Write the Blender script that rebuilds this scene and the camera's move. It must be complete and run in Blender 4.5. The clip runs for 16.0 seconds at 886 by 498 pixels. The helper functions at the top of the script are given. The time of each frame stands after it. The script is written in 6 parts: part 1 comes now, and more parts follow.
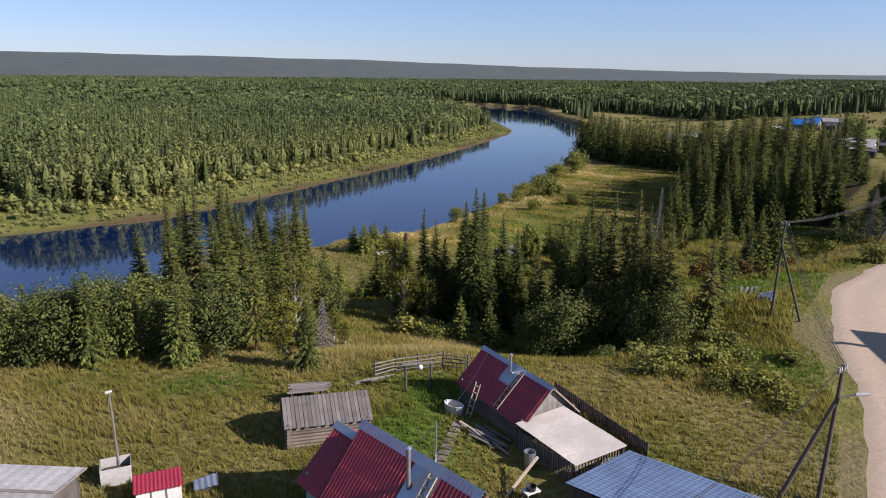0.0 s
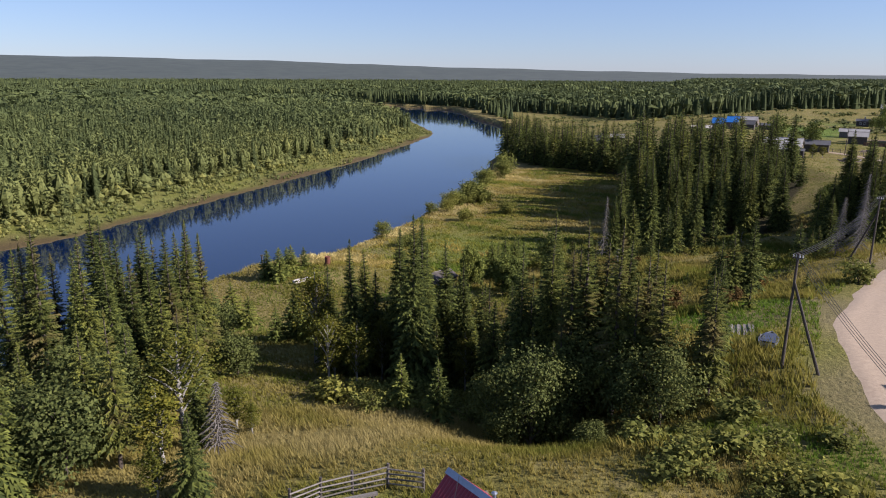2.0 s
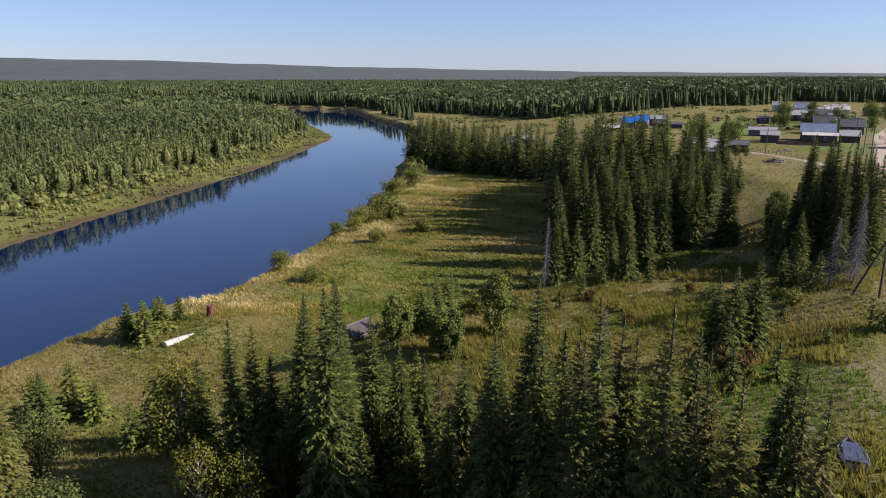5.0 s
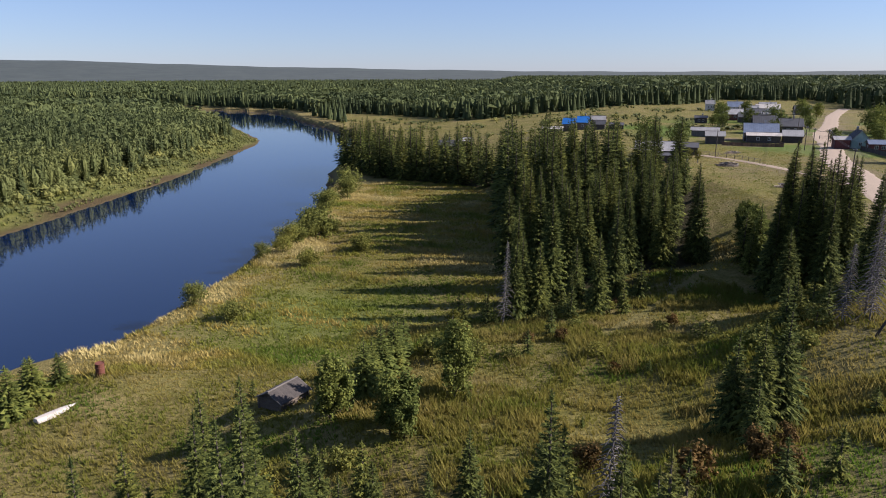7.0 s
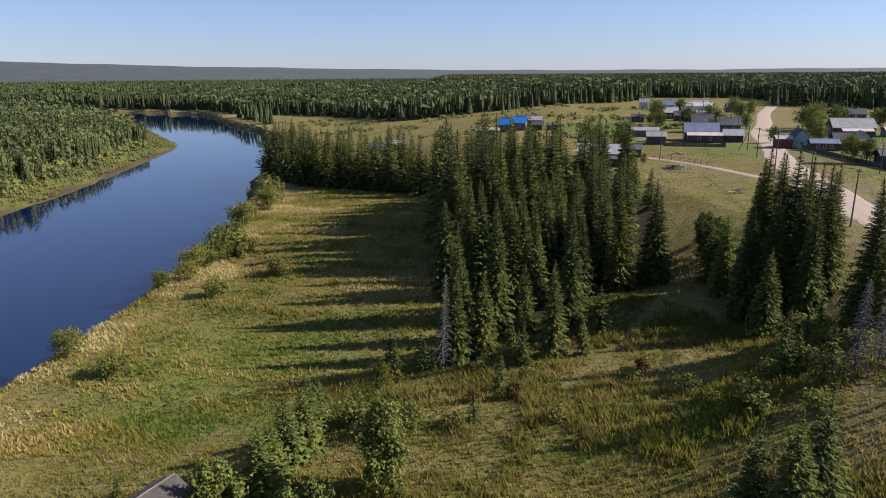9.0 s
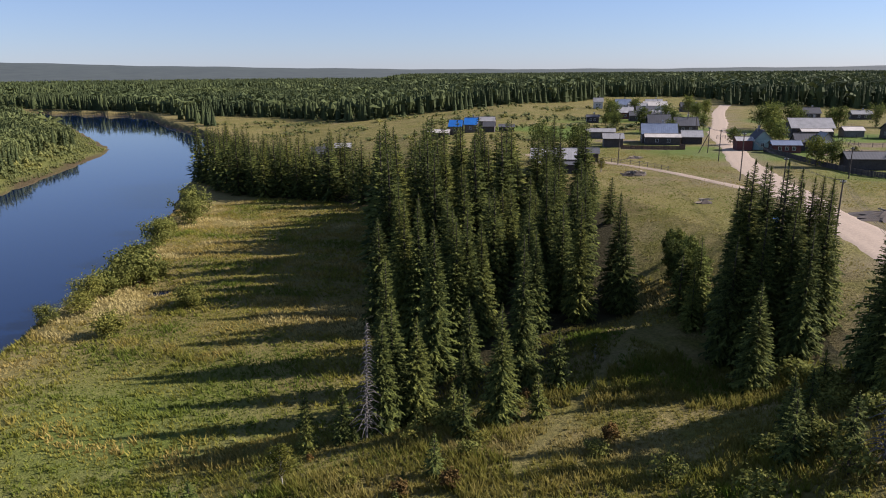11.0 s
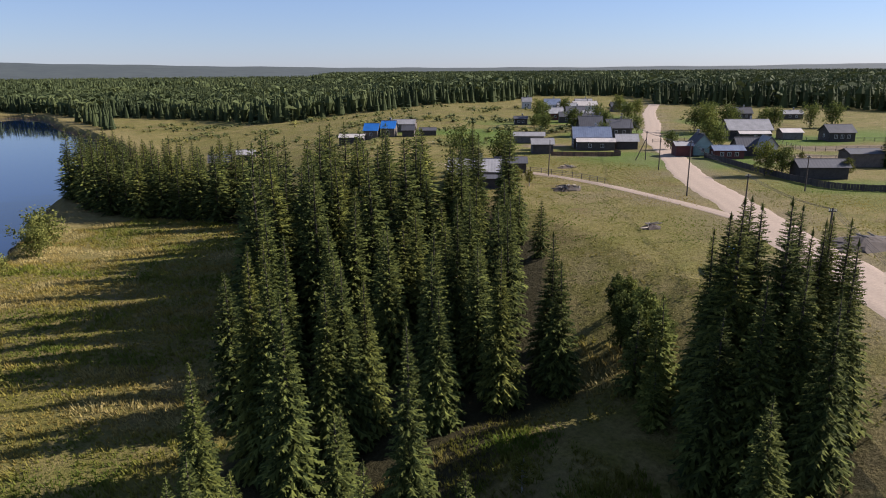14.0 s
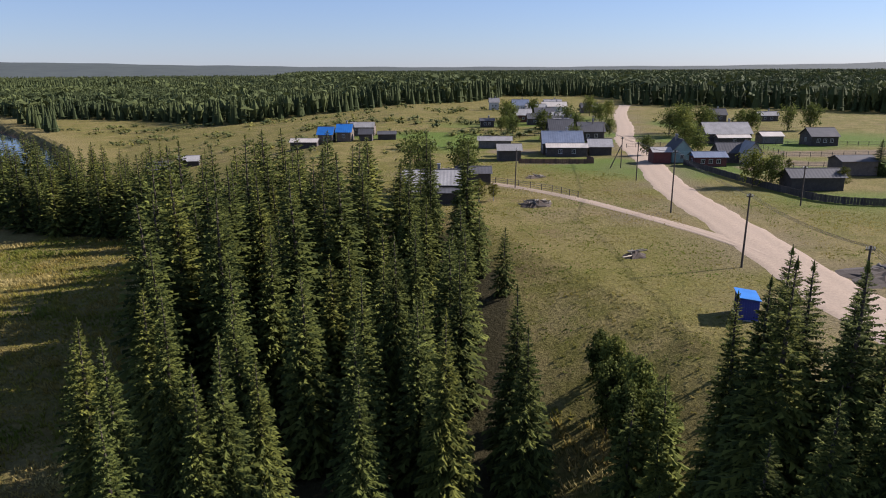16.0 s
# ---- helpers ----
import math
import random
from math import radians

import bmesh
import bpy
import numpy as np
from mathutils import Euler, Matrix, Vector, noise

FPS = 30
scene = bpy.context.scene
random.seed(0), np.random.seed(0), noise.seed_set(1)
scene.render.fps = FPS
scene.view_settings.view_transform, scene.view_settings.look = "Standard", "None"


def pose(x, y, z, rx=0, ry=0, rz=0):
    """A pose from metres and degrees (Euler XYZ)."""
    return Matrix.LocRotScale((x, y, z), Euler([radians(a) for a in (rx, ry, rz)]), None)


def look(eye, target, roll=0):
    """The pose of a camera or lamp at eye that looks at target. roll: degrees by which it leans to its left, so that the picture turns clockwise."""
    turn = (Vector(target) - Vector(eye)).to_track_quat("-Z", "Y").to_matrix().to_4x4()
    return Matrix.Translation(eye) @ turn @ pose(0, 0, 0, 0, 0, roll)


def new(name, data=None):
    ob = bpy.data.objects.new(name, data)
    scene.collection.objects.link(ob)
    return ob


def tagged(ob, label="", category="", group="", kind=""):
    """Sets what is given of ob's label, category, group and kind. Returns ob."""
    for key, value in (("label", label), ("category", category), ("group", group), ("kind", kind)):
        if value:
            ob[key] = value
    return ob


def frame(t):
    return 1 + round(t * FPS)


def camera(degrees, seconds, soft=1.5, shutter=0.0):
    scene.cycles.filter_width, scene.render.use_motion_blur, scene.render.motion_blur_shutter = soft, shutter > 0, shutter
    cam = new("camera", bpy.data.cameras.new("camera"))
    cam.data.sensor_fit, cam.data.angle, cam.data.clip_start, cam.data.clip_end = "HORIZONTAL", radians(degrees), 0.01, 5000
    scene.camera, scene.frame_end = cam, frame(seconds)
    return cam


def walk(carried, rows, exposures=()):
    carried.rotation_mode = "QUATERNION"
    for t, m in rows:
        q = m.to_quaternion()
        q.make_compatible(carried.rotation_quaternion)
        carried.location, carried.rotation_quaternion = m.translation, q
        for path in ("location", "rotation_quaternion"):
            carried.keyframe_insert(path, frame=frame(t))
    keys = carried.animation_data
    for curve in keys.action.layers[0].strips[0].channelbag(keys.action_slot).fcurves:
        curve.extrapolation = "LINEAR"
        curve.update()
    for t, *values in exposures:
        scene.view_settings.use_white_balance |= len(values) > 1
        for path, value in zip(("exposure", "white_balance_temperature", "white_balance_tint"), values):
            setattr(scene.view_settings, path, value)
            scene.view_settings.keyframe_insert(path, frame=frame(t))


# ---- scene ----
cam = camera(65.4, 16.0, 1.0)
METRES, EYE, TILT, LEAN, TURN = 122.0, 36.6, -14.3, -0.6, 0.0
ROWS = [
    (0.0, 0.0, 0.0, 0.0, 0.0, 0.0, 0.0),
    (0.5, -0.002, 0.0299, 0.0077, -1.33, 0.0, 0.39),
    (1.0, -0.0039, 0.0594, 0.0151, -2.91, 0.01, 0.87),
    (1.5, -0.0055, 0.0883, 0.0224, -4.62, -0.02, 1.37),
    (2.0, -0.0066, 0.1169, 0.0298, -6.51, -0.07, 1.92),
    (2.5, -0.007, 0.145, 0.037, -8.39, -0.14, 2.47),
    (3.0, -0.0066, 0.1728, 0.0439, -9.76, -0.21, 2.88),
    (3.5, -0.0054, 0.2008, 0.0512, -10.97, -0.29, 3.24),
    (4.0, -0.0031, 0.2292, 0.0584, -12.14, -0.37, 3.59),
    (6.5, 0.0207, 0.3725, 0.0962, -18.59, -0.9, 5.31),
    (7.0, 0.0294, 0.4026, 0.1042, -19.97, -1.04, 5.71),
    (7.5, 0.0401, 0.4317, 0.1117, -21.34, -1.19, 6.11),
    (8.0, 0.053, 0.4594, 0.1185, -22.69, -1.35, 6.48),
    (8.5, 0.0677, 0.4856, 0.1251, -23.98, -1.54, 6.81),
    (9.0, 0.0842, 0.5107, 0.1311, -25.2, -1.7, 7.15),
    (11.5, 0.1813, 0.6258, 0.1583, -29.61, -2.37, 8.15),
    (12.0, 0.2036, 0.6493, 0.1637, -30.57, -2.53, 8.36),
    (12.5, 0.2266, 0.6728, 0.1692, -31.61, -2.71, 8.57),
    (13.0, 0.25, 0.6962, 0.1747, -32.63, -2.87, 8.78),
    (13.5, 0.2735, 0.7196, 0.1804, -33.49, -3.02, 8.95),
    (14.0, 0.2975, 0.7431, 0.1861, -34.26, -3.16, 9.07),
    (14.5, 0.3214, 0.7662, 0.1917, -35.01, -3.29, 9.19),
    (15.0, 0.3455, 0.7893, 0.1972, -35.79, -3.43, 9.32),
    (15.5, 0.3698, 0.8121, 0.2026, -36.26, -3.51, 9.41),
    (16.0, 0.3945, 0.8352, 0.208, -36.73, -3.6, 9.43),
]
walk(cam, [(t, pose(0, 0, EYE, TILT, LEAN, TURN) @ pose(METRES * x, METRES * y, METRES * z, 90 + pitch, roll, yaw)) for t, x, y, z, yaw, pitch, roll in ROWS], exposures=[(0.0, 1.16, 5900, 19), (8.0, 1.15, 5900, 19), (16.0, 1.10, 5900, 19)])

# ---- world, sun, exposure ----
SUN_AZ, SUN_EL = 111.0, 30.5
world = bpy.data.worlds.new("sky")
scene.world = world
world.use_nodes = True
wn = world.node_tree.nodes
sky = wn.new("ShaderNodeTexSky")
sky.sky_type, sky.sun_disc = "NISHITA", False
sky.sun_elevation, sky.sun_rotation = radians(SUN_EL), radians(SUN_AZ)
sky.air_density, sky.dust_density, sky.ozone_density, sky.altitude = 1.0, 0.15, 3.0, 100
tone = wn.new("ShaderNodeMix")
tone.data_type, tone.blend_type = "RGBA", "MULTIPLY"
tone.inputs[0].default_value, tone.inputs[7].default_value = 1.0, (0.90, 0.96, 1.14, 1)
world.node_tree.links.new(sky.outputs[0], tone.inputs[6])
haze = wn.new("ShaderNodeMix")
haze.data_type = "RGBA"
haze.inputs[0].default_value, haze.inputs[7].default_value = 0.30, (4.2, 5.3, 7.0, 1)
world.node_tree.links.new(tone.outputs[2], haze.inputs[6])
world.node_tree.links.new(haze.outputs[2], wn["Background"].inputs[0])
wn["Background"].inputs[1].default_value = 0.047
sun = new("sun", bpy.data.lights.new("sun", "SUN"))
sun.data.energy, sun.data.angle, sun.data.color = 5.0, radians(0.55), (1.0, 0.90, 0.76)
sun.matrix_world = look((0, 0, 0), (-math.sin(radians(SUN_AZ)) * math.cos(radians(SUN_EL)), -math.cos(radians(SUN_AZ)) * math.cos(radians(SUN_EL)), -math.sin(radians(SUN_EL))))
sun.location = (300, 0, 200)


# ---- the lie of the land: river banks, foot and brow of the slope ----
LEFT_BANK = [(-900, -60), (-420, 60), (-250, 100), (-150, 130), (-99, 151), (-81, 162), (-69, 172), (-49, 211), (-28, 256), (-1, 314), (24, 383), (43, 440), (47, 470), (44, 513), (35, 656), (10, 770), (-45, 860), (-160, 960), (-300, 1040), (-700, 1200)]
RIGHT_BANK = [(-900, -180), (-420, -60), (-200, 10), (-120, 50), (-75, 78), (-46, 98), (-34, 120), (-20, 141), (-9, 147), (3, 166), (20, 200), (38, 242), (50, 285), (56, 312), (70, 328), (78, 358), (97, 420), (101, 470), (100, 535), (94, 623), (99, 700), (92, 750), (60, 800), (5, 880), (-120, 1010), (-300, 1100), (-700, 1270)]
BROW = [(-4800, -1600), (-420, -110), (-200, -40), (-80, 42), (-30, 49), (0, 50), (10, 47), (19, 49), (26, 61), (36, 68), (53, 84), (72, 102), (92, 119), (101, 145), (112, 180), (112, 215), (114, 245), (140, 280), (190, 330), (250, 400), (300, 470), (350, 560), (420, 700), (500, 1100), (1500, 3000), (4000, 4800), (4800, 4800), (4800, -4800), (-4800, -4800)]
FOOT = [(-4800, -1400), (-420, -80), (-200, -10), (-120, 34), (-60, 84), (-14, 102), (10, 116), (33, 134), (51, 141), (62, 156), (71, 178), (84, 215), (86, 255), (88, 300), (96, 345), (115, 400), (140, 480), (165, 560), (220, 700), (450, 1100), (1450, 3050), (3900, 4800), (4800, 4800), (4800, -4800), (-4800, -4800)]
TERRACE = 15.0
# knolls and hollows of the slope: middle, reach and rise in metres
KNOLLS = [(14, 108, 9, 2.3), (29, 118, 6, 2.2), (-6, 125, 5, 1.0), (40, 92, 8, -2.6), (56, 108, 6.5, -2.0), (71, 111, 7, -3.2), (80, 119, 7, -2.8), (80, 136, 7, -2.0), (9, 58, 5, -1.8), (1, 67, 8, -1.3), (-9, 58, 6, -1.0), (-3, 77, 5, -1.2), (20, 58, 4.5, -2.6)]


def line_distance(p, line, closed=False):
    """The distance of each of the points p (n x 2) from a line of corners."""
    c = np.array(line + line[:1] if closed else line, float)
    best = np.full(len(p), 1e9)
    for a, b in zip(c[:-1], c[1:]):
        ab = b - a
        u = np.clip(((p - a) @ ab) / max(ab @ ab, 1e-9), 0, 1)
        best = np.minimum(best, np.hypot(*(p - a - u[:, None] * ab).T))
    return best


def inside(p, ring):
    """Whether each of the points p lies inside a ring of corners."""
    c = np.array(ring, float)
    odd = np.zeros(len(p), bool)
    for (ax, ay), (bx, by) in zip(c, np.roll(c, -1, axis=0)):
        if ay != by:
            odd ^= ((ay > p[:, 1]) != (by > p[:, 1])) & (p[:, 0] < (bx - ax) * (p[:, 1] - ay) / (by - ay) + ax)
    return odd


def smooth(u):
    u = np.clip(u, 0, 1)
    return u * u * (3 - 2 * u)


def wobble(p, size, seed=0.0):
    """Soft uneven values about -1 to 1, with humps of that size."""
    x, y = p[:, 0] / size + seed, p[:, 1] / size - seed
    return (np.sin(x * 2.1 + 1.3 * np.sin(y * 1.7 + seed)) + np.sin(y * 2.3 + 1.1 * np.sin(x * 1.9)) + np.sin((x + y) * 1.37 + seed)) / 3


def river_distance(p):
    """Metres from the water's edge: minus in the river."""
    d = np.minimum(line_distance(p, LEFT_BANK), line_distance(p, RIGHT_BANK))
    return np.where(inside(p, LEFT_BANK + RIGHT_BANK[::-1]), -d, d) + 0.7 * wobble(p, 6.0) + 0.4 * wobble(p, 2.3, 3.0)


def heights(p):
    """The ground's height at each of the points p."""
    p = np.asarray(p, float)
    s = river_distance(p)
    east = line_distance(p, RIGHT_BANK) < line_distance(p, LEFT_BANK)
    down = np.where(inside(p, BROW), 0, line_distance(p, BROW, True))
    up = np.where(inside(p, FOOT), line_distance(p, FOOT, True), 0)
    share = down / np.maximum(down + up, 0.01)
    low = 3.1 + 1.3 * np.exp(-((p[:, 0] + 9) ** 2 + (p[:, 1] - 122) ** 2) / 700) + 0.25 * wobble(p, 11)
    low -= 1.3 * np.exp(-((p[:, 0] - 32) ** 2 + (p[:, 1] - 192) ** 2) / 20)
    ravine = line_distance(p, [(16, 58), (13, 68), (7, 84), (-4, 104)])
    shape = 0.85 * share + 0.15 * smooth(share)
    top = TERRACE + 1.1 * np.exp(-((p[:, 0] - 18) ** 2 + (p[:, 1] - 45) ** 2) / 1600)
    z_east = top + (low - top) * shape + 0.18 * wobble(p, 9, 2) * smooth(share * 4) - 4.2 * np.exp(-((ravine / 7.5) ** 2)) * smooth(share * 3) * smooth((1 - share) * 2)
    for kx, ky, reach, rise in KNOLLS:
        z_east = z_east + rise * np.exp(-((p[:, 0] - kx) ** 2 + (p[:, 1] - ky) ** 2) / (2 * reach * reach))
    z_east = z_east * smooth(0.16 + s / 6.0)
    z_west = 0.15 + 2.0 * smooth(s / 24) + 2.6 * smooth((s - 20) / 150) + 8 * smooth((s - 100) / 1200) + 0.3 * wobble(p, 9) * smooth(s / 10)
    z = np.where(east, z_east, z_west)
    z = np.where(s < 0, -2.2 * smooth(-s / 7) - 0.12, z)
    return z


def height(x, y):
    return float(heights(np.array([[x, y]]))[0])


# ---- materials ----
def deeper(colour, share=0.8):
    return tuple(share * v for v in colour)


def nodes_of(name):
    m = bpy.data.materials.new(name)
    m.use_nodes = True
    t = m.node_tree
    return m, t, t.nodes["Principled BSDF"]


def add(t, kind, **values):
    n = t.nodes.new("ShaderNode" + kind)
    for k, v in values.items():
        n.inputs[k].default_value = v
    return n


def mix(t, factor, a, b, blend="MIX"):
    """A colour mix; each of factor, a, b is a socket or a value."""
    n = t.nodes.new("ShaderNodeMix")
    n.data_type, n.blend_type = "RGBA", blend
    for i, v in ((0, factor), (6, a), (7, b)):
        if isinstance(v, bpy.types.NodeSocket):
            t.links.new(v, n.inputs[i])
        else:
            n.inputs[i].default_value = v if i == 0 else (*v, 1)
    return n.outputs[2]


def noise_of(t, scale, detail=4.0, rough=0.6, space="Generated", stretch=None):
    c = t.nodes.new("ShaderNodeNewGeometry") if space == "World" else t.nodes.new("ShaderNodeTexCoord")
    out = c.outputs["Position"] if space == "World" else c.outputs[space]
    if stretch:
        m = t.nodes.new("ShaderNodeMapping")
        m.inputs["Scale"].default_value = stretch
        t.links.new(out, m.inputs[0])
        out = m.outputs[0]
    n = add(t, "TexNoise", Scale=scale, Detail=detail, Roughness=rough)
    t.links.new(out, n.inputs["Vector"])
    return n.outputs["Fac"]


def ramp(t, socket, *stops):
    n = t.nodes.new("ShaderNodeValToRGB")
    e = n.color_ramp.elements
    while len(e) < len(stops):
        e.new(0.5)
    for el, (at, c) in zip(e, stops):
        el.position, el.color = at, (*c, 1) if isinstance(c, tuple) else (c, c, c, 1)
    t.links.new(socket, n.inputs[0])
    return n.outputs[0]


def bump(t, b, socket, strength, distance=0.05):
    n = add(t, "Bump", Strength=strength, Distance=distance)
    t.links.new(socket, n.inputs["Height"])
    t.links.new(n.outputs[0], b.inputs["Normal"])


def weathered(name, light, dark, rough=0.85, scale=3.0, stretch=(1, 1, 1), space="Object", metal=0.0, relief=0.25, spread=0.35):
    """A worn surface: two scales of stain, a different tone for each object, and fine relief."""
    m, t, b = nodes_of(name)
    light, dark = deeper(light, 0.84), deeper(dark, 0.84)
    big, fine = noise_of(t, scale * 0.25, 3, 0.6, space), noise_of(t, scale * 4, 6, 0.7, space, stretch)
    c = mix(t, ramp(t, fine, (0.3, 0.0), (0.7, 1.0)), dark, light)
    c = mix(t, ramp(t, big, (0.35, 0.0), (0.7, 0.6)), c, tuple(0.7 * v for v in dark))
    info = t.nodes.new("ShaderNodeObjectInfo")
    tone = ramp(t, info.outputs["Random"], (0.0, 1 - spread), (1.0, 1 + spread * 0.3))
    c = mix(t, 1.0, c, tone, "MULTIPLY")
    t.links.new(c, b.inputs["Base Color"])
    b.inputs["Roughness"].default_value, b.inputs["Metallic"].default_value = rough, metal
    bump(t, b, fine, relief)
    return m


def lit_through(t, b, colour, share):
    """Adds light that passes through leaves and blades."""
    tr = t.nodes.new("ShaderNodeBsdfTranslucent")
    t.links.new(colour, tr.inputs["Color"])
    s = t.nodes.new("ShaderNodeMixShader")
    s.inputs[0].default_value = share
    t.links.new(b.outputs[0], s.inputs[1])
    t.links.new(tr.outputs[0], s.inputs[2])
    t.links.new(s.outputs[0], t.nodes["Material Output"].inputs["Surface"])


def leafy(name, dark, light, autumn=None, through_light=0.25):
    """Needles or leaves: a tone for each plant and for each twig, with light passing through."""
    m, t, b = nodes_of(name)
    dark, light = deeper(dark), deeper(light)
    info, geo = t.nodes.new("ShaderNodeObjectInfo"), t.nodes.new("ShaderNodeNewGeometry")
    c = mix(t, ramp(t, geo.outputs["Random Per Island"], (0.0, 0.0), (1.0, 1.0)), dark, light)
    c = mix(t, 1.0, c, ramp(t, info.outputs["Random"], (0.0, (0.70, 0.72, 0.66)), (0.5, (0.95, 0.98, 0.9)), (1.0, (1.25, 1.15, 0.9))), "MULTIPLY")
    if autumn:
        c = mix(t, ramp(t, noise_of(t, 0.55, 2, 0.5, "World"), (0.50, 0.0), (0.66, 0.75)), c, autumn)
    t.links.new(c, b.inputs["Base Color"])
    b.inputs["Roughness"].default_value = 0.85
    b.inputs["Specular IOR Level"].default_value = 0.06
    lit_through(t, b, c, through_light)
    return m


def tinted(name, stops, through_light=0.2):
    """Woods far off: each tree's tone comes from its own value of the attribute tint."""
    m, t, b = nodes_of(name)
    a = t.nodes.new("ShaderNodeAttribute")
    a.attribute_name = "tint"
    c = ramp(t, a.outputs["Fac"], *[(at, deeper(colour, 0.70)) for at, colour in stops])
    c = mix(t, 1.0, c, ramp(t, noise_of(t, 0.012, 3, 0.6, "World"), (0.3, (0.72, 0.75, 0.72)), (0.7, (1.25, 1.2, 1.0))), "MULTIPLY")
    t.links.new(c, b.inputs["Base Color"])
    b.inputs["Roughness"].default_value = 0.8
    b.inputs["Specular IOR Level"].default_value = 0.1
    lit_through(t, b, c, through_light)
    return m


def ground_material():
    m, t, b = nodes_of("grassland")
    def mask(name):
        a = t.nodes.new("ShaderNodeAttribute")
        a.attribute_name = name
        return a.outputs["Fac"]
    wide, mid, fine = noise_of(t, 0.035, 4, 0.6, "World"), noise_of(t, 0.22, 5, 0.65, "World"), noise_of(t, 2.2, 5, 0.7, "World")
    green = mix(t, ramp(t, fine, (0.3, 0.0), (0.7, 1.0)), (0.090, 0.092, 0.019), (0.235, 0.208, 0.048))
    straw = mix(t, ramp(t, fine, (0.3, 0.0), (0.7, 1.0)), (0.160, 0.128, 0.042), (0.340, 0.275, 0.110))
    c = mix(t, ramp(t, mid, (0.40, 0.0), (0.60, 0.95)), green, straw)
    c = mix(t, ramp(t, noise_of(t, 0.09, 5, 0.7, "World"), (0.54, 0.0), (0.66, 0.55)), c, mix(t, fine, (0.085, 0.055, 0.025), (0.190, 0.130, 0.060)))
    c = mix(t, ramp(t, wide, (0.45, 0.0), (0.62, 0.55)), c, green)
    c = mix(t, mask("dry"), c, straw)
    c = mix(t, mask("lush"), c, mix(t, fine, (0.070, 0.125, 0.016), (0.140, 0.230, 0.034)))
    c = mix(t, mask("sedge"), c, mix(t, ramp(t, noise_of(t, 0.5, 5, 0.75, "World"), (0.40, 0.0), (0.60, 1.0)), (0.060, 0.060, 0.016), (0.230, 0.165, 0.048)))
    # the wood's floor: needle litter, with the trees' deep shade painted into its near-black
    c = mix(t, mask("shaded_litter"), c, mix(t, fine, (0.020, 0.020, 0.010), (0.060, 0.050, 0.024)))
    c = mix(t, mask("worn"), c, mix(t, fine, (0.155, 0.120, 0.070), (0.300, 0.235, 0.150)))
    c = mix(t, mask("mud"), c, mix(t, fine, (0.060, 0.040, 0.022), (0.160, 0.105, 0.060)))
    c = mix(t, 1.0, c, (0.66, 0.66, 0.66), "MULTIPLY")
    t.links.new(c, b.inputs["Base Color"])
    b.inputs["Roughness"].default_value = 0.95
    b.inputs["Specular IOR Level"].default_value = 0.1
    bump(t, b, fine, 0.9, 0.35)
    return m


def water_material():
    m, t, b = nodes_of("river_water")
    b.inputs["Base Color"].default_value = (0.002, 0.009, 0.034, 1)
    b.inputs["Roughness"].default_value = 0.05
    b.inputs["IOR"].default_value = 1.40
    n = noise_of(t, 0.9, 3, 0.5, "World", (1, 0.6, 1))
    bump(t, b, n, 0.004, 0.05)
    return m


def road_material():
    m, t, b = nodes_of("sandy_road")
    fine, big = noise_of(t, 3.0, 6, 0.7, "World"), noise_of(t, 0.25, 4, 0.6, "World")
    a = t.nodes.new("ShaderNodeAttribute")
    a.attribute_name = "rut"
    c = mix(t, ramp(t, fine, (0.3, 0.0), (0.7, 1.0)), (0.225, 0.165, 0.112), (0.330, 0.255, 0.180))
    c = mix(t, ramp(t, big, (0.4, 0.0), (0.65, 0.5)), c, (0.270, 0.205, 0.145))
    c = mix(t, a.outputs["Fac"], c, (0.235, 0.180, 0.125))
    t.links.new(c, b.inputs["Base Color"])
    b.inputs["Roughness"].default_value = 0.95
    bump(t, b, fine, 0.5, 0.05)
    return m


GROUND, WATER, ROAD = ground_material(), water_material(), road_material()
NEEDLES = leafy("spruce_needles", (0.030, 0.043, 0.016), (0.166, 0.184, 0.046), None, 0.13)
NEEDLES_RUSTY = leafy("spruce_needles_with_cones", (0.040, 0.052, 0.016), (0.160, 0.172, 0.042), (0.110, 0.085, 0.032), 0.12)
LEAVES = leafy("broad_leaves", (0.056, 0.072, 0.024), (0.185, 0.202, 0.066), None, 0.32)
LEAVES_YELLOW = leafy("yellowing_leaves", (0.060, 0.078, 0.014), (0.190, 0.180, 0.032), (0.165, 0.150, 0.030), 0.3)
WILLOW = leafy("willow_leaves", (0.100, 0.115, 0.030), (0.280, 0.275, 0.075), None, 0.35)
PINE = leafy("pine_needles", (0.062, 0.084, 0.024), (0.215, 0.240, 0.064), None, 0.32)
RED_LEAVES = leafy("rust_red_leaves", (0.080, 0.055, 0.020), (0.200, 0.120, 0.045), None, 0.2)
BARK = weathered("spruce_bark", (0.120, 0.092, 0.070), (0.045, 0.035, 0.028), 0.95, 6, (1, 1, 0.3))
BIRCH_BARK = weathered("birch_bark", (0.55, 0.53, 0.48), (0.16, 0.14, 0.12), 0.8, 4, (1, 1, 3))
DEAD_WOOD = weathered("dead_grey_wood", (0.22, 0.20, 0.18), (0.10, 0.09, 0.08), 0.95, 6, (1, 1, 0.3))
FOREST = tinted("far_trees", ((0.0, (0.044, 0.062, 0.030)), (0.45, (0.100, 0.124, 0.050)), (0.75, (0.170, 0.185, 0.066)), (1.0, (0.300, 0.280, 0.080))), 0.14)
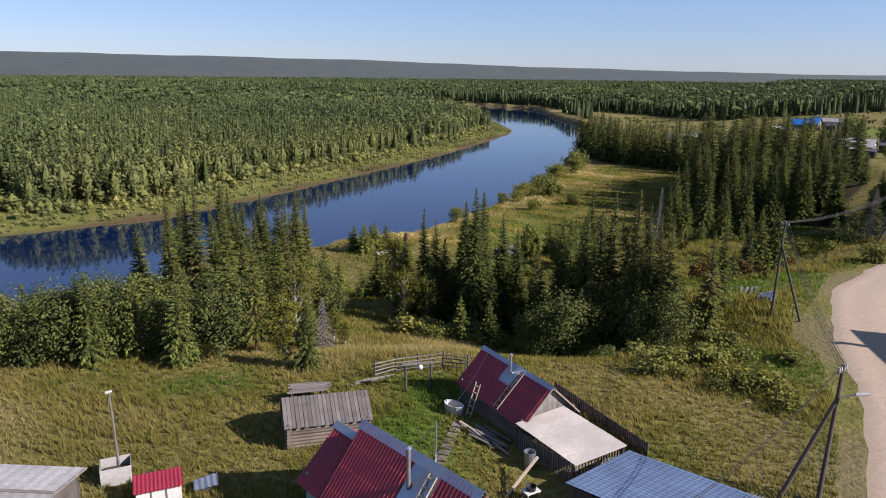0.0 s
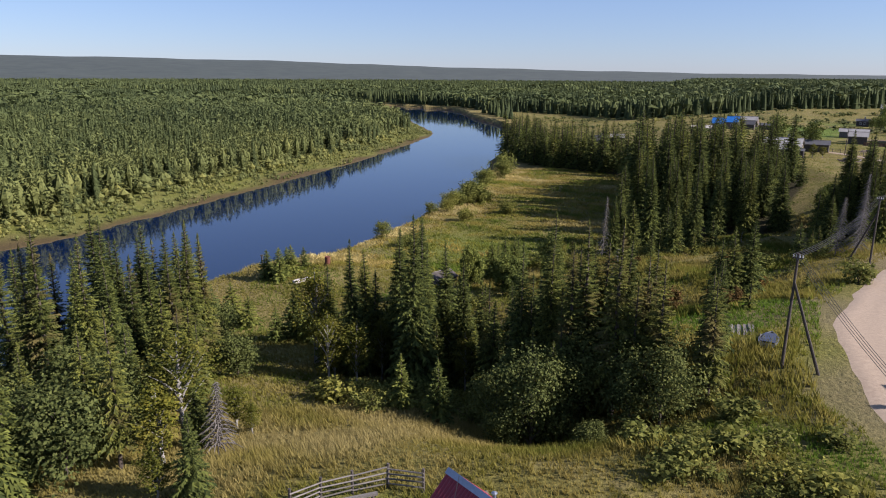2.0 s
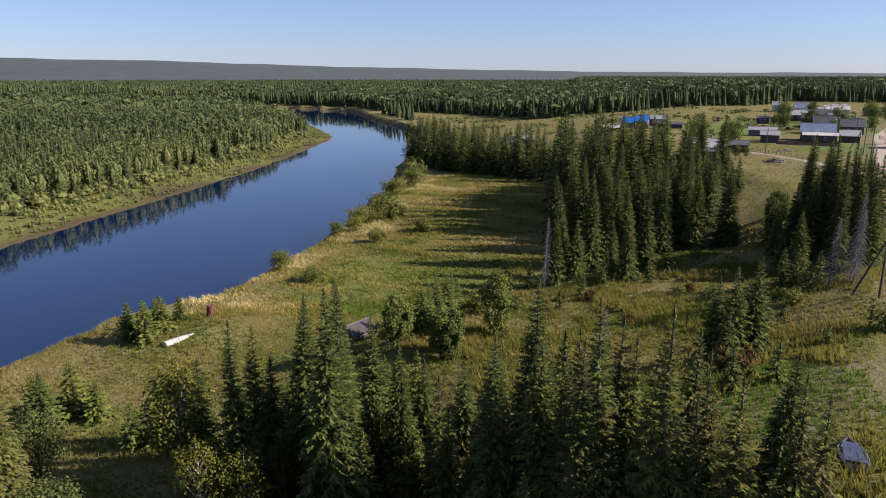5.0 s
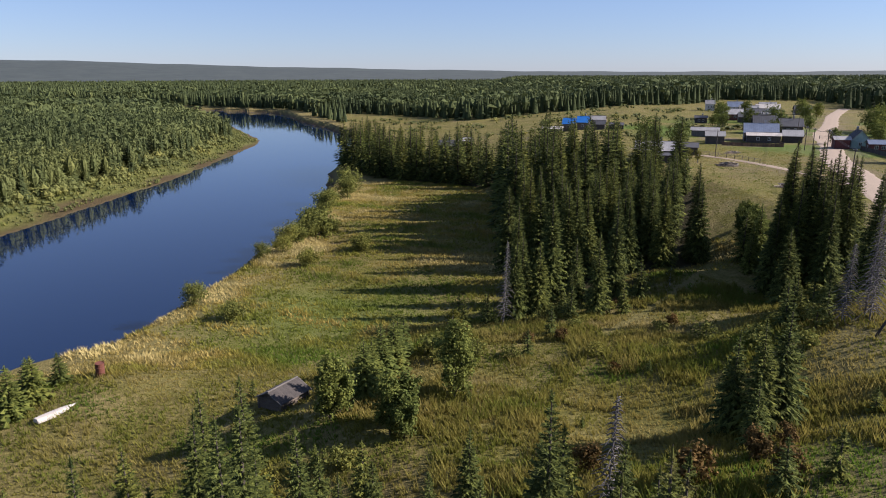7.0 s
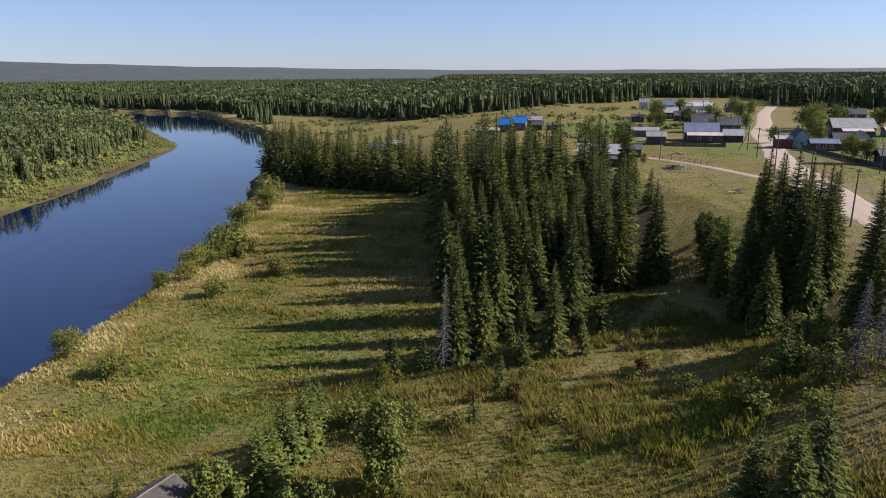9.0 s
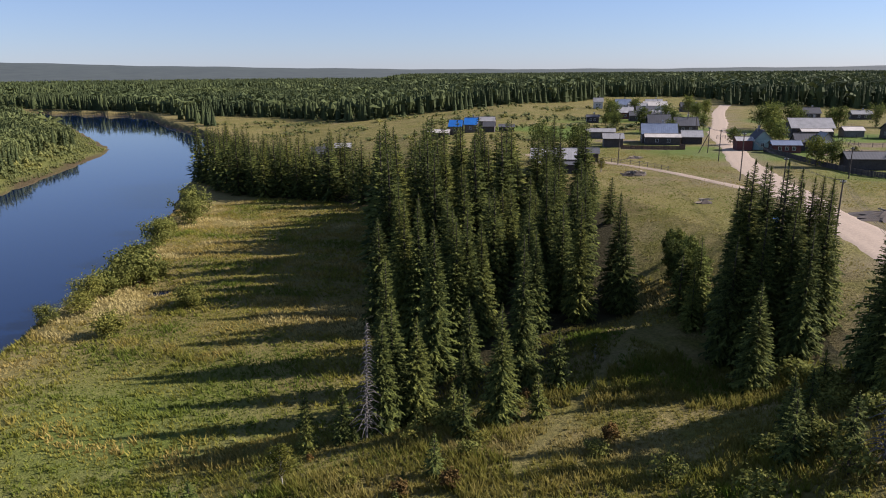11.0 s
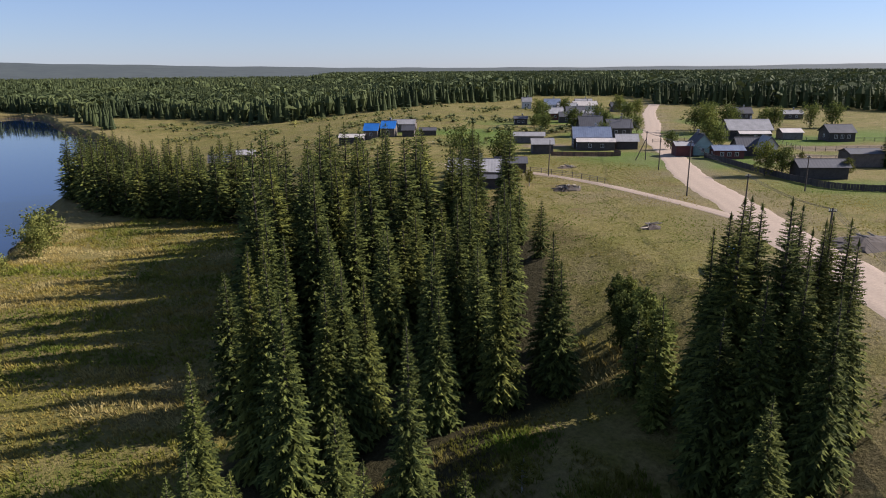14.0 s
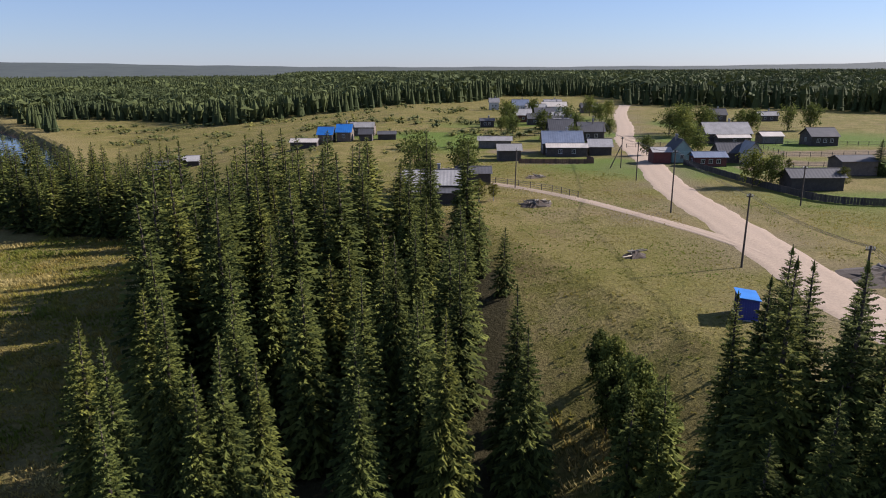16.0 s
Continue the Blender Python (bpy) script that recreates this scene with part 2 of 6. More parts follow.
GRASS = tinted("tall_grass", ((0.0, (0.120, 0.200, 0.026)), (0.35, (0.215, 0.210, 0.044)), (0.6, (0.310, 0.262, 0.078)), (1.0, (0.420, 0.350, 0.155))), 0.42)
SEDGE = tinted("meadow_sedge", ((0.0, (0.160, 0.200, 0.034)), (0.35, (0.310, 0.296, 0.062)), (0.6, (0.390, 0.300, 0.086)), (1.0, (0.660, 0.550, 0.260))), 0.4)


# ---- ground, river, road ----
def sheet(name, xs, ys, keep=None):
    """A mesh over the grid xs, ys at the ground's height. Returns mesh and points."""
    gx, gy = np.meshgrid(xs, ys)
    p = np.stack([gx.ravel(), gy.ravel()], 1)
    z = heights(p)
    nx, ny = len(xs), len(ys)
    i = (np.arange(ny - 1)[:, None] * nx + np.arange(nx - 1)).ravel()
    return mesh_of(name, np.column_stack([p, z]), np.stack([i, i + 1, i + nx + 1, i + nx], 1)), p


def mesh_of(name, verts, faces, smooth_faces=False):
    """A mesh from arrays: n x 3 places, m x k corners."""
    verts, faces = np.asarray(verts, np.float32), np.asarray(faces, np.int32)
    me = bpy.data.meshes.new(name)
    k = faces.shape[1]
    me.vertices.add(len(verts))
    me.vertices.foreach_set("co", verts.ravel())
    me.loops.add(faces.size)
    me.loops.foreach_set("vertex_index", faces.ravel())
    me.polygons.add(len(faces))
    me.polygons.foreach_set("loop_start", np.arange(len(faces), dtype=np.int32) * k)
    me.polygons.foreach_set("use_smooth", np.full(len(faces), smooth_faces))
    me.update(calc_edges=True)
    return me


def give(me, name, values):
    """A value for each corner point of a mesh."""
    a = me.attributes.new(name, "FLOAT", "POINT")
    a.data.foreach_set("value", np.asarray(values, np.float32))


def grown(start, end, first, factor):
    out, step = [], first
    v = start
    while abs(v - start) < abs(end - start):
        step *= factor
        v += step if end > start else -step
        out.append(v)
    return out


ROAD_LINE = [(8, -60), (16, 0), (22, 16), (25.5, 29), (30, 37), (34.6, 48.2), (38.8, 57.8), (46, 68), (58, 79), (77, 93.6), (99, 110), (109, 121), (121, 136), (138, 155), (160, 180), (190, 208), (221, 238), (262, 270), (320, 318), (390, 370)]
TRACK_LINE = [(124, 139), (130, 152), (134, 168), (137, 186), (136, 206), (130, 225)]
SIDE_LINE = [(112, 122), (125, 122), (145, 116), (180, 104), (260, 80)]
PATH_LINE = [(46, 112), (55, 117), (62, 121), (70, 126), (77, 131), (86, 141), (98, 150)]
WOOD = [(44, 136), (52, 127), (62, 126), (70, 133), (78, 133), (84, 142), (98, 158), (107, 174), (108, 193), (100, 205), (96, 230), (95, 262), (90, 290), (82, 318), (74, 330), (60, 312), (61, 286), (70, 264), (80, 254), (88, 238), (88, 225), (83, 214), (76, 201), (68, 182), (61, 165)]


def resampled(line, step):
    c = np.array(line, float)
    # Catmull-Rom through the corners
    e = np.vstack([2 * c[0] - c[1], c, 2 * c[-1] - c[-2]])
    out = []
    for i in range(1, len(e) - 2):
        n = max(2, int(np.hypot(*(e[i + 1] - e[i])) / step))
        for k in range(n):
            u = k / n
            out.append(0.5 * (2 * e[i] + (e[i + 1] - e[i - 1]) * u + (2 * e[i - 1] - 5 * e[i] + 4 * e[i + 1] - e[i + 2]) * u * u + (3 * e[i] - e[i - 1] - 3 * e[i + 1] + e[i + 2]) * u ** 3))
    out.append(c[-1])
    return np.array(out)


xs = np.array(sorted(grown(-120, -4700, 2, 1.22) + list(np.arange(-120, 262, 2.0)) + grown(260, 4700, 2, 1.18)))
ys = np.array(sorted(grown(10, -4700, 2, 1.22) + list(np.arange(10, 280, 2.0)) + list(np.arange(280, 640, 5.0)) + grown(640, 4700, 5, 1.16)))
me, gp = sheet("ground", xs, ys)
s = river_distance(gp)
near_east = line_distance(gp, RIGHT_BANK) < line_distance(gp, LEFT_BANK)
give(me, "mud", np.where(near_east, smooth((2.6 - s + 1.5 * wobble(gp, 5)) / 2.5), smooth((9 - s + 5 * wobble(gp, 16)) / 8) * 0.85))
shore = np.exp(-((s - 9) / 9) ** 2) * near_east
give(me, "dry", np.clip(0.12 * ~near_east * smooth((40 - s) / 20) + shore * 0.85 + 0.75 * np.exp(-(((gp[:, 0] - 0) / 16) ** 2 + ((gp[:, 1] - 60) / 9) ** 2)) + 0.35 * smooth(wobble(gp, 14, 5)), 0, 1))
lush = 0.6 * np.exp(-(((gp[:, 0] - 22) / 16) ** 2 + ((gp[:, 1] - 145) / 16) ** 2)) + np.exp(-(((gp[:, 0] + 1.2) / 3.4) ** 2 + ((gp[:, 1] - 38.5) / 6.5) ** 2)) * 0.95 + 0.8 * smooth((gp[:, 0] - 150) / 20) * smooth((wobble(gp, 20, 1) + 0.3) * 1.5) * smooth((350 - gp[:, 1]) / 60) * smooth((320 - gp[:, 0]) / 40)
lush = lush + 0.35 * ~near_east * smooth((45 - s) / 20)
lush = lush + 0.15 * smooth((gp[:, 0] - 16) / 10) * smooth((74 - gp[:, 0]) / 8) * smooth((86 - gp[:, 1]) / 14) * smooth((gp[:, 1] - 20) / 10)
give(me, "lush", np.clip(lush, 0, 1))
give(me, "sedge", 0.4 * np.exp(-((gp[:, 0] - 50) / 26) ** 2 - ((gp[:, 1] - 190) / 50) ** 2) * near_east)
# litter and painted shade fill the wood's outline
give(me, "shaded_litter", np.where(inside(gp, WOOD), 0.9, 0.0))
worn = np.maximum(np.exp(-(line_distance(gp, PATH_LINE) / 2.0) ** 2) * 0.26 * smooth(0.6 + wobble(gp, 4, 6)), np.exp(-(line_distance(gp, TRACK_LINE) / 3.2) ** 2) * 0.5)
worn = np.maximum(worn, 0.75 * np.exp(-(line_distance(gp, ROAD_LINE) / 9.0) ** 2) * smooth(0.7 + wobble(gp, 7, 4)))
worn = np.maximum(worn, 0.85 * smooth(0.55 + wobble(gp, 6, 2)) * np.exp(-(((gp[:, 0] - 130) / 13) ** 2 + ((gp[:, 1] - 170) / 10) ** 2)))
for px, py, pr in ((168, 219, 5.0), (206, 184, 6.0), (214, 176, 5.0), (232, 186, 7.0), (196, 181, 4.0), (246, 178, 7.0), (176, 240, 4.5)):
    worn = np.maximum(worn, smooth((pr - np.maximum(np.abs((gp[:, 0] - px) * 0.79 - (gp[:, 1] - py) * 0.61) * 0.6, np.abs((gp[:, 0] - px) * 0.61 + (gp[:, 1] - py) * 0.79))) / 1.5))
give(me, "worn", worn)
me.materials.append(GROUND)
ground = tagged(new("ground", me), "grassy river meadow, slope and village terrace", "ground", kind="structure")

me = mesh_of("river", [(-1500, -400, 0), (400, -400, 0), (400, 1500, 0), (-1500, 1500, 0)], [(0, 1, 2, 3)])
me.materials.append(WATER)
tagged(new("river", me), "calm dark blue river mirroring the sky and wooded banks", "river", kind="structure")


def ribbon(name, line, width, lift, label, wear=0.35):
    """A road laid on the ground along a line, slightly crowned and with wheel ruts."""
    c = resampled(line, 2.0)
    d = np.gradient(c, axis=0)
    side = np.stack([d[:, 1], -d[:, 0]], 1) / np.hypot(d[:, 0], d[:, 1])[:, None]
    us = np.linspace(-1, 1, 13)
    edge = np.interp(c[:, 1], [60, 130, 200], [1.0, 0.95, 0.78]) + 0.10 * wobble(c, 5.0, len(name)) + 0.07 * wobble(c, 1.7, len(name) + 3)
    p = (c[:, None, :] + side[:, None, :] * (us[None, :, None] * width / 2 * edge[:, None, None])).reshape(-1, 2)
    u = np.tile(us, len(c))
    rut = np.exp(-((np.abs(u) - 0.42) / 0.12) ** 2)
    z = heights(p) + lift - 0.05 * rut + 0.06 * (1 - u * u) - 0.10 * (np.abs(u) > 0.99)
    n = len(us)
    i = (np.arange(len(c) - 1)[:, None] * n + np.arange(n - 1)).ravel()
    me = mesh_of(name, np.column_stack([p, z]), np.stack([i, i + n, i + n + 1, i + 1], 1), True)
    give(me, "rut", wear * rut * (0.6 + 0.4 * wobble(p, 4.0)))
    me.materials.append(ROAD)
    return tagged(new(name, me), label, "road", kind="structure")


ribbon("road", ROAD_LINE, 8.2, 0.07, "pale sandy dirt road through the village")
ribbon("road_track", TRACK_LINE, 3.0, 0.05, "narrow sandy track beside a rail fence")
ribbon("road_side", SIDE_LINE, 5.0, 0.06, "sandy side road leaving the main road")

# ---- far hills ----
def hills():
    turns = np.radians(np.arange(-70, 121, 1.0))
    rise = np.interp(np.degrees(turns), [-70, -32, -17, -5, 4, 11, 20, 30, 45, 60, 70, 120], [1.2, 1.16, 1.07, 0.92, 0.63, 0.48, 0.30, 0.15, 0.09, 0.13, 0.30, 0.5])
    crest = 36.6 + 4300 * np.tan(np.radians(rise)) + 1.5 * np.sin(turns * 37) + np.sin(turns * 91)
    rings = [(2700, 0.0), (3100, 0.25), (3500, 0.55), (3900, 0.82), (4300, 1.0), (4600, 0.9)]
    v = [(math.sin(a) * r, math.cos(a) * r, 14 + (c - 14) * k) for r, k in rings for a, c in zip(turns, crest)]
    n = len(turns)
    i = (np.arange(len(rings) - 1)[:, None] * n + np.arange(n - 1)).ravel()
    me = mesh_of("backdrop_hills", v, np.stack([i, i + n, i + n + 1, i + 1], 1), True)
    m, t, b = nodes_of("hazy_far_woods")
    # the haze of distance is put into this base colour, greyer and bluer than trees
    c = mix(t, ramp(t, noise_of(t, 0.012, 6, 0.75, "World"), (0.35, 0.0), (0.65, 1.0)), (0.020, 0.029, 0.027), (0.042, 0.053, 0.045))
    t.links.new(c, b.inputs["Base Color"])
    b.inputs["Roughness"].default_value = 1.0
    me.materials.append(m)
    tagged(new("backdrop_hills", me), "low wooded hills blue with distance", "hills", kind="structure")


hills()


# ---- plants ----
def part(name, me, material, parent, label=""):
    """Links a mesh as one part under a thing or a part."""
    ob = new(name, me)
    if material and not me.materials:
        me.materials.append(material)
    ob.parent = parent
    return tagged(ob, label)


def soup(name, tris):
    t = np.asarray(tris, np.float32).reshape(-1, 3)
    return mesh_of(name, t, np.arange(len(t)).reshape(-1, 3))


def tube(path, radii, sides=6):
    """Points and quads of a tapered tube along a path."""
    v, f = [], []
    for i, (p, r) in enumerate(zip(path, radii)):
        p = Vector(p)
        d = (Vector(path[min(i + 1, len(path) - 1)]) - Vector(path[max(i - 1, 0)])).normalized()
        a = d.orthogonal().normalized()
        b = d.cross(a)
        for k in range(sides):
            w = 2 * math.pi * k / sides
            v.append(p + (a * math.cos(w) + b * math.sin(w)) * r)
    for i in range(len(path) - 1):
        for k in range(sides):
            j = i * sides
            f.append((j + k, j + (k + 1) % sides, j + sides + (k + 1) % sides, j + sides + k))
    return v, f


def tubes(name, items):
    vs, fs = [], []
    for path, radii, sides in items:
        v, f = tube(path, radii, sides)
        fs += [tuple(len(vs) + i for i in q) for q in f]
        vs += v
    return mesh_of(name, [tuple(v) for v in vs], fs, True)


def spruce_meshes(h, r, seed, whorl=0.27, per=12, bare=0.03, sparse=0.0, feather=5, taper=0.9):
    """Trunk and crown of a spruce h high: whorls of drooping boughs, each a serrated feather of twigs."""
    rnd = random.Random(seed)
    lean = (rnd.uniform(-0.015, 0.015), rnd.uniform(-0.015, 0.015))
    axis = lambda z: Vector((lean[0] * z + 0.05 * math.sin(z * 0.7 + seed), lean[1] * z + 0.05 * math.cos(z * 0.5 + seed), z))
    zs = [h * k / 7 for k in range(8)]
    base = 0.011 * h + 0.03
    items = [([tuple(axis(z)) for z in zs], [base * (1 - z / h) ** 0.8 + 0.012 for z in zs], 7)]
    tris = []
    z = h * bare
    while z < h * 0.985:
        u = z / h
        reach = 1.02 * r * (1 - u) ** taper * (0.55 + 0.45 * min(1, u / 0.14)) + 0.05
        turn = rnd.uniform(0, 6.28)
        n = max(4, int(per * (0.6 + 0.4 * (1 - u))))
        for k in range(n):
            if rnd.random() < sparse:
                continue
            a = turn + 6.2832 * (k + rnd.uniform(-0.3, 0.3)) / n
            out, side = Vector((math.cos(a), math.sin(a), 0)), Vector((-math.sin(a), math.cos(a), 0))
            long = reach * rnd.uniform(0.72, 1.12)
            up = rnd.uniform(0.35, 0.6) * u - 0.12 + 0.12 * rnd.random()
            drop = rnd.uniform(0.35, 0.62) * (1 - 0.55 * u)
            o = axis(z + rnd.uniform(-0.15, 0.15))
            def at(q):
                return o + out * long * q + Vector((0, 0, long * (up * q - drop * q * q + 0.16 * q ** 3)))
            if u < bare + 0.25 and sparse:
                items.append(([tuple(at(0)), tuple(at(0.5)), tuple(at(0.95))], [0.02, 0.014, 0.006], 3))
            for i in range(feather):
                q0, q1 = 0.10 + 0.84 * i / feather, 0.10 + 0.84 * (i + 1.25) / feather
                p0, p1 = at(q0), at(min(q1, 1.02))
                wide = min(0.36, long * (0.25 - 0.16 * q0)) * rnd.uniform(0.6, 1.4) + 0.04
                for sgn in (1, -1):
                    tip = at(min(q0 + 0.26, 1.04)) + side * sgn * wide + Vector((0, 0, -wide * rnd.uniform(0.15, 0.75)))
                    tris.append((p0, p1, tip))
                    hang = at(q0 + 0.08) + side * sgn * wide * 0.35 + Vector((0, 0, -wide * rnd.uniform(0.6, 1.1)))
                    if rnd.random() < 0.55:
                        tris.append((p0 + (p1 - p0) * 0.3, p1, hang))
        z += whorl * (0.75 + 0.5 * rnd.random()) * (0.7 + 0.45 * (1 - u))
    top = axis(h)
    for k in range(5):
        a = k * 1.257
        tris.append((top, top + Vector((0.10 * math.cos(a), 0.10 * math.sin(a), -0.55)), top + Vector((0.10 * math.cos(a + 1), 0.10 * math.sin(a + 1), -0.6))))
    return tubes("trunk", items), soup("crown", [[tuple(q) for q in t] for t in tris])


def leafy_meshes(h, r, seed, leaves=1500, size=0.22, stem=0.25, limbs=11, upright=0.5):
    """Trunk with limbs, and a crown of leaf clumps round the limbs' ends, with gaps."""
    rnd = random.Random(seed)
    items = [([(0, 0, 0), (0.1 * rnd.uniform(-1, 1), 0.1, h * 0.45), (0.2 * rnd.uniform(-1, 1), 0, h * 0.93)], [0.012 * h + 0.03, 0.008 * h + 0.02, 0.012], 6)]
    spots = [(Vector((0, 0, h * 0.90)), 0.20 * r + 0.15)]
    for k in range(limbs):
        u = stem + (0.95 - stem) * (k + rnd.random()) / limbs
        a = k * 2.4 + rnd.uniform(-0.5, 0.5)
        w = r * (0.55 + 0.5 * rnd.random()) * math.sin(math.pi * min(0.97, 0.16 + 0.80 * (u - stem) / (1 - stem)) ** 0.85)
        z0 = h * u * 0.75
        end = Vector((w * math.cos(a), w * math.sin(a), min(h * 0.97, z0 + w * upright + h * 0.10)))
        items.append(([(0, 0, z0), tuple(Vector((0, 0, z0)).lerp(end, 0.55) + Vector((0, 0, 0.1 * w))), tuple(end)], [0.006 * h + 0.012, 0.003 * h + 0.008, 0.006], 4))
        for q in (0.55, 0.8, 1.0):
            spots.append((Vector((0, 0, z0)).lerp(end, q) + Vector((rnd.gauss(0, 0.16), rnd.gauss(0, 0.16), rnd.gauss(0, 0.2))) * r, (0.24 + 0.24 * rnd.random()) * r))
    tris = []
    for k in range(leaves):
        c, s = spots[k % len(spots)]
        d = Vector((rnd.gauss(0, 1), rnd.gauss(0, 1), rnd.gauss(0, 1))).normalized()
        p = c + d * s * (0.15 + 1.05 * rnd.random() ** 0.6)
        p.z = max(p.z, 0.15)
        n = (d + Vector((rnd.gauss(0, 0.6), rnd.gauss(0, 0.6), 0.5 + rnd.gauss(0, 0.5)))).normalized()
        a = n.orthogonal().normalized()
        b = n.cross(a)
        w = rnd.uniform(0, 6.28)
        a, b = a * math.cos(w) + b * math.sin(w), b * math.cos(w) - a * math.sin(w)
        e = size * rnd.uniform(0.7, 1.5)
        tris.append((p - a * e * 0.5, p + b * e * 0.8, p + a * e * 0.5))
        tris.append((p - a * e * 0.5, p + a * e * 0.5, p - b * e * 0.7))
    return tubes("trunk", items), soup("crown", [[tuple(q) for q in t] for t in tris])


def dead_meshes(h, seed):
    """A bare standing trunk with stubs of branches."""
    rnd = random.Random(seed)
    items = [([(0, 0, 0), (0.08, 0.03, h * 0.5), (0.02, 0.1, h)], [0.010 * h, 0.006 * h, 0.01], 6)]
    for k in range(150):
        u = 0.10 + 0.88 * k / 150
        a, w = k * 2.4, (1 - u) * 1.9 * rnd.uniform(0.35, 1.0) + 0.2
        z = u * h
        items.append(([(0, 0, z), (w * 0.5 * math.cos(a), w * 0.5 * math.sin(a), z + 0.02), (w * math.cos(a), w * math.sin(a), z - 0.35 * w)], [0.050, 0.040, 0.018], 3))
    return tubes("trunk", items)


class Kinds:
    """Plants of one kind in several shapes, planted one by one."""
    def __init__(self, kind, shapes, label, category, leaf, bark, group):
        self.kind, self.label, self.category, self.group = kind, label, category, group
        self.models, self.used = [], set()
        for h, meshes in shapes:
            meshes[1].materials.append(leaf)
            meshes[0].materials.append(bark)
            self.models.append((h, meshes))
        self.rnd = random.Random(len(kind) * 7 + len(shapes))

    def at(self, x, y, h, wide=1.0, label="", choice=None):
        hm, meshes = min(self.models, key=lambda m: abs(m[0] - h) + self.rnd.uniform(0, 3.2)) if choice is None else self.models[choice]
        e = tagged(new(self.kind), label or self.label, self.category, self.group)
        k = h / hm
        e.matrix_basis = pose(x, y, height(x, y) - 0.12, 0, 0, self.rnd.uniform(0, 360)) @ Matrix.Diagonal((k * wide, k * wide, k, 1))
        part("trunk", meshes[0], None, e)
        part("crown", meshes[1], None, e)
        return e


def crowned(kind, tops, wide=1.0, label=""):
    """Plants trees whose tips stand at those places and heights above the river."""
    for x, y, z in tops:
        kind.at(x, y, z - height(x, y) + 0.12, wide, label)


FIRS = Kinds("spruce", [(h, spruce_meshes(h, r, i + 3)) for i, (h, r) in enumerate([(16, 2.7), (14.5, 2.5), (13, 2.5), (15.5, 2.2), (11, 2.1), (9, 2.0), (7, 1.7), (17.5, 2.8)])],
             "tall dark green spruce with drooping boughs on the slope", "tree", NEEDLES, BARK, "spruces on the slope")
RUSTY = Kinds("spruce", [(h, spruce_meshes(h, r, i + 33, sparse=0.18, bare=0.2)) for i, (h, r) in enumerate([(15, 2.0), (13, 1.9), (12, 2.1), (10, 1.8)])],
              "old spruce with thin lower boughs and rusty cone-laden top", "tree", NEEDLES_RUSTY, BARK, "spruces on the slope")
WOODS = Kinds("spruce", [(h, spruce_meshes(h, r, i + 53, whorl=0.34, per=10, feather=4, taper=0.75)) for i, (h, r) in enumerate([(16, 2.7), (13.5, 2.5), (15, 2.9), (11, 2.4), (17, 2.7), (9, 2.2)])],
              "slender dark spruce in the dense wood above the meadow", "tree", NEEDLES, BARK, "spruces of the wood")
FAR_WOODS = Kinds("spruce", [(h, spruce_meshes(h, r, i + 63, whorl=0.50, per=9, feather=2, taper=0.72)) for i, (h, r) in enumerate([(16, 3.2), (13.5, 2.9), (15, 3.4), (11, 2.7)])],
                  "dark spruce in the belt of trees by the river", "tree", NEEDLES, BARK, "spruces of the wood")
YOUNG = Kinds("young_spruce", [(h, spruce_meshes(h, r, i + 73, whorl=0.22, per=9, feather=4, bare=0.02)) for i, (h, r) in enumerate([(5, 1.3), (3.5, 1.0), (6.5, 1.5), (2.5, 0.8)])],
              "young bright green spruce at the wood's edge", "tree", NEEDLES, BARK, "young spruces")
PINES = Kinds("young_pine", [(h, spruce_meshes(h, r, i + 91, whorl=0.23, per=9, feather=3, bare=0.0)) for i, (h, r) in enumerate([(5, 1.7), (4.5, 1.5), (7, 2.1)])],
              "bushy young pine with pale green needles", "tree", PINE, BARK, "young pines")
SAPLINGS = Kinds("young_tree", [(h, leafy_meshes(h, r, i + 151, 4400, 0.15, 0.02, 24, 1.0)) for i, (h, r) in enumerate([(5, 1.1), (6.5, 1.2), (7.5, 1.35)])],
                 "bushy light green young tree in the grass", "tree", PINE, BARK, "young trees")
BIRCHES = Kinds("birch", [(h, leafy_meshes(h, r, i + 101, 2600, 0.105, 0.22, 18, 0.9)) for i, (h, r) in enumerate([(7, 1.1), (6.5, 1.2), (9, 1.9)])],
                "slim birch with thin yellowing leaves", "tree", LEAVES_YELLOW, BIRCH_BARK, "birches")
ALDERS = Kinds("alder_bush", [(h, leafy_meshes(h, r, i + 111, 4600, 0.125, 0.04, 18, 0.8)) for i, (h, r) in enumerate([(6, 2.6), (5, 2.3), (4, 1.9), (7.5, 2.6)])],
               "dense grey-green alder bush in the hollow", "bush", LEAVES, BARK, "alder bushes")
WILLOWS = Kinds("willow_bush", [(h, leafy_meshes(h, r, i + 121, 2400, 0.15, 0.03, 18, 0.6)) for i, (h, r) in enumerate([(3.2, 2.1), (2.2, 1.7), (1.6, 1.3)])],
                "rounded light green willow bush by the water", "bush", WILLOW, BARK, "willow bushes on the shore")
SHADE_TREES = Kinds("broadleaf_tree", [(h, leafy_meshes(h, r, i + 131, 1700, 0.29, 0.06, 20, 0.9)) for i, (h, r) in enumerate([(10, 3.6), (8, 2.9), (12, 3.8)])],
                    "full-crowned broadleaf tree beside village houses", "tree", PINE, BARK, "village trees")
SCRUB = Kinds("shrub", [(h, leafy_meshes(h, r, i + 161, 420, 0.13, 0.02, 12, 0.6)) for i, (h, r) in enumerate([(1.2, 1.0), (0.9, 0.9), (1.5, 1.0)])],
              "low light green shrub in the rough grass", "bush", WILLOW, BARK, "low shrubs")
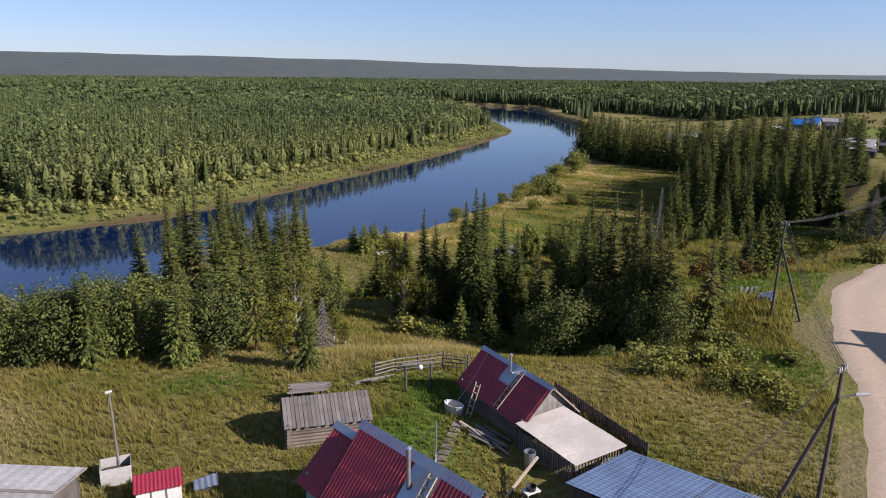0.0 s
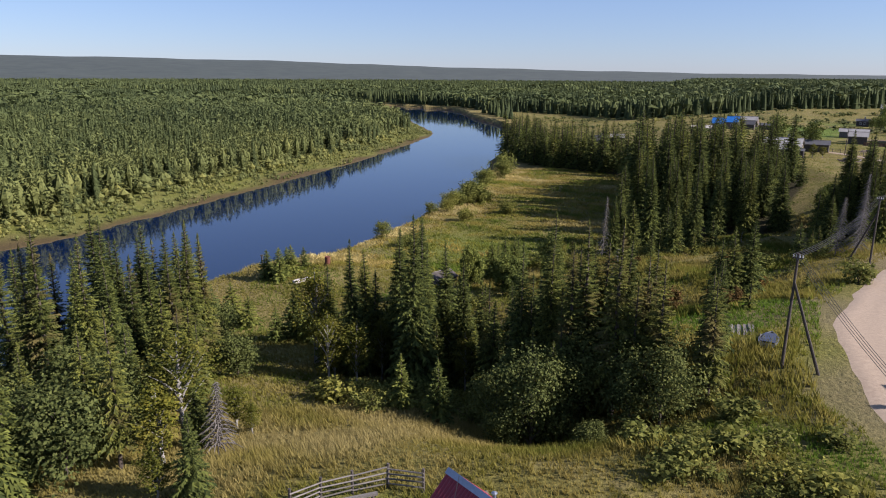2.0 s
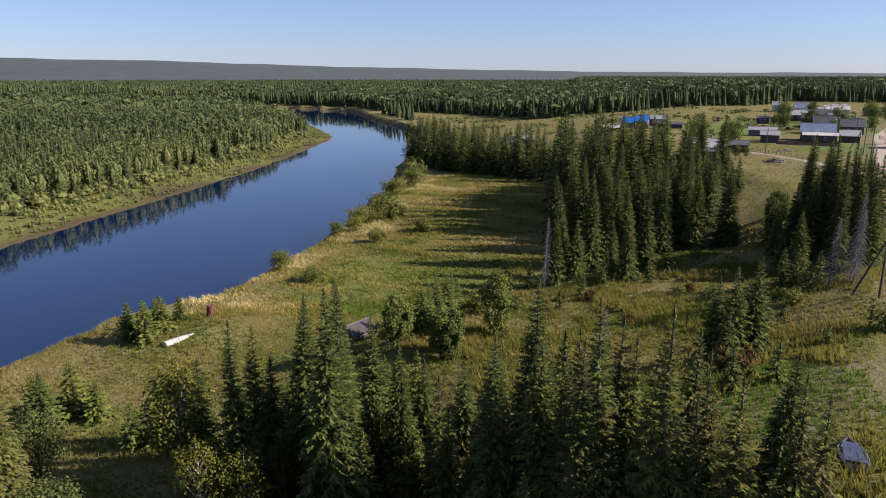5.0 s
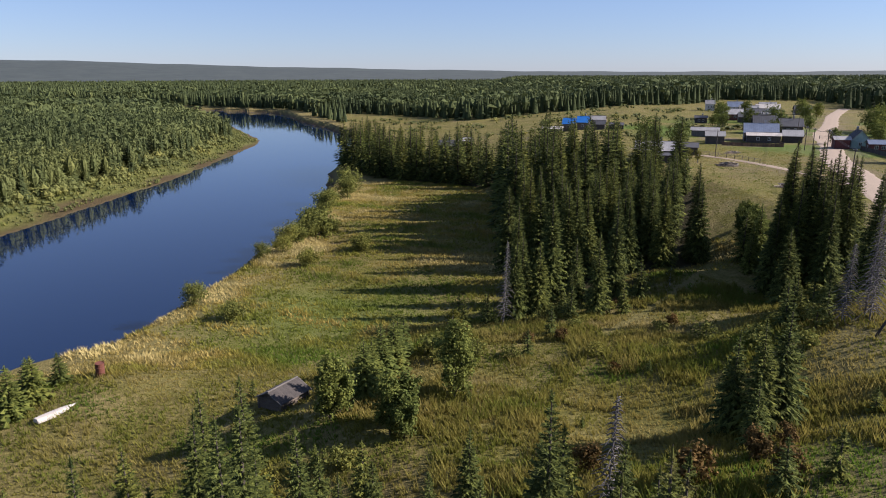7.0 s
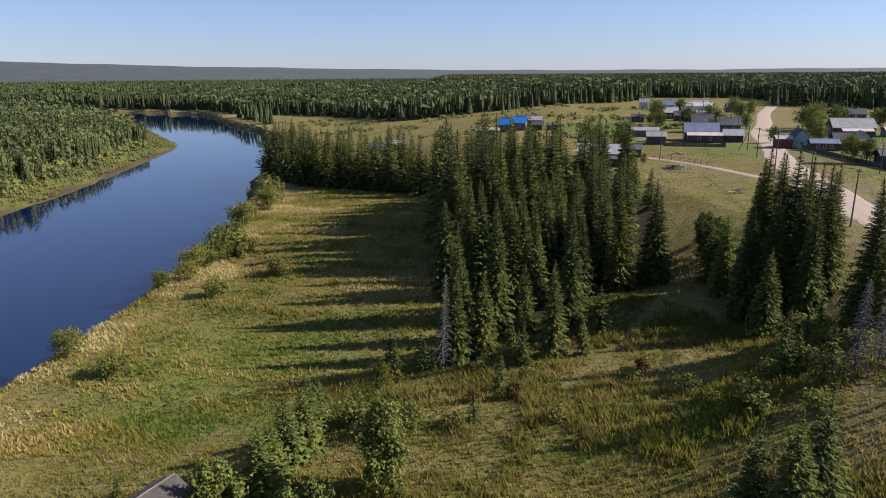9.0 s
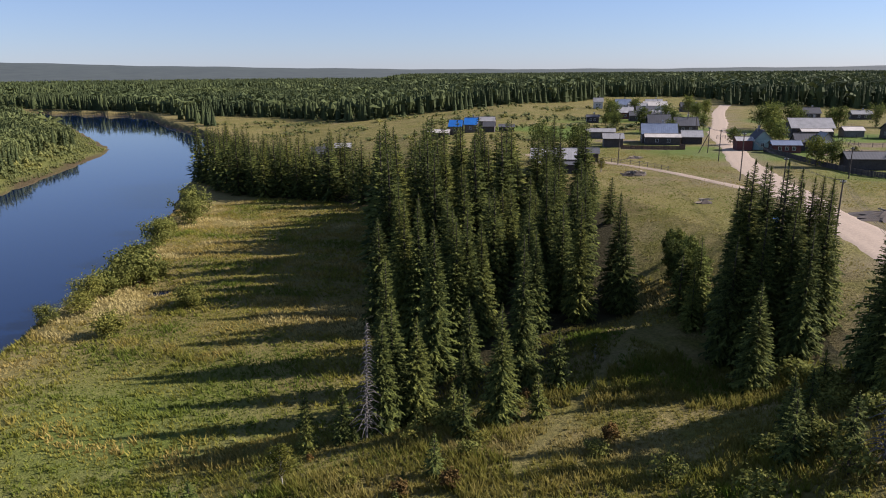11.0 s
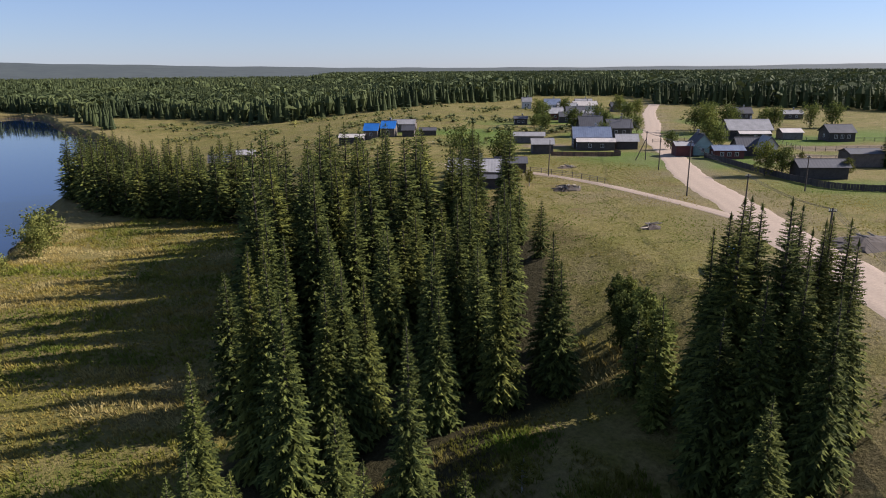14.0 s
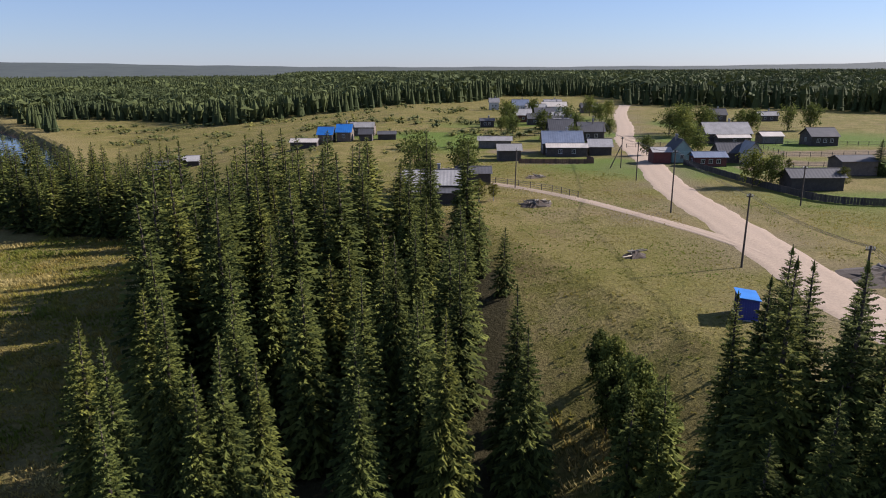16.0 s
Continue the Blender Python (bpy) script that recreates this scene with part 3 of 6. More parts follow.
AUTUMN = Kinds("rowan_bush", [(h, leafy_meshes(h, r, i + 141, 900, 0.15, 0.1, 10, 0.9)) for i, (h, r) in enumerate([(2.6, 1.1), (2.0, 0.9)])],
               "small rowan bush with rust-red leaves", "bush", RED_LEAVES, BARK, "rowan bushes")


# the clump on the slope behind the gardens
for x, y, h in [(-30.4, 78.3, 15.0), (-28.8, 88.6, 18.0), (-27.1, 86.1, 17.0), (-22.2, 82.8, 16.0), (-26.2, 76.7, 13.7), (-23.3, 79.2, 14.6), (-17.2, 69.8, 10.0), (-19.4, 49.2, 7.6), (-28.6, 66.8, 6.2), (-25, 83, 15), (-20, 72, 12), (-24, 71, 12), (-28, 72, 11), (-15.9, 73.1, 8.4), (-20.3, 77.6, 11.8), (-19.0, 78.9, 11), (-20.3, 72.8, 9.0), (-13, 62, 6), (-9.6, 46.9, 5.2), (-19.3, 47.7, 7.2), (-25.8, 47.7, 7.4)]:
    FIRS.at(x, y, h)
crowned(FIRS, [(-21.0, 65.6, 25.4), (-28.9, 75.6, 22.4), (-21.8, 80.2, 21.9), (-24.2, 62.1, 18.0), (-11.6, 56.1, 17.8), (-17.6, 55.4, 22.2), (-22.6, 58.0, 20.0), (-16.2, 58.6, 21.0)], 1.0)
crowned(RUSTY, [(-16.6, 81.9, 21.8), (-18.0, 82.6, 20.6), (-14.7, 51.6, 24.4)], 0.95, "thin old spruce with bare lower trunk above the river")
for x, y, h in [(-21.0, 75.6, 12.8), (-14.1, 67.9, 7.3), (-15.5, 68.0, 8.4), (-28.4, 77.7, 13.7), (-17, 62, 8)]:
    RUSTY.at(x, y, h)
for x, y, h in [(-31.8, 47.6, 3.6), (-30.3, 47.6, 4.8), (-28.4, 48.1, 5.1), (-26.9, 48.5, 5.1), (-25.2, 49.3, 5.4), (-23.1, 49.2, 5.0), (-21.8, 50.2, 4.5), (-34, 50, 5), (-29, 53, 5.5), (-24, 54, 6), (-20, 53, 5), (-17, 50, 5), (-16, 56, 6), (-33, 56, 5), (-38, 52, 5), (-37, 60, 5), (-30, 60, 6), (-20, 60, 6), (-11.4, 95.0, 4.7), (-7.3, 94.0, 5.6), (-9.3, 96.4, 6.3), (-17.0, 89.3, 7), (-13, 78, 4)]:
    if y < 57 and int(x * 10) % 2:
        FIRS.at(x, y, h + 1.8, 0.95, "dense middle-sized spruce below the gardens")
    elif y > 90:
        PINES.at(x, y, h, 1.1, "bushy young pine at the foot of the slope")
    else:
        ALDERS.at(x, y, h)
for x, y, h in [(-10.1, 61.4, 3.7), (-8.8, 60.0, 2.7), (-11.5, 47.3, 3.4), (-12.5, 52, 5.5), (-12.6, 57.1, 8.6)]:
    BIRCHES.at(x, y, h, 1.5, "leafy young birch turning yellow in the grass")
# the grove below the field
for x, y, h in [(5.6, 79.6, 15.5), (0.4, 84.6, 11.5), (3.9, 89.0, 9.5), (-8.7, 96.1, 7.0), (10.0, 90.2, 7.5), (12.8, 87.5, 7.0), (15.8, 78.0, 9.0), (14.9, 82.7, 7.5), (14.6, 72.8, 8.0), (26.6, 63.0, 8.0)]:
    FIRS.at(x, y, h)
crowned(FIRS, [(-1.9, 81.3, 21.0), (3.8, 75.8, 24.4), (3.0, 82.4, 21.7), (5.0, 78.5, 23.6), (5.2, 83.2, 22.7), (3.2, 86.8, 20.8), (9.1, 78.6, 19.2), (-0.6, 86.4, 18.6), (7.4, 81.2, 20.6), (16.1, 71.9, 25.2), (15.0, 68.6, 23.6), (13.0, 70.4, 22.6), (19.6, 63.8, 25.0)])
crowned(RUSTY, [(17.0, 66.2, 25.7), (17.9, 61.2, 26.8), (20.4, 59.4, 24.0), (15.4, 64.6, 24.2)], 1.15)
for x, y, h in [(18.5, 68.4, 11.6), (22.6, 65.5, 10.0), (19.6, 68.4, 11.5), (17.5, 69.3, 11.9),  (23.6, 57.6, 9.6), (20.0, 61.2, 12.4), (18.9, 63.4, 12.4), (24.6, 60.0, 9.0)]:
    RUSTY.at(x, y, h)
for x, y, h in [(6.7, 83.6, 6), (0, 84, 7), (9, 77, 7)]:
    BIRCHES.at(x, y, h)
crowned(BIRCHES, [(-3.8, 78.5, 14.2), (-1.6, 76.5, 14.6)], 1.1, "slim yellowing birch at the foot of the grassy slope")
crowned(PINES, [(2.0, 66.2, 15.0), (4.8, 64.0, 15.4)], 0.9)
for x, y, h in [(11.4, 60.4, 8.2), (13.6, 61.5, 7.0), (19.8, 56.9, 6.2), (18.2, 58.6, 5.6), (9, 60.5, 2.6), (14, 55, 2.2), (9.3, 63, 6.2), (16.0, 63, 6.4)]:
    ALDERS.at(x, y, h)
for x, y, h in [(13.5, 104.3, 6.6), (14.6, 105.4, 5.4), (17.3, 99.2, 6.0), (24.8, 104.0, 8.2), (25.8, 105.4, 6.6), (19.0, 100.5, 5.0), (18.2, 98.2, 4.4)]:
    SAPLINGS.at(x, y, h)
for x, y, h in [(17.3, 107.5, 6.2), (18.6, 109.4, 5.6), (23.2, 116.2, 5.6), (20.4, 112.5, 6.2), (22.0, 114.0, 6.0), (24.5, 118.5, 4.6)]:
    PINES.at(x, y, h, 1.15)
for x, y, h in [(39.9, 86.7, 8.2), (40.3, 84.5, 9.0), (42.4, 84.6, 9.4)]:
    FIRS.at(x, y, h, 1.05, "full dark green spruce in the hollow below the road")
BIRCHES.at(31.4, 121.2, 3.8, 1.5, "yellow-green birch bush at the meadow's edge")
for x, y, h in [(38.4, 83.0, 5.2), (35.9, 111.2, 3.0), (35.5, 127.8, 4.5), (38.4, 126.9, 3.9), (46.1, 119.5, 4.9), (41.1, 115.5, 3.7), (47.9, 123.0, 3.3), (53.0, 118.5, 4.1), (18.9, 86.7, 6.0), (22.3, 81.0, 7.0), (24.5, 78.4, 6.0), (13.2, 91.7, 5.5), (21.9, 82.8, 5.0), (33.5, 76.0, 4.0), (37.2, 75.6, 3.5), (59.5, 98.9, 3.9)]:
    YOUNG.at(x, y, h)
# closer growth inside the grove and the clump
rnd = random.Random(4)
for ring, n, lo, hi, kinds in (([(8, 63), (14, 59), (21, 60), (21, 68), (15, 76), (8, 78)], 18, 8.0, 11.5, (FIRS, RUSTY)), ([(-8, 80), (0, 73), (9, 74), (11, 92), (2, 92), (-7, 90)], 16, 6.5, 12.0, (FIRS, FIRS, BIRCHES)), ([(-31, 66), (-22, 58), (-13, 64), (-14, 84), (-22, 92), (-30, 88)], 18, 11.0, 16.0, (FIRS, RUSTY))):
    made = 0
    while made < n:
        x, y = rnd.uniform(-32, 26), rnd.uniform(56, 94)
        if inside(np.array([[x, y]]), ring)[0]:
            made += 1
            rnd.choice(kinds).at(x, y, rnd.uniform(lo, hi))
# weeds and low bushes in the hollow and along the slope
for i in range(40):
    x, y = rnd.uniform(15, 27), rnd.uniform(37, 58)
    if x < 30 - 0.10 * (58 - y) and line_distance(np.array([[x, y]]), ROAD_LINE)[0] > 7.5 and math.hypot(x - 19, y - 30) > 7:
        SCRUB.at(x, y, rnd.uniform(0.5, 1.3), 1.3, "low light green scrub on the roadside slope")
for i in range(26):
    x, y = rnd.uniform(-6, 14), rnd.uniform(64, 74)
    SCRUB.at(x, y, rnd.uniform(0.8, 1.8), 1.2, "low scrub at the foot of the field")
for i in range(34):
    x, y = rnd.uniform(8, 60), rnd.uniform(76, 118)
    if line_distance(np.array([[x, y]]), PATH_LINE)[0] > 5:
        rnd.choice((SCRUB, SCRUB, YOUNG, PINES)).at(x, y, rnd.uniform(0.9, 2.2))
for x, y, h in [(34.9, 77.1, 2.4), (27.5, 86.3, 2.2), (36.4, 80.8, 2.0), (31.3, 80.7, 2.4), (38.7, 80.6, 1.8), (46, 88, 1.8)]:
    AUTUMN.at(x, y, h)
for i in range(46):
    x, y = rnd.uniform(26, 60), rnd.uniform(90, 127)
    if line_distance(np.array([[x, y]]), PATH_LINE)[0] > 4 and 0.55 * x + y > 124:
        k = rnd.choice((SCRUB, SCRUB, YOUNG, AUTUMN))
        k.at(x, y, rnd.uniform(0.7, 1.7), 1.1, "low rust-leaved shrub in the rough grass" if k is AUTUMN else "low green growth in the rough grass below the wood")
# the wood between meadow and terrace
crowned(FIRS, [(45.8, 133.0, 20.0), (53.0, 136.7, 21.9), (60.5, 142.0, 21.9), (55.8, 124.8, 23.0), (50.2, 120.0, 18.4), (45.7, 127.0, 16.0), (42.5, 127.2, 16.7), (43.9, 128.0, 17.2), (67.0, 137.7, 19.2), (54.0, 145.4, 23.5), (54.7, 143.4, 22.9), (58.6, 141.7, 20.8), (62.9, 142.6, 19.9), (72.6, 136.3, 22.5), (79.4, 137.4, 22.4), (78.0, 134.6, 20.6), (60.8, 155.3, 21.3), (77.2, 149.2, 24.1)], 1.0, "slender sunlit spruce at the front of the wood")
crowned(WOODS, [(70.0, 143.0, 20.5), (74.0, 141.5, 21.5), (73.0, 147.0, 22.5), (81.5, 146.0, 22.5), (84.0, 150.5, 22.5), (70.0, 150.5, 22.0), (87.0, 152.0, 23.0), (77.0, 144.5, 20.5)], 1.05)
crowned(YOUNG, [(54.5, 132.0, 14.5), (57.9, 122.0, 14.1), (56.9, 136.2, 12.6)], 1.0, "bright young spruce among the tall ones")
for x, y, h in [(48.1, 124.4, 3.6), (37.7, 135.0, 4.3), (40.4, 132.1, 4.2), (51.7, 128.6, 5.3)]:
    YOUNG.at(x, y, h)
rnd = random.Random(12)
taken = [(o.location.x, o.location.y) for o in scene.objects if o.get("category") == "tree"]
tries = 0
count = 0
while tries < 14000 and count < 420:
    tries += 1
    x, y = rnd.uniform(44, 109), rnd.uniform(154, 330)
    p = np.array([[x, y]])
    if not inside(p, WOOD)[0] or line_distance(p, PATH_LINE)[0] < 4.5 or any((x - a) ** 2 + (y - b) ** 2 < (4.4 if y < 218 else 4.6) ** 2 for a, b in taken):
        continue
    taken.append((x, y))
    count += 1
    if y < 165:
        tip = rnd.uniform(18.5, 24.0)
    elif y < 218:
        tip = rnd.choice((rnd.uniform(25.5, 28.5), rnd.uniform(22.0, 26.5)))
    else:
        tip = rnd.choice((rnd.uniform(18.5, 22.0), rnd.uniform(15.0, 19.0)))
    (WOODS if y < 185 else FAR_WOODS).at(x, y, max(7.5, tip - height(x, y)), rnd.uniform(0.95, 1.3))
# the tall group by the road
for x, y, h in [(82.0, 115.5, 15.5), (84, 118.2, 14.8), (84.1, 115.8, 15.0), (81.8, 112.8, 14.6), (86, 115.1, 13.9), (80.3, 121.0, 15.0), (77.5, 111.5, 13.5)]:
    FIRS.at(x, y, h)
crowned(FIRS, [(71.1, 111.3, 19.2), (78.8, 118.8, 28.4), (84.9, 121.9, 27.3), (80.9, 116.6, 28.4), (80.0, 120.4, 26.9), (76.8, 115.6, 24.0), (82.6, 119.6, 27.4), (86.2, 118.4, 27.0), (83.4, 123.6, 24.6), (87.4, 116.8, 26.4), (75.6, 117.6, 21.5), (79.2, 114.2, 25.0)], 1.15)
for x, y, h in [(82.9, 127.6, 8.6), (86.0, 131.6, 7.0), (88.2, 135.6, 6.2), (85.6, 134.0, 6.6), (80.2, 126.0, 7.0), (78.2, 124.4, 5.6), (83.4, 130.6, 7.2), (84.6, 128.9, 6.4), (87.2, 133.4, 5.8), (89.5, 138.0, 5.0), (81.2, 124.0, 5.0)]:
    (SAPLINGS if y > 128 else PINES).at(x, y, h, 0.9, "bushy light green young tree beside the path")
for x, y, h in [(81.4, 128.8, 7.6), (61.6, 101.5, 4.6), (57.8, 98.9, 5.4), (63.1, 102.5, 4.6), (66, 103, 3.5), (70, 104.5, 4), (61, 97, 4)]:
    YOUNG.at(x, y, h)
BIRCHES.at(64.7, 124.5, 3.2, 1.6, "yellow-green birch sapling in the clearing")
for i in range(26):
    u = (i + rnd.random()) / 26
    x, y = 62 + 26 * u - rnd.uniform(1, 7), 94 + 19 * u + rnd.uniform(0, 6)
    SCRUB.at(x, y, rnd.uniform(0.7, 1.6), 1.1, "tangled dark green scrub on the bank below the road")
for x, y, h in [(71.5, 101.0, 13), (74.5, 103.0, 14), (69.5, 99.0, 10)]:
    FIRS.at(x, y, h)
# bushes on the shore
for x, y, h in [(48, 245.8, 6.4), (36.3, 220.3, 4.8), (27.6, 195.3, 5.0), (22.1, 189, 3.6), (16.2, 181.8, 2.5), (23.7, 173.0, 2.6), (34.9, 178.7, 2.8), (3.4, 155.5, 3.0), (8.4, 146.4, 2.2), (46, 239, 4.8), (38, 225, 4.2), (29.9, 196.8, 4.0), (25, 192, 3.4), (31, 207, 3.8), (20.5, 184, 3.0), (33.4, 199.5, 2.4)]:
    WILLOWS.at(x, y, h)
for x, y, h in [(-13.9, 122.3, 5.6), (-12.4, 124.7, 5.2), (-10.6, 128.6, 3.8), (-13.2, 127, 4.4), (-16, 124, 5), (-18.5, 106.0, 6.0), (-20.4, 103.3, 6.2), (-22, 106, 5), (-16, 104, 4.5)]:
    PINES.at(x, y, h, 1.25, "low bushy young pine on the river bank")


def forest():
    """The woods beyond: every tree its own shape in one mesh, coarser with distance."""
    rng = np.random.default_rng(5)
    clearing = [(101, 440), (118, 560), (110, 700), (142, 656), (173, 612), (190, 480), (250, 464), (290, 465), (344, 459), (430, 514), (480, 470), (430, 400), (391, 373), (403, 324), (414, 283), (419, 240), (460, 150), (480, 0), (300, -200), (-120, -200), (-120, 40), (-30, 100), (60, 330)]
    def spots(step, near, far):
        n = int(2 * far / step)
        g = (np.stack(np.meshgrid(np.arange(n), np.arange(n)), -1).reshape(-1, 2) - n / 2) * step
        g = g + rng.uniform(-0.5, 0.5, g.shape) * step + (20, 50)
        d, a = np.hypot(g[:, 0] - 20, g[:, 1] - 50), np.degrees(np.arctan2(g[:, 0] - 20, g[:, 1] - 50))
        g = g[(d > near) & (d <= far) & (a > -46) & (a < 80)]
        s = river_distance(g)
        west = line_distance(g, LEFT_BANK) < line_distance(g, RIGHT_BANK)
        g, s, west = (v[(s > np.where(west, 19 + 7 * wobble(g, 30), 14)) & ~inside(g, clearing)] for v in (g, s, west))
        return g, s, west
    def conifer(count, fine, seed):
        """A spruce or pine of unit height: many drooping boughs round an axis."""
        r = np.random.default_rng(seed)
        u = np.sort(r.random(count)) ** 1.15 * 0.95 + 0.03
        a = np.arange(count) * 2.4 + r.uniform(-0.4, 0.4, count)
        w = (0.155 * (1 - u) ** 0.8 + 0.012) * r.uniform(0.7, 1.3, count)
        half = fine * r.uniform(0.8, 1.3, count)
        z = 0.06 + 0.92 * u
        inner = 0.42 * w
        v = np.stack([np.stack([inner * np.cos(a - half * 2), inner * np.sin(a - half * 2), z + 0.012], -1), np.stack([inner * np.cos(a + half * 2), inner * np.sin(a + half * 2), z + 0.03], -1), np.stack([w * np.cos(a), w * np.sin(a), z - 0.012 + 0.2 * w * u], -1)], 1).reshape(-1, 3)
        v = np.vstack([v, core(0.085, 0.03, 0.92, 0.0)])
        return v, np.arange(len(v)).reshape(-1, 3)
    def core(wide, low, high, waist):
        """The dense inside of a crown: a cone, or two cones back to back, of seven sides."""
        a = 2 * math.pi * np.arange(8) / 7
        ring = np.stack([wide * np.cos(a), wide * np.sin(a), np.full(8, low + waist)], -1)
        top, bottom = np.broadcast_to((0, 0, high), (7, 3)), np.broadcast_to((0, 0, low), (7, 3))
        faces = [np.stack([ring[:-1], ring[1:], top], 1)] + ([np.stack([ring[1:], ring[:-1], bottom], 1)] if waist else [])
        return np.concatenate(faces).reshape(-1, 3)
    def tuft(count, seed, size=0.15):
        """A broad crown of unit height from many leaf clumps."""
        r = np.random.default_rng(seed)
        d = r.normal(size=(count, 3))
        d /= np.linalg.norm(d, axis=1)[:, None]
        c = d * np.array([0.17, 0.17, 0.38]) * r.uniform(0.75, 1.1, (count, 1)) + (0, 0, 0.6)
        e = size * r.uniform(0.7, 1.4, (count, 1))
        t1, t2 = r.normal(size=(count, 3)) * e, r.normal(size=(count, 3)) * e
        v = np.vstack([np.stack([c - t1 * 0.5, c + t1 * 0.5, c + t2 * 0.7], 1).reshape(-1, 3), core(0.10, 0.10, 0.88, 0.45)])
        return v, np.arange(len(v)).reshape(-1, 3)
    def lay(name, g, tall, kinds, tint):
        vs, fs, ts, n = [], [], [], 0
        z = heights(g)
        which = kinds[1]
        for j, (tv, tf) in enumerate(kinds[0]):
            m = which == j
            if not m.any():
                continue
            p, h = np.column_stack([g[m], z[m] - 0.2]), tall[m]
            a = rng.uniform(0, 6.28, len(p))
            w = h * rng.uniform(0.70, 1.15, len(p)) * {"forest_middle": 1.7, "forest_far": 2.4}.get(name, 1.1)
            c, s = np.cos(a), np.sin(a)
            v = np.stack([(c[:, None] * tv[:, 0] - s[:, None] * tv[:, 1]) * w[:, None], (s[:, None] * tv[:, 0] + c[:, None] * tv[:, 1]) * w[:, None], tv[:, 2][None] * h[:, None]], -1) + p[:, None, :]
            vs.append(v.reshape(-1, 3))
            fs.append((tf[None] + (np.arange(len(p)) * len(tv))[:, None, None] + n).reshape(-1, 3))
            ts.append(np.repeat(tint[m], len(tv)))
            n += len(p) * len(tv)
        me = mesh_of(name, np.vstack(vs), np.vstack(fs))
        give(me, "tint", np.concatenate(ts))
        me.materials.append(FOREST)
        tagged(new(name, me), "mixed forest of spruce, pine and birch beyond the river", "forest", kind="stuff")
    for name, step, near, far, coni, tufts in (("forest_edge", 2.7, 100, 290, [(170, 0.30, 1), (150, 0.32, 2)], (170, 0.040)), ("forest_near", 3.0, 290, 450, [(56, 0.42, 7), (50, 0.44, 8)], (54, 0.065)), ("forest_middle", 6.0, 450, 1050, [(9, 0.5, 3), (8, 0.5, 4)], (9, 0.13)), ("forest_far", 18.0, 1050, 2900, [(4, 0.8, 5), (3, 0.8, 6)], (3, 0.2))):
        g, s, west = spots(step, near, far)
        edge = smooth((s - 14) / 45)
        tall = (13.5 + 3.6 * rng.random(len(g)) + 2 * wobble(g, 60)) * np.where(west, 0.72 + 0.28 * edge, 1.0)
        if far > 2000:
            tall *= 1.1
        broad = rng.random(len(g)) < np.where(west, 0.55 - 0.32 * edge, 0.16) + 0.2 * wobble(g, 90, 2)
        which = np.where(broad, 2 + (rng.random(len(g)) < 0.5), rng.random(len(g)) < 0.5).astype(int)
        # bands past 400 m take a lower tint: distance haze painted as darker trees
        tint = np.clip(np.where(broad, 0.52 + 0.14 * (1 - edge), 0.38) + rng.normal(0, 0.06, len(g)) + 0.1 * wobble(g, 120, 7) - (0.12 if near > 400 else 0.05), 0, 1)
        lay(name, g, tall, ([conifer(*c) for c in coni] + [tuft(tufts[0], 1, tufts[1]), tuft(tufts[0], 2, tufts[1])], which), tint)
    # willows and low growth along the far bank
    n = 8000
    c = resampled(LEFT_BANK[3:16], 2.0)
    i = rng.integers(0, len(c), n)
    g = c[i] + rng.normal(0, 1, (n, 2)) * 16
    s, west = river_distance(g), line_distance(g, LEFT_BANK) < line_distance(g, RIGHT_BANK)
    m = (s > 3 + 3 * wobble(g, 14)) & (s < 44) & west
    g, s = g[m], s[m]
    lay("willow_scrub", g, (1.2 + 4.0 * smooth((s - 6) / 22)) * rng.uniform(0.6, 1.5, len(g)), ([tuple([tuft(64, 5, 0.035)[0] * (2.3, 2.3, 1.0), tuft(64, 5, 0.035)[1]]), tuple([tuft(64, 6, 0.035)[0] * (2.9, 2.9, 0.95), tuft(64, 6, 0.035)[1]])], rng.integers(0, 2, len(g))), np.clip(0.74 + 0.12 * wobble(g, 11, 2) + rng.normal(0, 0.05, len(g)), 0, 1))

    # bushes and rough growth on the far fields
    g = np.column_stack([rng.uniform(95, 330, 2600), rng.uniform(255, 560, 2600)])
    m = inside(g, clearing) & (river_distance(g) > 6) & (wobble(g, 22, 3) + 0.6 * wobble(g, 7, 1) > 0.22) & (line_distance(g, ROAD_LINE) > 12)
    g = g[m]
    lay("field_scrub", g, rng.uniform(0.7, 2.6, len(g)), ([tuple([tuft(22, 7, 0.11)[0] * (2.8, 2.8, 1.0), tuft(22, 7, 0.11)[1]]), tuple([tuft(22, 8, 0.11)[0] * (3.6, 3.6, 0.9), tuft(22, 8, 0.11)[1]])], rng.integers(0, 2, len(g))), np.clip(0.66 + rng.normal(0, 0.16, len(g)), 0, 1))


forest()


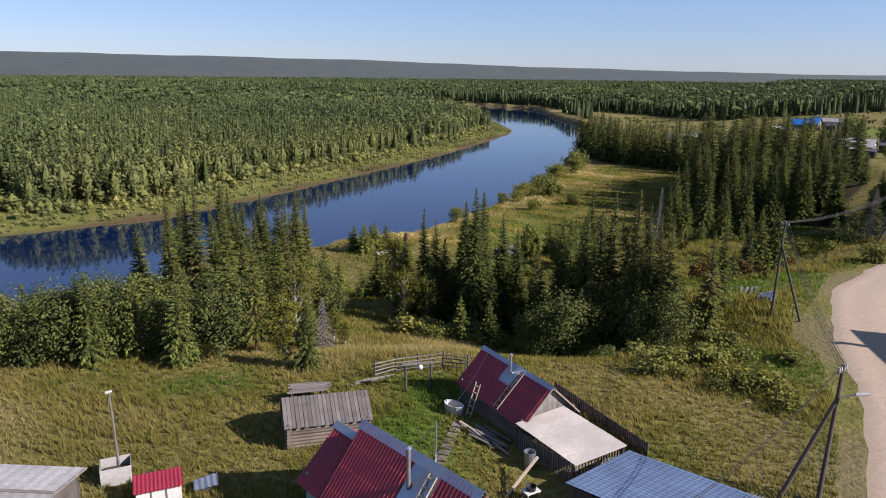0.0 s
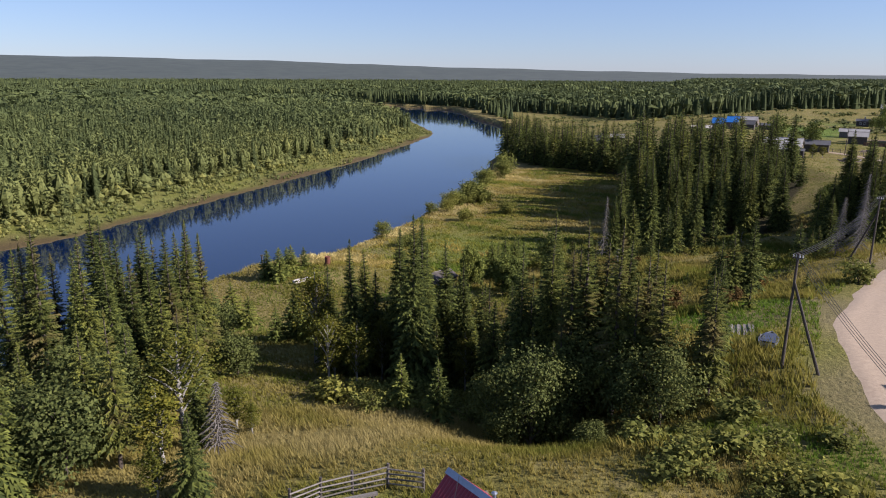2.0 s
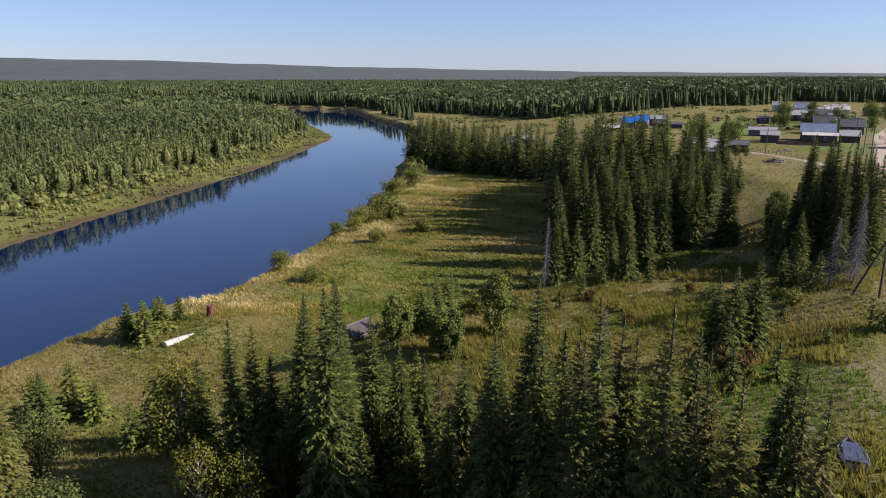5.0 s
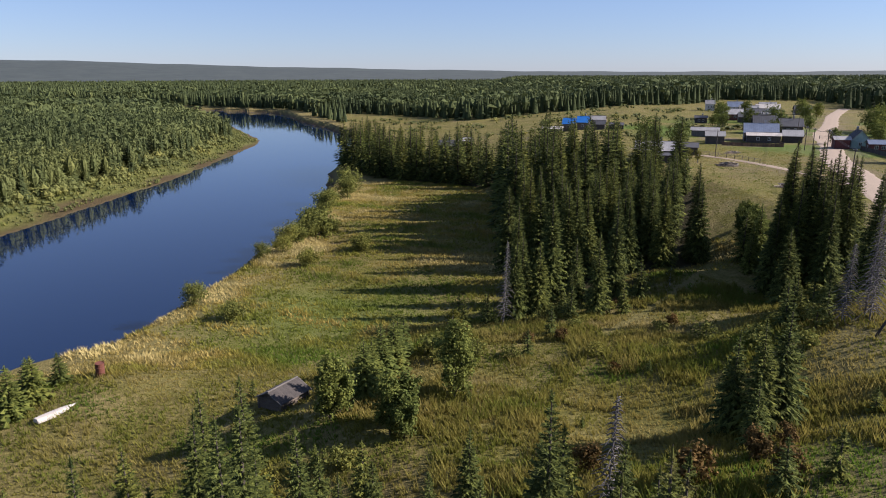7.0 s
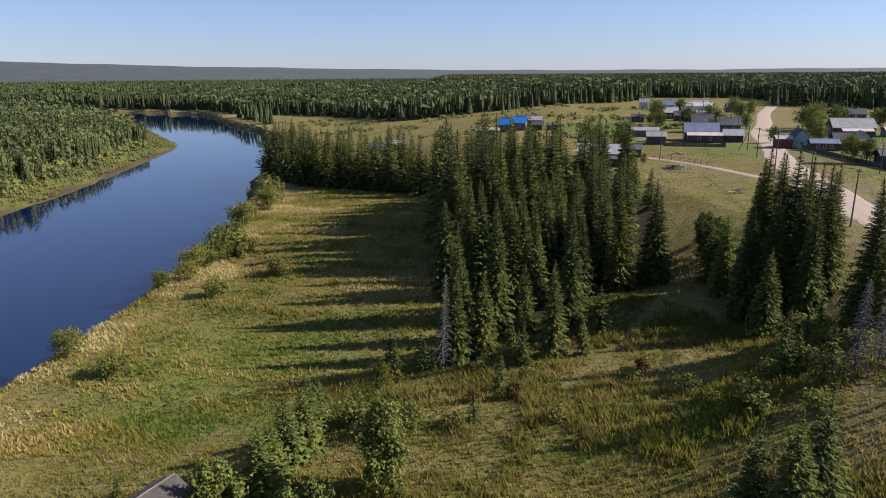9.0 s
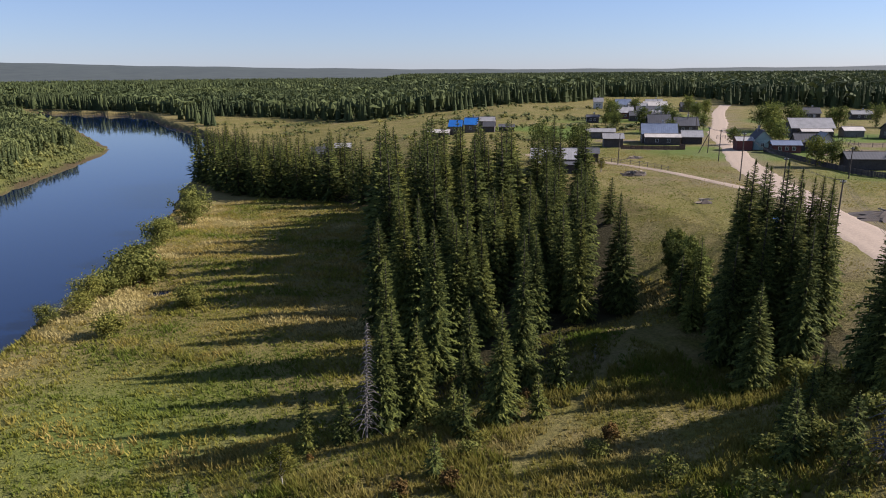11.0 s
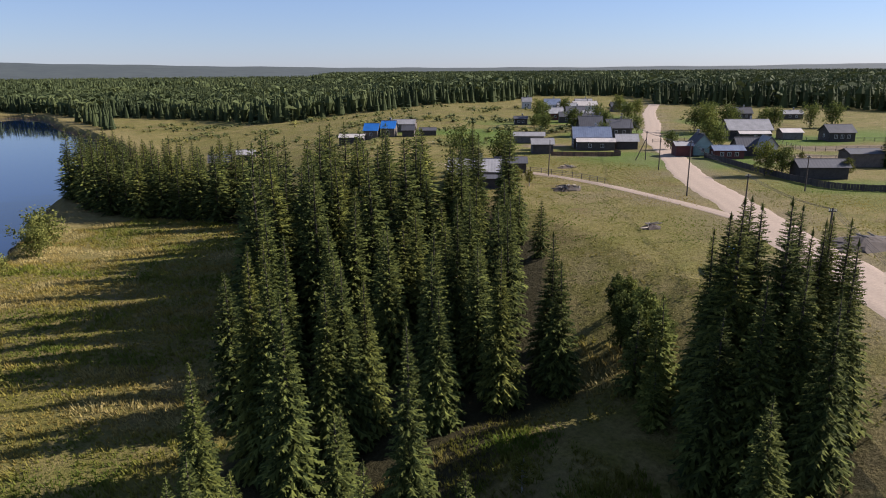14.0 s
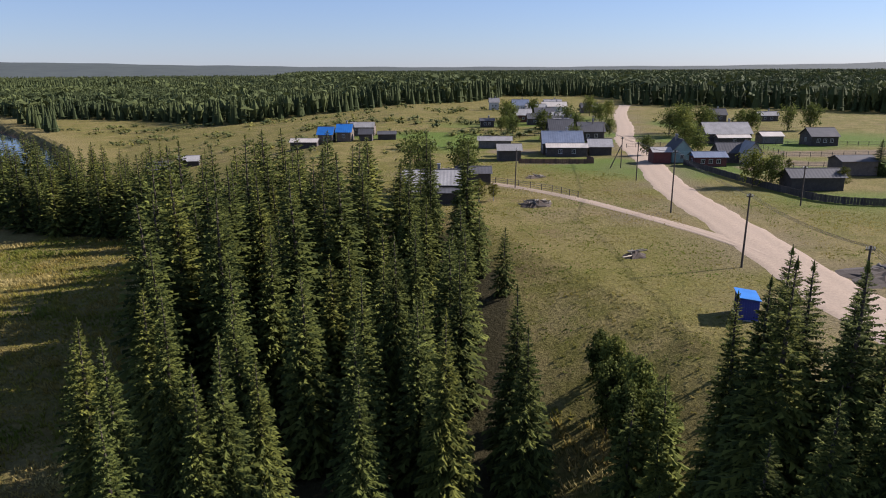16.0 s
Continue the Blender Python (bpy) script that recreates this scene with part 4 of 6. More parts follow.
def grassland():
    """Tall grass and weeds on meadow, slope and yard, as tufts of bent blades."""
    rng = np.random.default_rng(9)
    def scatter(n, x0, x1, y0, y1):
        g = np.column_stack([rng.uniform(x0, x1, n), rng.uniform(y0, y1, n)])
        keep = (river_distance(g) > 1.5) & (line_distance(g, ROAD_LINE) > 5.5) & (line_distance(g, PATH_LINE) > 0.5) & ~inside(g, [(-6, 30), (-3, 31), (4, 22), (0, 17), (-9, 26)]) & ~inside(g, [(2, 43), (5, 43), (16, 28), (12, 24), (5, 30), (1, 40)])
        keep &= line_distance(g, RIGHT_BANK) < line_distance(g, LEFT_BANK)
        return g[keep]
    def blades(name, g, tall, wide, tint, count, lean, label, leaf=GRASS):
        z = heights(g)
        n = len(g)
        tris, tints = [], []
        for k in range(count):
            a, b = rng.uniform(0, 6.28, n), rng.uniform(0, 6.28, n)
            h, w = tall * rng.uniform(0.6, 1.3, n), wide * rng.uniform(0.6, 1.3, n)
            off = np.stack([np.cos(b), np.sin(b)], -1) * (wide * 1.1 * rng.random(n))[:, None]
            p = np.column_stack([g + off, z - 0.05])
            side = np.stack([np.cos(a) * w, np.sin(a) * w, np.zeros(n)], -1)
            top = p + np.stack([lean * h * np.cos(b) - 0.2 * h, lean * h * np.sin(b), h], -1)
            tris.append(np.stack([p - side * 0.5, p + side * 0.5, top], 1))
            tints.append(np.repeat(np.clip(tint + rng.normal(0, 0.05, n), 0, 1), 3))
        v = np.concatenate(tris).reshape(-1, 3)
        me = mesh_of(name, v, np.arange(len(v)).reshape(-1, 3))
        give(me, "tint", np.concatenate(tints))
        me.materials.append(leaf)
        tagged(new(name, me), label, "grass", kind="stuff")
    def tone(g):
        t = 0.46 + 0.34 * wobble(g, 9, 1) + 0.28 * wobble(g, 3.1, 4)
        t += 0.35 * np.exp(-((g[:, 0] / 14) ** 2 + ((g[:, 1] - 58) / 10) ** 2)) + 0.3 * np.exp(-((river_distance(g) - 7) / 8) ** 2)
        t -= 0.8 * np.exp(-(((g[:, 0] + 1.2) / 3.6) ** 2 + ((g[:, 1] - 38.5) / 6.5) ** 2)) + 0.3 * np.exp(-(((g[:, 0] - 22) / 16) ** 2 + ((g[:, 1] - 145) / 16) ** 2))
        t -= 0.55 * np.exp(-(((g[:, 0] + 15) / 9) ** 2 + ((g[:, 1] - 44) / 4) ** 2))
        t -= 0.32 * smooth((g[:, 0] - 16) / 12) * smooth((88 - g[:, 1]) / 14) + 0.15 * smooth((12 - g[:, 0]) / 10) * smooth((g[:, 1] - 92) / 10) * smooth((128 - g[:, 1]) / 10)
        return t
    g = scatter(36000, -38, 30, 24, 66)
    g = g[g[:, 0] < 34 - 0.1 * g[:, 1]]
    blades("tall_grass", g, 0.42 + 0.18 * wobble(g, 5, 2), 0.06, tone(g) + 0.22 * smooth((-6 - g[:, 0]) / 6) + 0.06, 6, 0.4, "tall seeding grass on the terrace and slope")
    g = scatter(56000, -32, 72, 60, 135)
    blades("slope_grass", g, 0.40 + 0.2 * wobble(g, 6, 2), 0.10, tone(g), 4, 0.45, "rough mixed grass and weeds on the slope")
    g = scatter(26000, 14, 76, 48, 122)
    g = g[(wobble(g, 7, 3) + 0.5 * wobble(g, 2.4, 1) > -0.1) & (line_distance(g, ROAD_LINE) > 7)]
    blades("tall_weeds", g, 0.75 + 0.3 * wobble(g, 4, 2), 0.13, 0.42 + 0.3 * wobble(g, 8, 5) + 0.2 * wobble(g, 2.4, 1), 5, 0.4, "tall golden weeds and seeding grass on the broken slope")
    g = scatter(50000, -12, 86, 128, 262)
    g = g[~inside(g, WOOD)]
    blades("meadow_grass", g, 0.46 + 0.22 * wobble(g, 6, 2) + 0.22 * wobble(g, 2.2, 8), 0.21, 0.30 + 1.25 * (tone(g) - 0.40) + 0.12 * wobble(g, 2.2, 8) + 0.22 * wobble(g, 17, 3), 3, 0.5, "long rust-tinged tussocky grass of the river meadow", SEDGE)
    g = scatter(20000, 84, 165, 105, 235)
    g = g[~inside(g, WOOD)]
    blades("terrace_grass", g, 0.16 + 0.06 * wobble(g, 6, 2), 0.28, 0.42 + 1.3 * (tone(g) - 0.46) + 0.25 * wobble(g, 21, 6), 2, 0.6, "short grazed grass of the village green")


grassland()


# ---- parts of buildings and gear ----
PLANK = weathered("weathered_planks", (0.30, 0.27, 0.24), (0.13, 0.115, 0.10), 0.9, 5, (1, 8, 8))
PLANK_DARK = weathered("dark_old_planks", (0.125, 0.105, 0.090), (0.050, 0.042, 0.038), 0.9, 5, (1, 8, 8))
LOGWOOD = weathered("grey_brown_logs", (0.235, 0.185, 0.140), (0.095, 0.075, 0.060), 0.9, 4, (1, 8, 8))
PALE_WOOD = weathered("pale_fresh_boards", (0.52, 0.44, 0.33), (0.34, 0.27, 0.19), 0.85, 4, (1, 8, 8))
PLANK_OLD = weathered("old_brown_grey_boards", (0.200, 0.178, 0.165), (0.090, 0.078, 0.072), 0.9, 5, (1, 8, 8))
RED_METAL = weathered("dark_red_roof_sheet", (0.360, 0.026, 0.046), (0.255, 0.018, 0.032), 0.5, 2.0, relief=0.05, spread=0.12)
RED_BOARD = weathered("red_painted_boards", (0.200, 0.055, 0.045), (0.100, 0.032, 0.028), 0.8, 3)
ZINC = weathered("bare_zinc_sheet", (0.50, 0.53, 0.58), (0.36, 0.39, 0.44), 0.38, 2.5, metal=0.75, relief=0.08, spread=0.12)
SLATE = weathered("grey_fibre_cement_sheet", (0.46, 0.44, 0.42), (0.28, 0.27, 0.26), 0.9, 2.0, relief=0.15)
PALE_SHEET = weathered("sun_bleached_roof_felt", (0.66, 0.60, 0.53), (0.48, 0.43, 0.37), 0.9, 1.6, relief=0.12, spread=0.1)
DARK_ROOF = weathered("dark_grey_roofing", (0.105, 0.105, 0.115), (0.055, 0.055, 0.062), 0.8, 2.0, relief=0.12)
BLUE_GREY = weathered("blue_grey_roof_tile_sheet", (0.150, 0.215, 0.330), (0.105, 0.150, 0.240), 0.5, 2.0, relief=0.05, spread=0.1)
BRIGHT_BLUE = weathered("bright_blue_painted_metal", (0.030, 0.210, 0.620), (0.020, 0.140, 0.440), 0.4, 2.0, relief=0.05, spread=0.1)
DEEP_BLUE = weathered("deep_blue_painted_metal", (0.018, 0.045, 0.330), (0.012, 0.030, 0.220), 0.45, 2.0, relief=0.05, spread=0.1)
TARPAULIN = weathered("dark_blue_tarpaulin", (0.060, 0.075, 0.130), (0.030, 0.038, 0.070), 0.6, 3.0, relief=0.1, spread=0.1)
WHITE_PAINT = weathered("white_paint", (0.74, 0.73, 0.70), (0.52, 0.51, 0.48), 0.7, 3.0, relief=0.1, spread=0.12)
TEAL_PAINT = weathered("faded_blue_green_paint", (0.300, 0.420, 0.400), (0.210, 0.310, 0.300), 0.75, 3.0, relief=0.1, spread=0.1)
BROWN_PAINT = weathered("brown_painted_boards", (0.210, 0.105, 0.060), (0.120, 0.062, 0.040), 0.75, 3.0, (1, 6, 6))
RUST = weathered("rusty_iron", (0.240, 0.075, 0.040), (0.110, 0.035, 0.022), 0.8, 4.0)
ALUMINIUM = weathered("dull_aluminium", (0.55, 0.57, 0.60), (0.38, 0.40, 0.43), 0.4, 3.0, metal=0.8, relief=0.05)
POLE_WOOD = weathered("tarred_pole_wood", (0.135, 0.105, 0.085), (0.055, 0.045, 0.038), 0.9, 4, (8, 8, 1))
BLACK = weathered("black_rubber_and_wire", (0.022, 0.022, 0.024), (0.012, 0.012, 0.013), 0.7, 5)
CERAMIC = weathered("white_porcelain", (0.78, 0.77, 0.74), (0.66, 0.65, 0.62), 0.25, 5)
SOIL = weathered("dug_earth", (0.120, 0.085, 0.055), (0.060, 0.042, 0.030), 0.95, 1.5, space="World")
GLASS, gt, gb = nodes_of("window_glass")
gb.inputs["Base Color"].default_value = (0.02, 0.025, 0.03, 1)
gb.inputs["Roughness"].default_value = 0.06

BOXES = {}


def block(sx, sy, sz, edge=0.0):
    """A box mesh of that size round its middle, with broken edges; alike boxes share it."""
    bm = bmesh.new()
    bmesh.ops.create_cube(bm, size=1)
    bmesh.ops.scale(bm, vec=(sx, sy, sz), verts=bm.verts)
    if edge:
        bmesh.ops.bevel(bm, geom=bm.edges[:], offset=edge, segments=1, affect="EDGES", profile=0.5)
    me = bpy.data.meshes.new("block")
    bm.to_mesh(me)
    bm.free()
    return me


def shared_block(material, sx, sy, sz, edge=0.0):
    key = (material.name, round(sx, 2), round(sy, 2), round(sz, 2), edge)
    if key not in BOXES:
        BOXES[key] = block(sx, sy, sz, edge)
        BOXES[key].materials.append(material)
    return BOXES[key]


def piece(name, parent, material, size, m, edge=0.0, label=""):
    """One box-shaped part of a thing."""
    ob = part(name, shared_block(material, *size, edge), None, parent, label)
    ob.matrix_basis = m
    return ob


def rod(name, parent, material, a, b, r0, r1=None, sides=8, label=""):
    """One round bar from a to b, closed at its ends."""
    a, b = Vector(a), Vector(b)
    v, f = tube([a, b], [r0, r0 if r1 is None else r1], sides)
    me = bpy.data.meshes.new(name)
    me.from_pydata([tuple(p) for p in v], [], list(f) + [tuple(range(sides))[::-1], tuple(range(sides, 2 * sides))])
    me.materials.append(material)
    return part(name, me, None, parent, label)


def slab(name, parent, material, corners, thick=0.05, label=""):
    """A flat piece with those four corners as its upper side."""
    c = [Vector(p) for p in corners]
    n = (c[1] - c[0]).cross(c[3] - c[0]).normalized()
    if n.z < 0:
        c = c[::-1]
        n = -n
    v = c + [p - n * thick for p in c]
    me = bpy.data.meshes.new(name)
    me.from_pydata([tuple(p) for p in v], [], [(0, 1, 2, 3), (7, 6, 5, 4), (0, 4, 5, 1), (1, 5, 6, 2), (2, 6, 7, 3), (3, 7, 4, 0)])
    me.materials.append(material)
    return part(name, me, None, parent, label)


def corrugated(name, parent, material, ridge_a, ridge_b, eave_b, eave_a, wave=0.2, depth=0.03, steps=4, label=""):
    """A wavy roof sheet between a ridge and an eave, its waves running down the slope; overlaps show as small steps."""
    ra, rb, eb, ea = (Vector(p) for p in (ridge_a, ridge_b, eave_b, eave_a))
    n = (rb - ra).cross(ea - ra).normalized()
    n = n if n.z > 0 else -n
    k = max(4, int((rb - ra).length / wave) * 4)
    v = []
    for j in range(steps + 1):
        q = j / steps
        for side in (0, 1) if 0 < j < steps else (0,):
            for i in range(k + 1):
                u = i / k
                p = ra.lerp(rb, u).lerp(ea.lerp(eb, u), q)
                v.append(tuple(p + n * (depth * math.sin(i * math.pi / 2 + 0.4) + 0.015 * side)))
    rows = len(v) // (k + 1)
    f = [(j * (k + 1) + i, j * (k + 1) + i + 1, (j + 1) * (k + 1) + i + 1, (j + 1) * (k + 1) + i) for j in range(rows - 1) for i in range(k)]
    me = bpy.data.meshes.new(name)
    me.from_pydata(v, [], f)
    me.materials.append(material)
    ob = part(name, me, None, parent, label)
    s = ob.modifiers.new("thickness", "SOLIDIFY")
    s.thickness = 0.02
    return ob


def gable_prism(name, parent, material, x, w, z0, z1, thick, label=""):
    """The triangle of wall under a roof, across the house at x."""
    v = [(x + s, y, z) for s in (-thick / 2, thick / 2) for y, z in ((-w / 2, z0), (w / 2, z0), (0, z1))]
    me = bpy.data.meshes.new(name)
    me.from_pydata(v, [], [(2, 1, 0), (3, 4, 5), (0, 1, 4, 3), (1, 2, 5, 4), (2, 0, 3, 5)])
    me.materials.append(material)
    return part(name, me, None, parent, label)


def window(parent, x, y, z, turn, w=0.8, h=1.0, trim=None):
    """A window set 2 cm proud of a wall: frame, sill and panes."""
    trim = trim or WHITE_PAINT
    f = part("window", frame_mesh(w, h, 0.09, trim), None, parent, "small window with painted surround")
    f.matrix_basis = pose(x, y, z, 0, 0, turn)
    for s in (-1, 1):
        piece("pane", f, GLASS, (w / 2 - 0.10, 0.02, h - 0.16), pose(s * w / 4, -0.005, 0))
    return f


FRAMES = {}


def frame_mesh(w, h, t, material):
    key = (w, h, t, material.name)
    if key not in FRAMES:
        bm = bmesh.new()
        for cx, cz, sx, sz in ((0, h / 2, w + 2 * t, t), (0, -h / 2, w + 3 * t, t), (-w / 2, 0, t, h), (w / 2, 0, t, h), (0, 0, t * 0.6, h)):
            bmesh.ops.create_cube(bm, size=1, matrix=Matrix.Translation((cx, 0, cz)) @ Matrix.Diagonal((sx, 0.08, sz, 1)))
        me = bpy.data.meshes.new("window")
        bm.to_mesh(me)
        bm.free()
        me.materials.append(material)
        FRAMES[key] = me
    return FRAMES[key]


def log_wall(parent, material, x0, y0, x1, y1, z0, z1, d=0.24):
    """A wall of round logs lying on one another, each a part."""
    n = max(2, int((z1 - z0) / (d * 0.92)))
    dx, dy = x1 - x0, y1 - y0
    l = math.hypot(dx, dy)
    ux, uy = dx / l * 0.18, dy / l * 0.18
    for i in range(n):
        z = z0 + (i + 0.5) * (z1 - z0) / n
        rod("log", parent, material, (x0 - ux, y0 - uy, z), (x1 + ux, y1 + uy, z), d * 0.54, sides=8)


def board_wall(parent, material, x0, y0, x1, y1, z0, z1, w=0.16, gap=0.02, thick=0.03):
    """A wall of upright boards with gaps, each a part, of uneven length."""
    l = math.hypot(x1 - x0, y1 - y0)
    turn = math.degrees(math.atan2(y1 - y0, x1 - x0))
    n = int(l / (w + gap))
    for i in range(n):
        u = (i + 0.5) / n
        cut = 0.06 * ((i * 37) % 5) / 5
        piece("board", parent, material, (w, thick, round(z1 - z0 - cut, 2)), pose(x0 + (x1 - x0) * u, y0 + (y1 - y0) * u, (z0 + z1 - cut) / 2, 0, 0, turn))


def cottage(name, x, y, turn, length, width, wall, rise, walls, roof, label, category="house", over=0.4, windows=(2, 1), chimney=True, logs=False, gable=None, group="village buildings", roof2=None, split=None, door=False, trim=None, sink=0.0):
    """A gabled building along its own x. windows: how many on the long side and on the gable. Placed on the ground at x, y."""
    e = tagged(new(name), label, category, group)
    e.matrix_basis = pose(x, y, height(x, y) - sink, 0, 0, turn)
    l, w = length / 2, width / 2
    if logs:
        for s in (-1, 1):
            log_wall(e, walls, -l, s * w, l, s * w, 0.0, wall)
            log_wall(e, walls, s * l, -w, s * l, w, 0.12, wall + 0.05)
        piece("floor", e, PLANK_DARK, (length - 0.3, width - 0.3, 0.2), pose(0, 0, 0.15))
    else:
        for s in (-1, 1):
            piece("wall", e, walls, (length, 0.18, wall + 0.3), pose(0, s * (w - 0.09), wall / 2 - 0.15), 0.015)
            piece("wall", e, walls, (0.18, width - 0.37, wall + 0.3), pose(s * (l - 0.09), 0, wall / 2 - 0.15), 0.015)
        piece("plinth", e, PLANK_DARK, (length + 0.06, width + 0.06, 0.3), pose(0, 0, 0.05), 0.02)
    for s in (-1, 1):
        gable_prism("gable", e, gable or walls, s * (l - 0.10), width, wall + 0.002, wall + rise, 0.14)
    slope = rise / w
    for s in (-1, 1):
        ey, ez = s * (w + over), wall - slope * over
        mat = roof2 if (roof2 and s > 0) else roof
        corrugated("roof_sheet", e, mat, (-l - over, 0, wall + rise + 0.08), (l + over, 0, wall + rise + 0.08), (l + over, ey, ez + 0.08), (-l - over, ey, ez + 0.08), 0.6, 0.008, 3)
        for q in (-1, 1):
            a, b = Vector((q * (l + over), 0, wall + rise + 0.05)), Vector((q * (l + over), ey, ez + 0.05))
            rod("barge_board", e, PLANK, a, b, 0.06, sides=4)
    rod("ridge_cap", e, ZINC if roof in (RED_METAL, ZINC) else PLANK, (-l - over, 0, wall + rise + 0.10), (l + over, 0, wall + rise + 0.10), 0.09, sides=6)
    for s in (-1, 1):
        for i in range(windows[0]):
            window(e, -l + length * (i + 1) / (windows[0] + 1), s * (w + 0.03), wall * 0.55, 0 if s < 0 else 180, 0.8, min(1.0, wall * 0.4), trim)
        for i in range(windows[1]):
            window(e, s * (l + 0.03), -w + width * (i + 1) / (windows[1] + 1), wall * 0.55, 90 * s, 0.8, min(1.0, wall * 0.4), trim)
    if door:
        d = piece("door", e, BROWN_PAINT, (0.9, 0.06, min(1.95, wall - 0.1)), pose(l * 0.6, -w - 0.04, min(1.95, wall - 0.1) / 2), 0.01)
        piece("door_handle", d, ZINC, (0.04, 0.06, 0.14), pose(0.35, -0.05, 0))
    if chimney:
        c = piece("chimney", e, SLATE, (0.5, 0.5, 1.5), pose(l * 0.25, w * 0.15, wall + rise + 0.2), 0.02, "squat stove chimney")
        piece("chimney_cap", c, ZINC, (0.64, 0.64, 0.06), pose(0, 0, 0.78))
    return e


# ---- the farmyard ----
def yard_house():
    """The red-roofed house: a high main roof with a metal strip round the stove pipe, and a lower wing behind it."""
    e = tagged(new("farmhouse"), "farmhouse with dark red metal roof and zinc ridge", "house")
    g = height(-2, 24)
    e.matrix_basis = pose(-3.4, 28.6, g, 0, 0, -46.7)
    ridge, half, eave, long = 5.5, 3.5, 1.55, 7.3
    d = (ridge - eave) / half
    for s in (-1, 1):
        y = s * half
        for u0, u1, mat, wave in ((0.0, 3.75, RED_METAL, 0.19), (5.35, 7.2, RED_METAL, 0.19)):
            corrugated("roof_sheet", e, mat, (u0, 0, ridge), (u1, 0, ridge), (u1, y, eave), (u0, y, eave), wave, 0.042, 5, "dark red wavy metal roof sheet")
        slab("zinc_panel", e, ZINC, [(3.75, 0, ridge - 0.02), (5.35, 0, ridge - 0.02), (5.35, y, eave - 0.02), (3.75, y, eave - 0.02)], 0.03, "bare zinc panel round the stove pipe")
        slab("ridge_cap", e, ZINC, [(-0.15, s * 0.01, ridge + 0.07), (long + 0.2, s * 0.01, ridge + 0.07), (long + 0.2, s * 0.30, ridge + 0.07 - 0.30 * d), (-0.15, s * 0.30, ridge + 0.07 - 0.30 * d)], 0.02, "bare zinc ridge cap")
        rod("barge_board", e, BROWN_PAINT, (long, 0, ridge - 0.08), (long, y, eave - 0.08), 0.08, sides=4)
        rod("barge_board", e, BROWN_PAINT, (-0.02, 0, ridge - 0.08), (-0.02, y, eave - 0.08), 0.08, sides=4)
        piece("wall", e, TEAL_PAINT, (long - 0.5, 0.2, 2.2), pose(long / 2, s * (half - 0.6), 1.05), 0.01)
    w, z0 = 2 * half - 1.2, 1.9
    piece("wall", e, TEAL_PAINT, (0.2, w, 2.2), pose(0.3, 0, 1.05), 0.01)
    piece("wall", e, BROWN_PAINT, (0.2, w, 2.2), pose(long - 0.35, 0, 1.05), 0.01)
    gable_prism("gable", e, TEAL_PAINT, 0.3, w, z0, ridge - 0.25, 0.2)
    gable_prism("gable", e, BROWN_PAINT, long - 0.35, w, z0, ridge - 0.25, 0.2)
    window(e, long - 0.22, -0.75, 3.4, 90, 0.6, 0.7)
    p = rod("stove_pipe", e, DEAD_WOOD, (4.1, -0.9, ridge - 0.9 * d - 0.1), (4.1, -0.9, ridge + 0.75), 0.09, sides=10, label="tall dull grey stove pipe")
    rod("pipe_hood", p, ZINC, (4.1, -0.9, ridge + 0.78), (4.1, -0.9, ridge + 0.86), 0.16, 0.03, 10)
    rod("aerial_mast", e, ZINC, (4.5, 0.25, ridge - 0.3), (4.5, 0.25, ridge + 1.7), 0.03, sides=6)
    ladder(e, (5.0, -0.35, ridge - 0.35 * d + 0.12), (5.0, -half + 0.1, eave + 0.25), 0.42)
    # the lower wing
    ridge2, half2, eave2 = 4.6, 2.5, 2.45
    for s in (-1, 1):
        y = s * half2
        corrugated("roof_sheet", e, RED_METAL, (-2.1, 0, ridge2), (0.18, 0, ridge2), (0.18, y, eave2), (-2.1, y, eave2), 0.19, 0.042, 4, "dark red wavy metal roof sheet")
        slab("ridge_cap", e, ZINC, [(-2.25, s * 0.01, ridge2 + 0.07), (0.1, s * 0.01, ridge2 + 0.07), (0.1, s * 0.3, ridge2 - 0.18), (-2.25, s * 0.3, ridge2 - 0.18)], 0.02, "bare zinc ridge cap")
        piece("wall", e, TEAL_PAINT, (1.9, 0.16, 2.7), pose(-0.85, s * (half2 - 0.5), 1.2), 0.01)
    piece("wall", e, TEAL_PAINT, (0.16, 2 * half2 - 0.8, 3.0), pose(-1.8, 0, 1.4), 0.01)
    gable_prism("gable", e, TEAL_PAINT, -1.8, 2 * half2 - 0.8, 2.8, ridge2 - 0.2, 0.16)


def ladder(parent, a, b, wide):
    """A wooden roof ladder from a down to b, its rungs across the parent's x."""
    e = part("ladder", bpy.data.meshes.new("ladder"), None, parent, "wooden roof ladder")
    a, b = Vector(a), Vector(b)
    for s in (-0.5, 0.5):
        o = Vector((s * wide, 0, 0))
        rod("rail", e, PALE_WOOD, a + o, b + o, 0.045, sides=5)
    n = int((b - a).length / 0.38)
    for i in range(n):
        p = a.lerp(b, (i + 0.5) / n)
        rod("rung", e, PALE_WOOD, p - Vector((wide / 2, 0, 0)), p + Vector((wide / 2, 0, 0)), 0.032, sides=5)


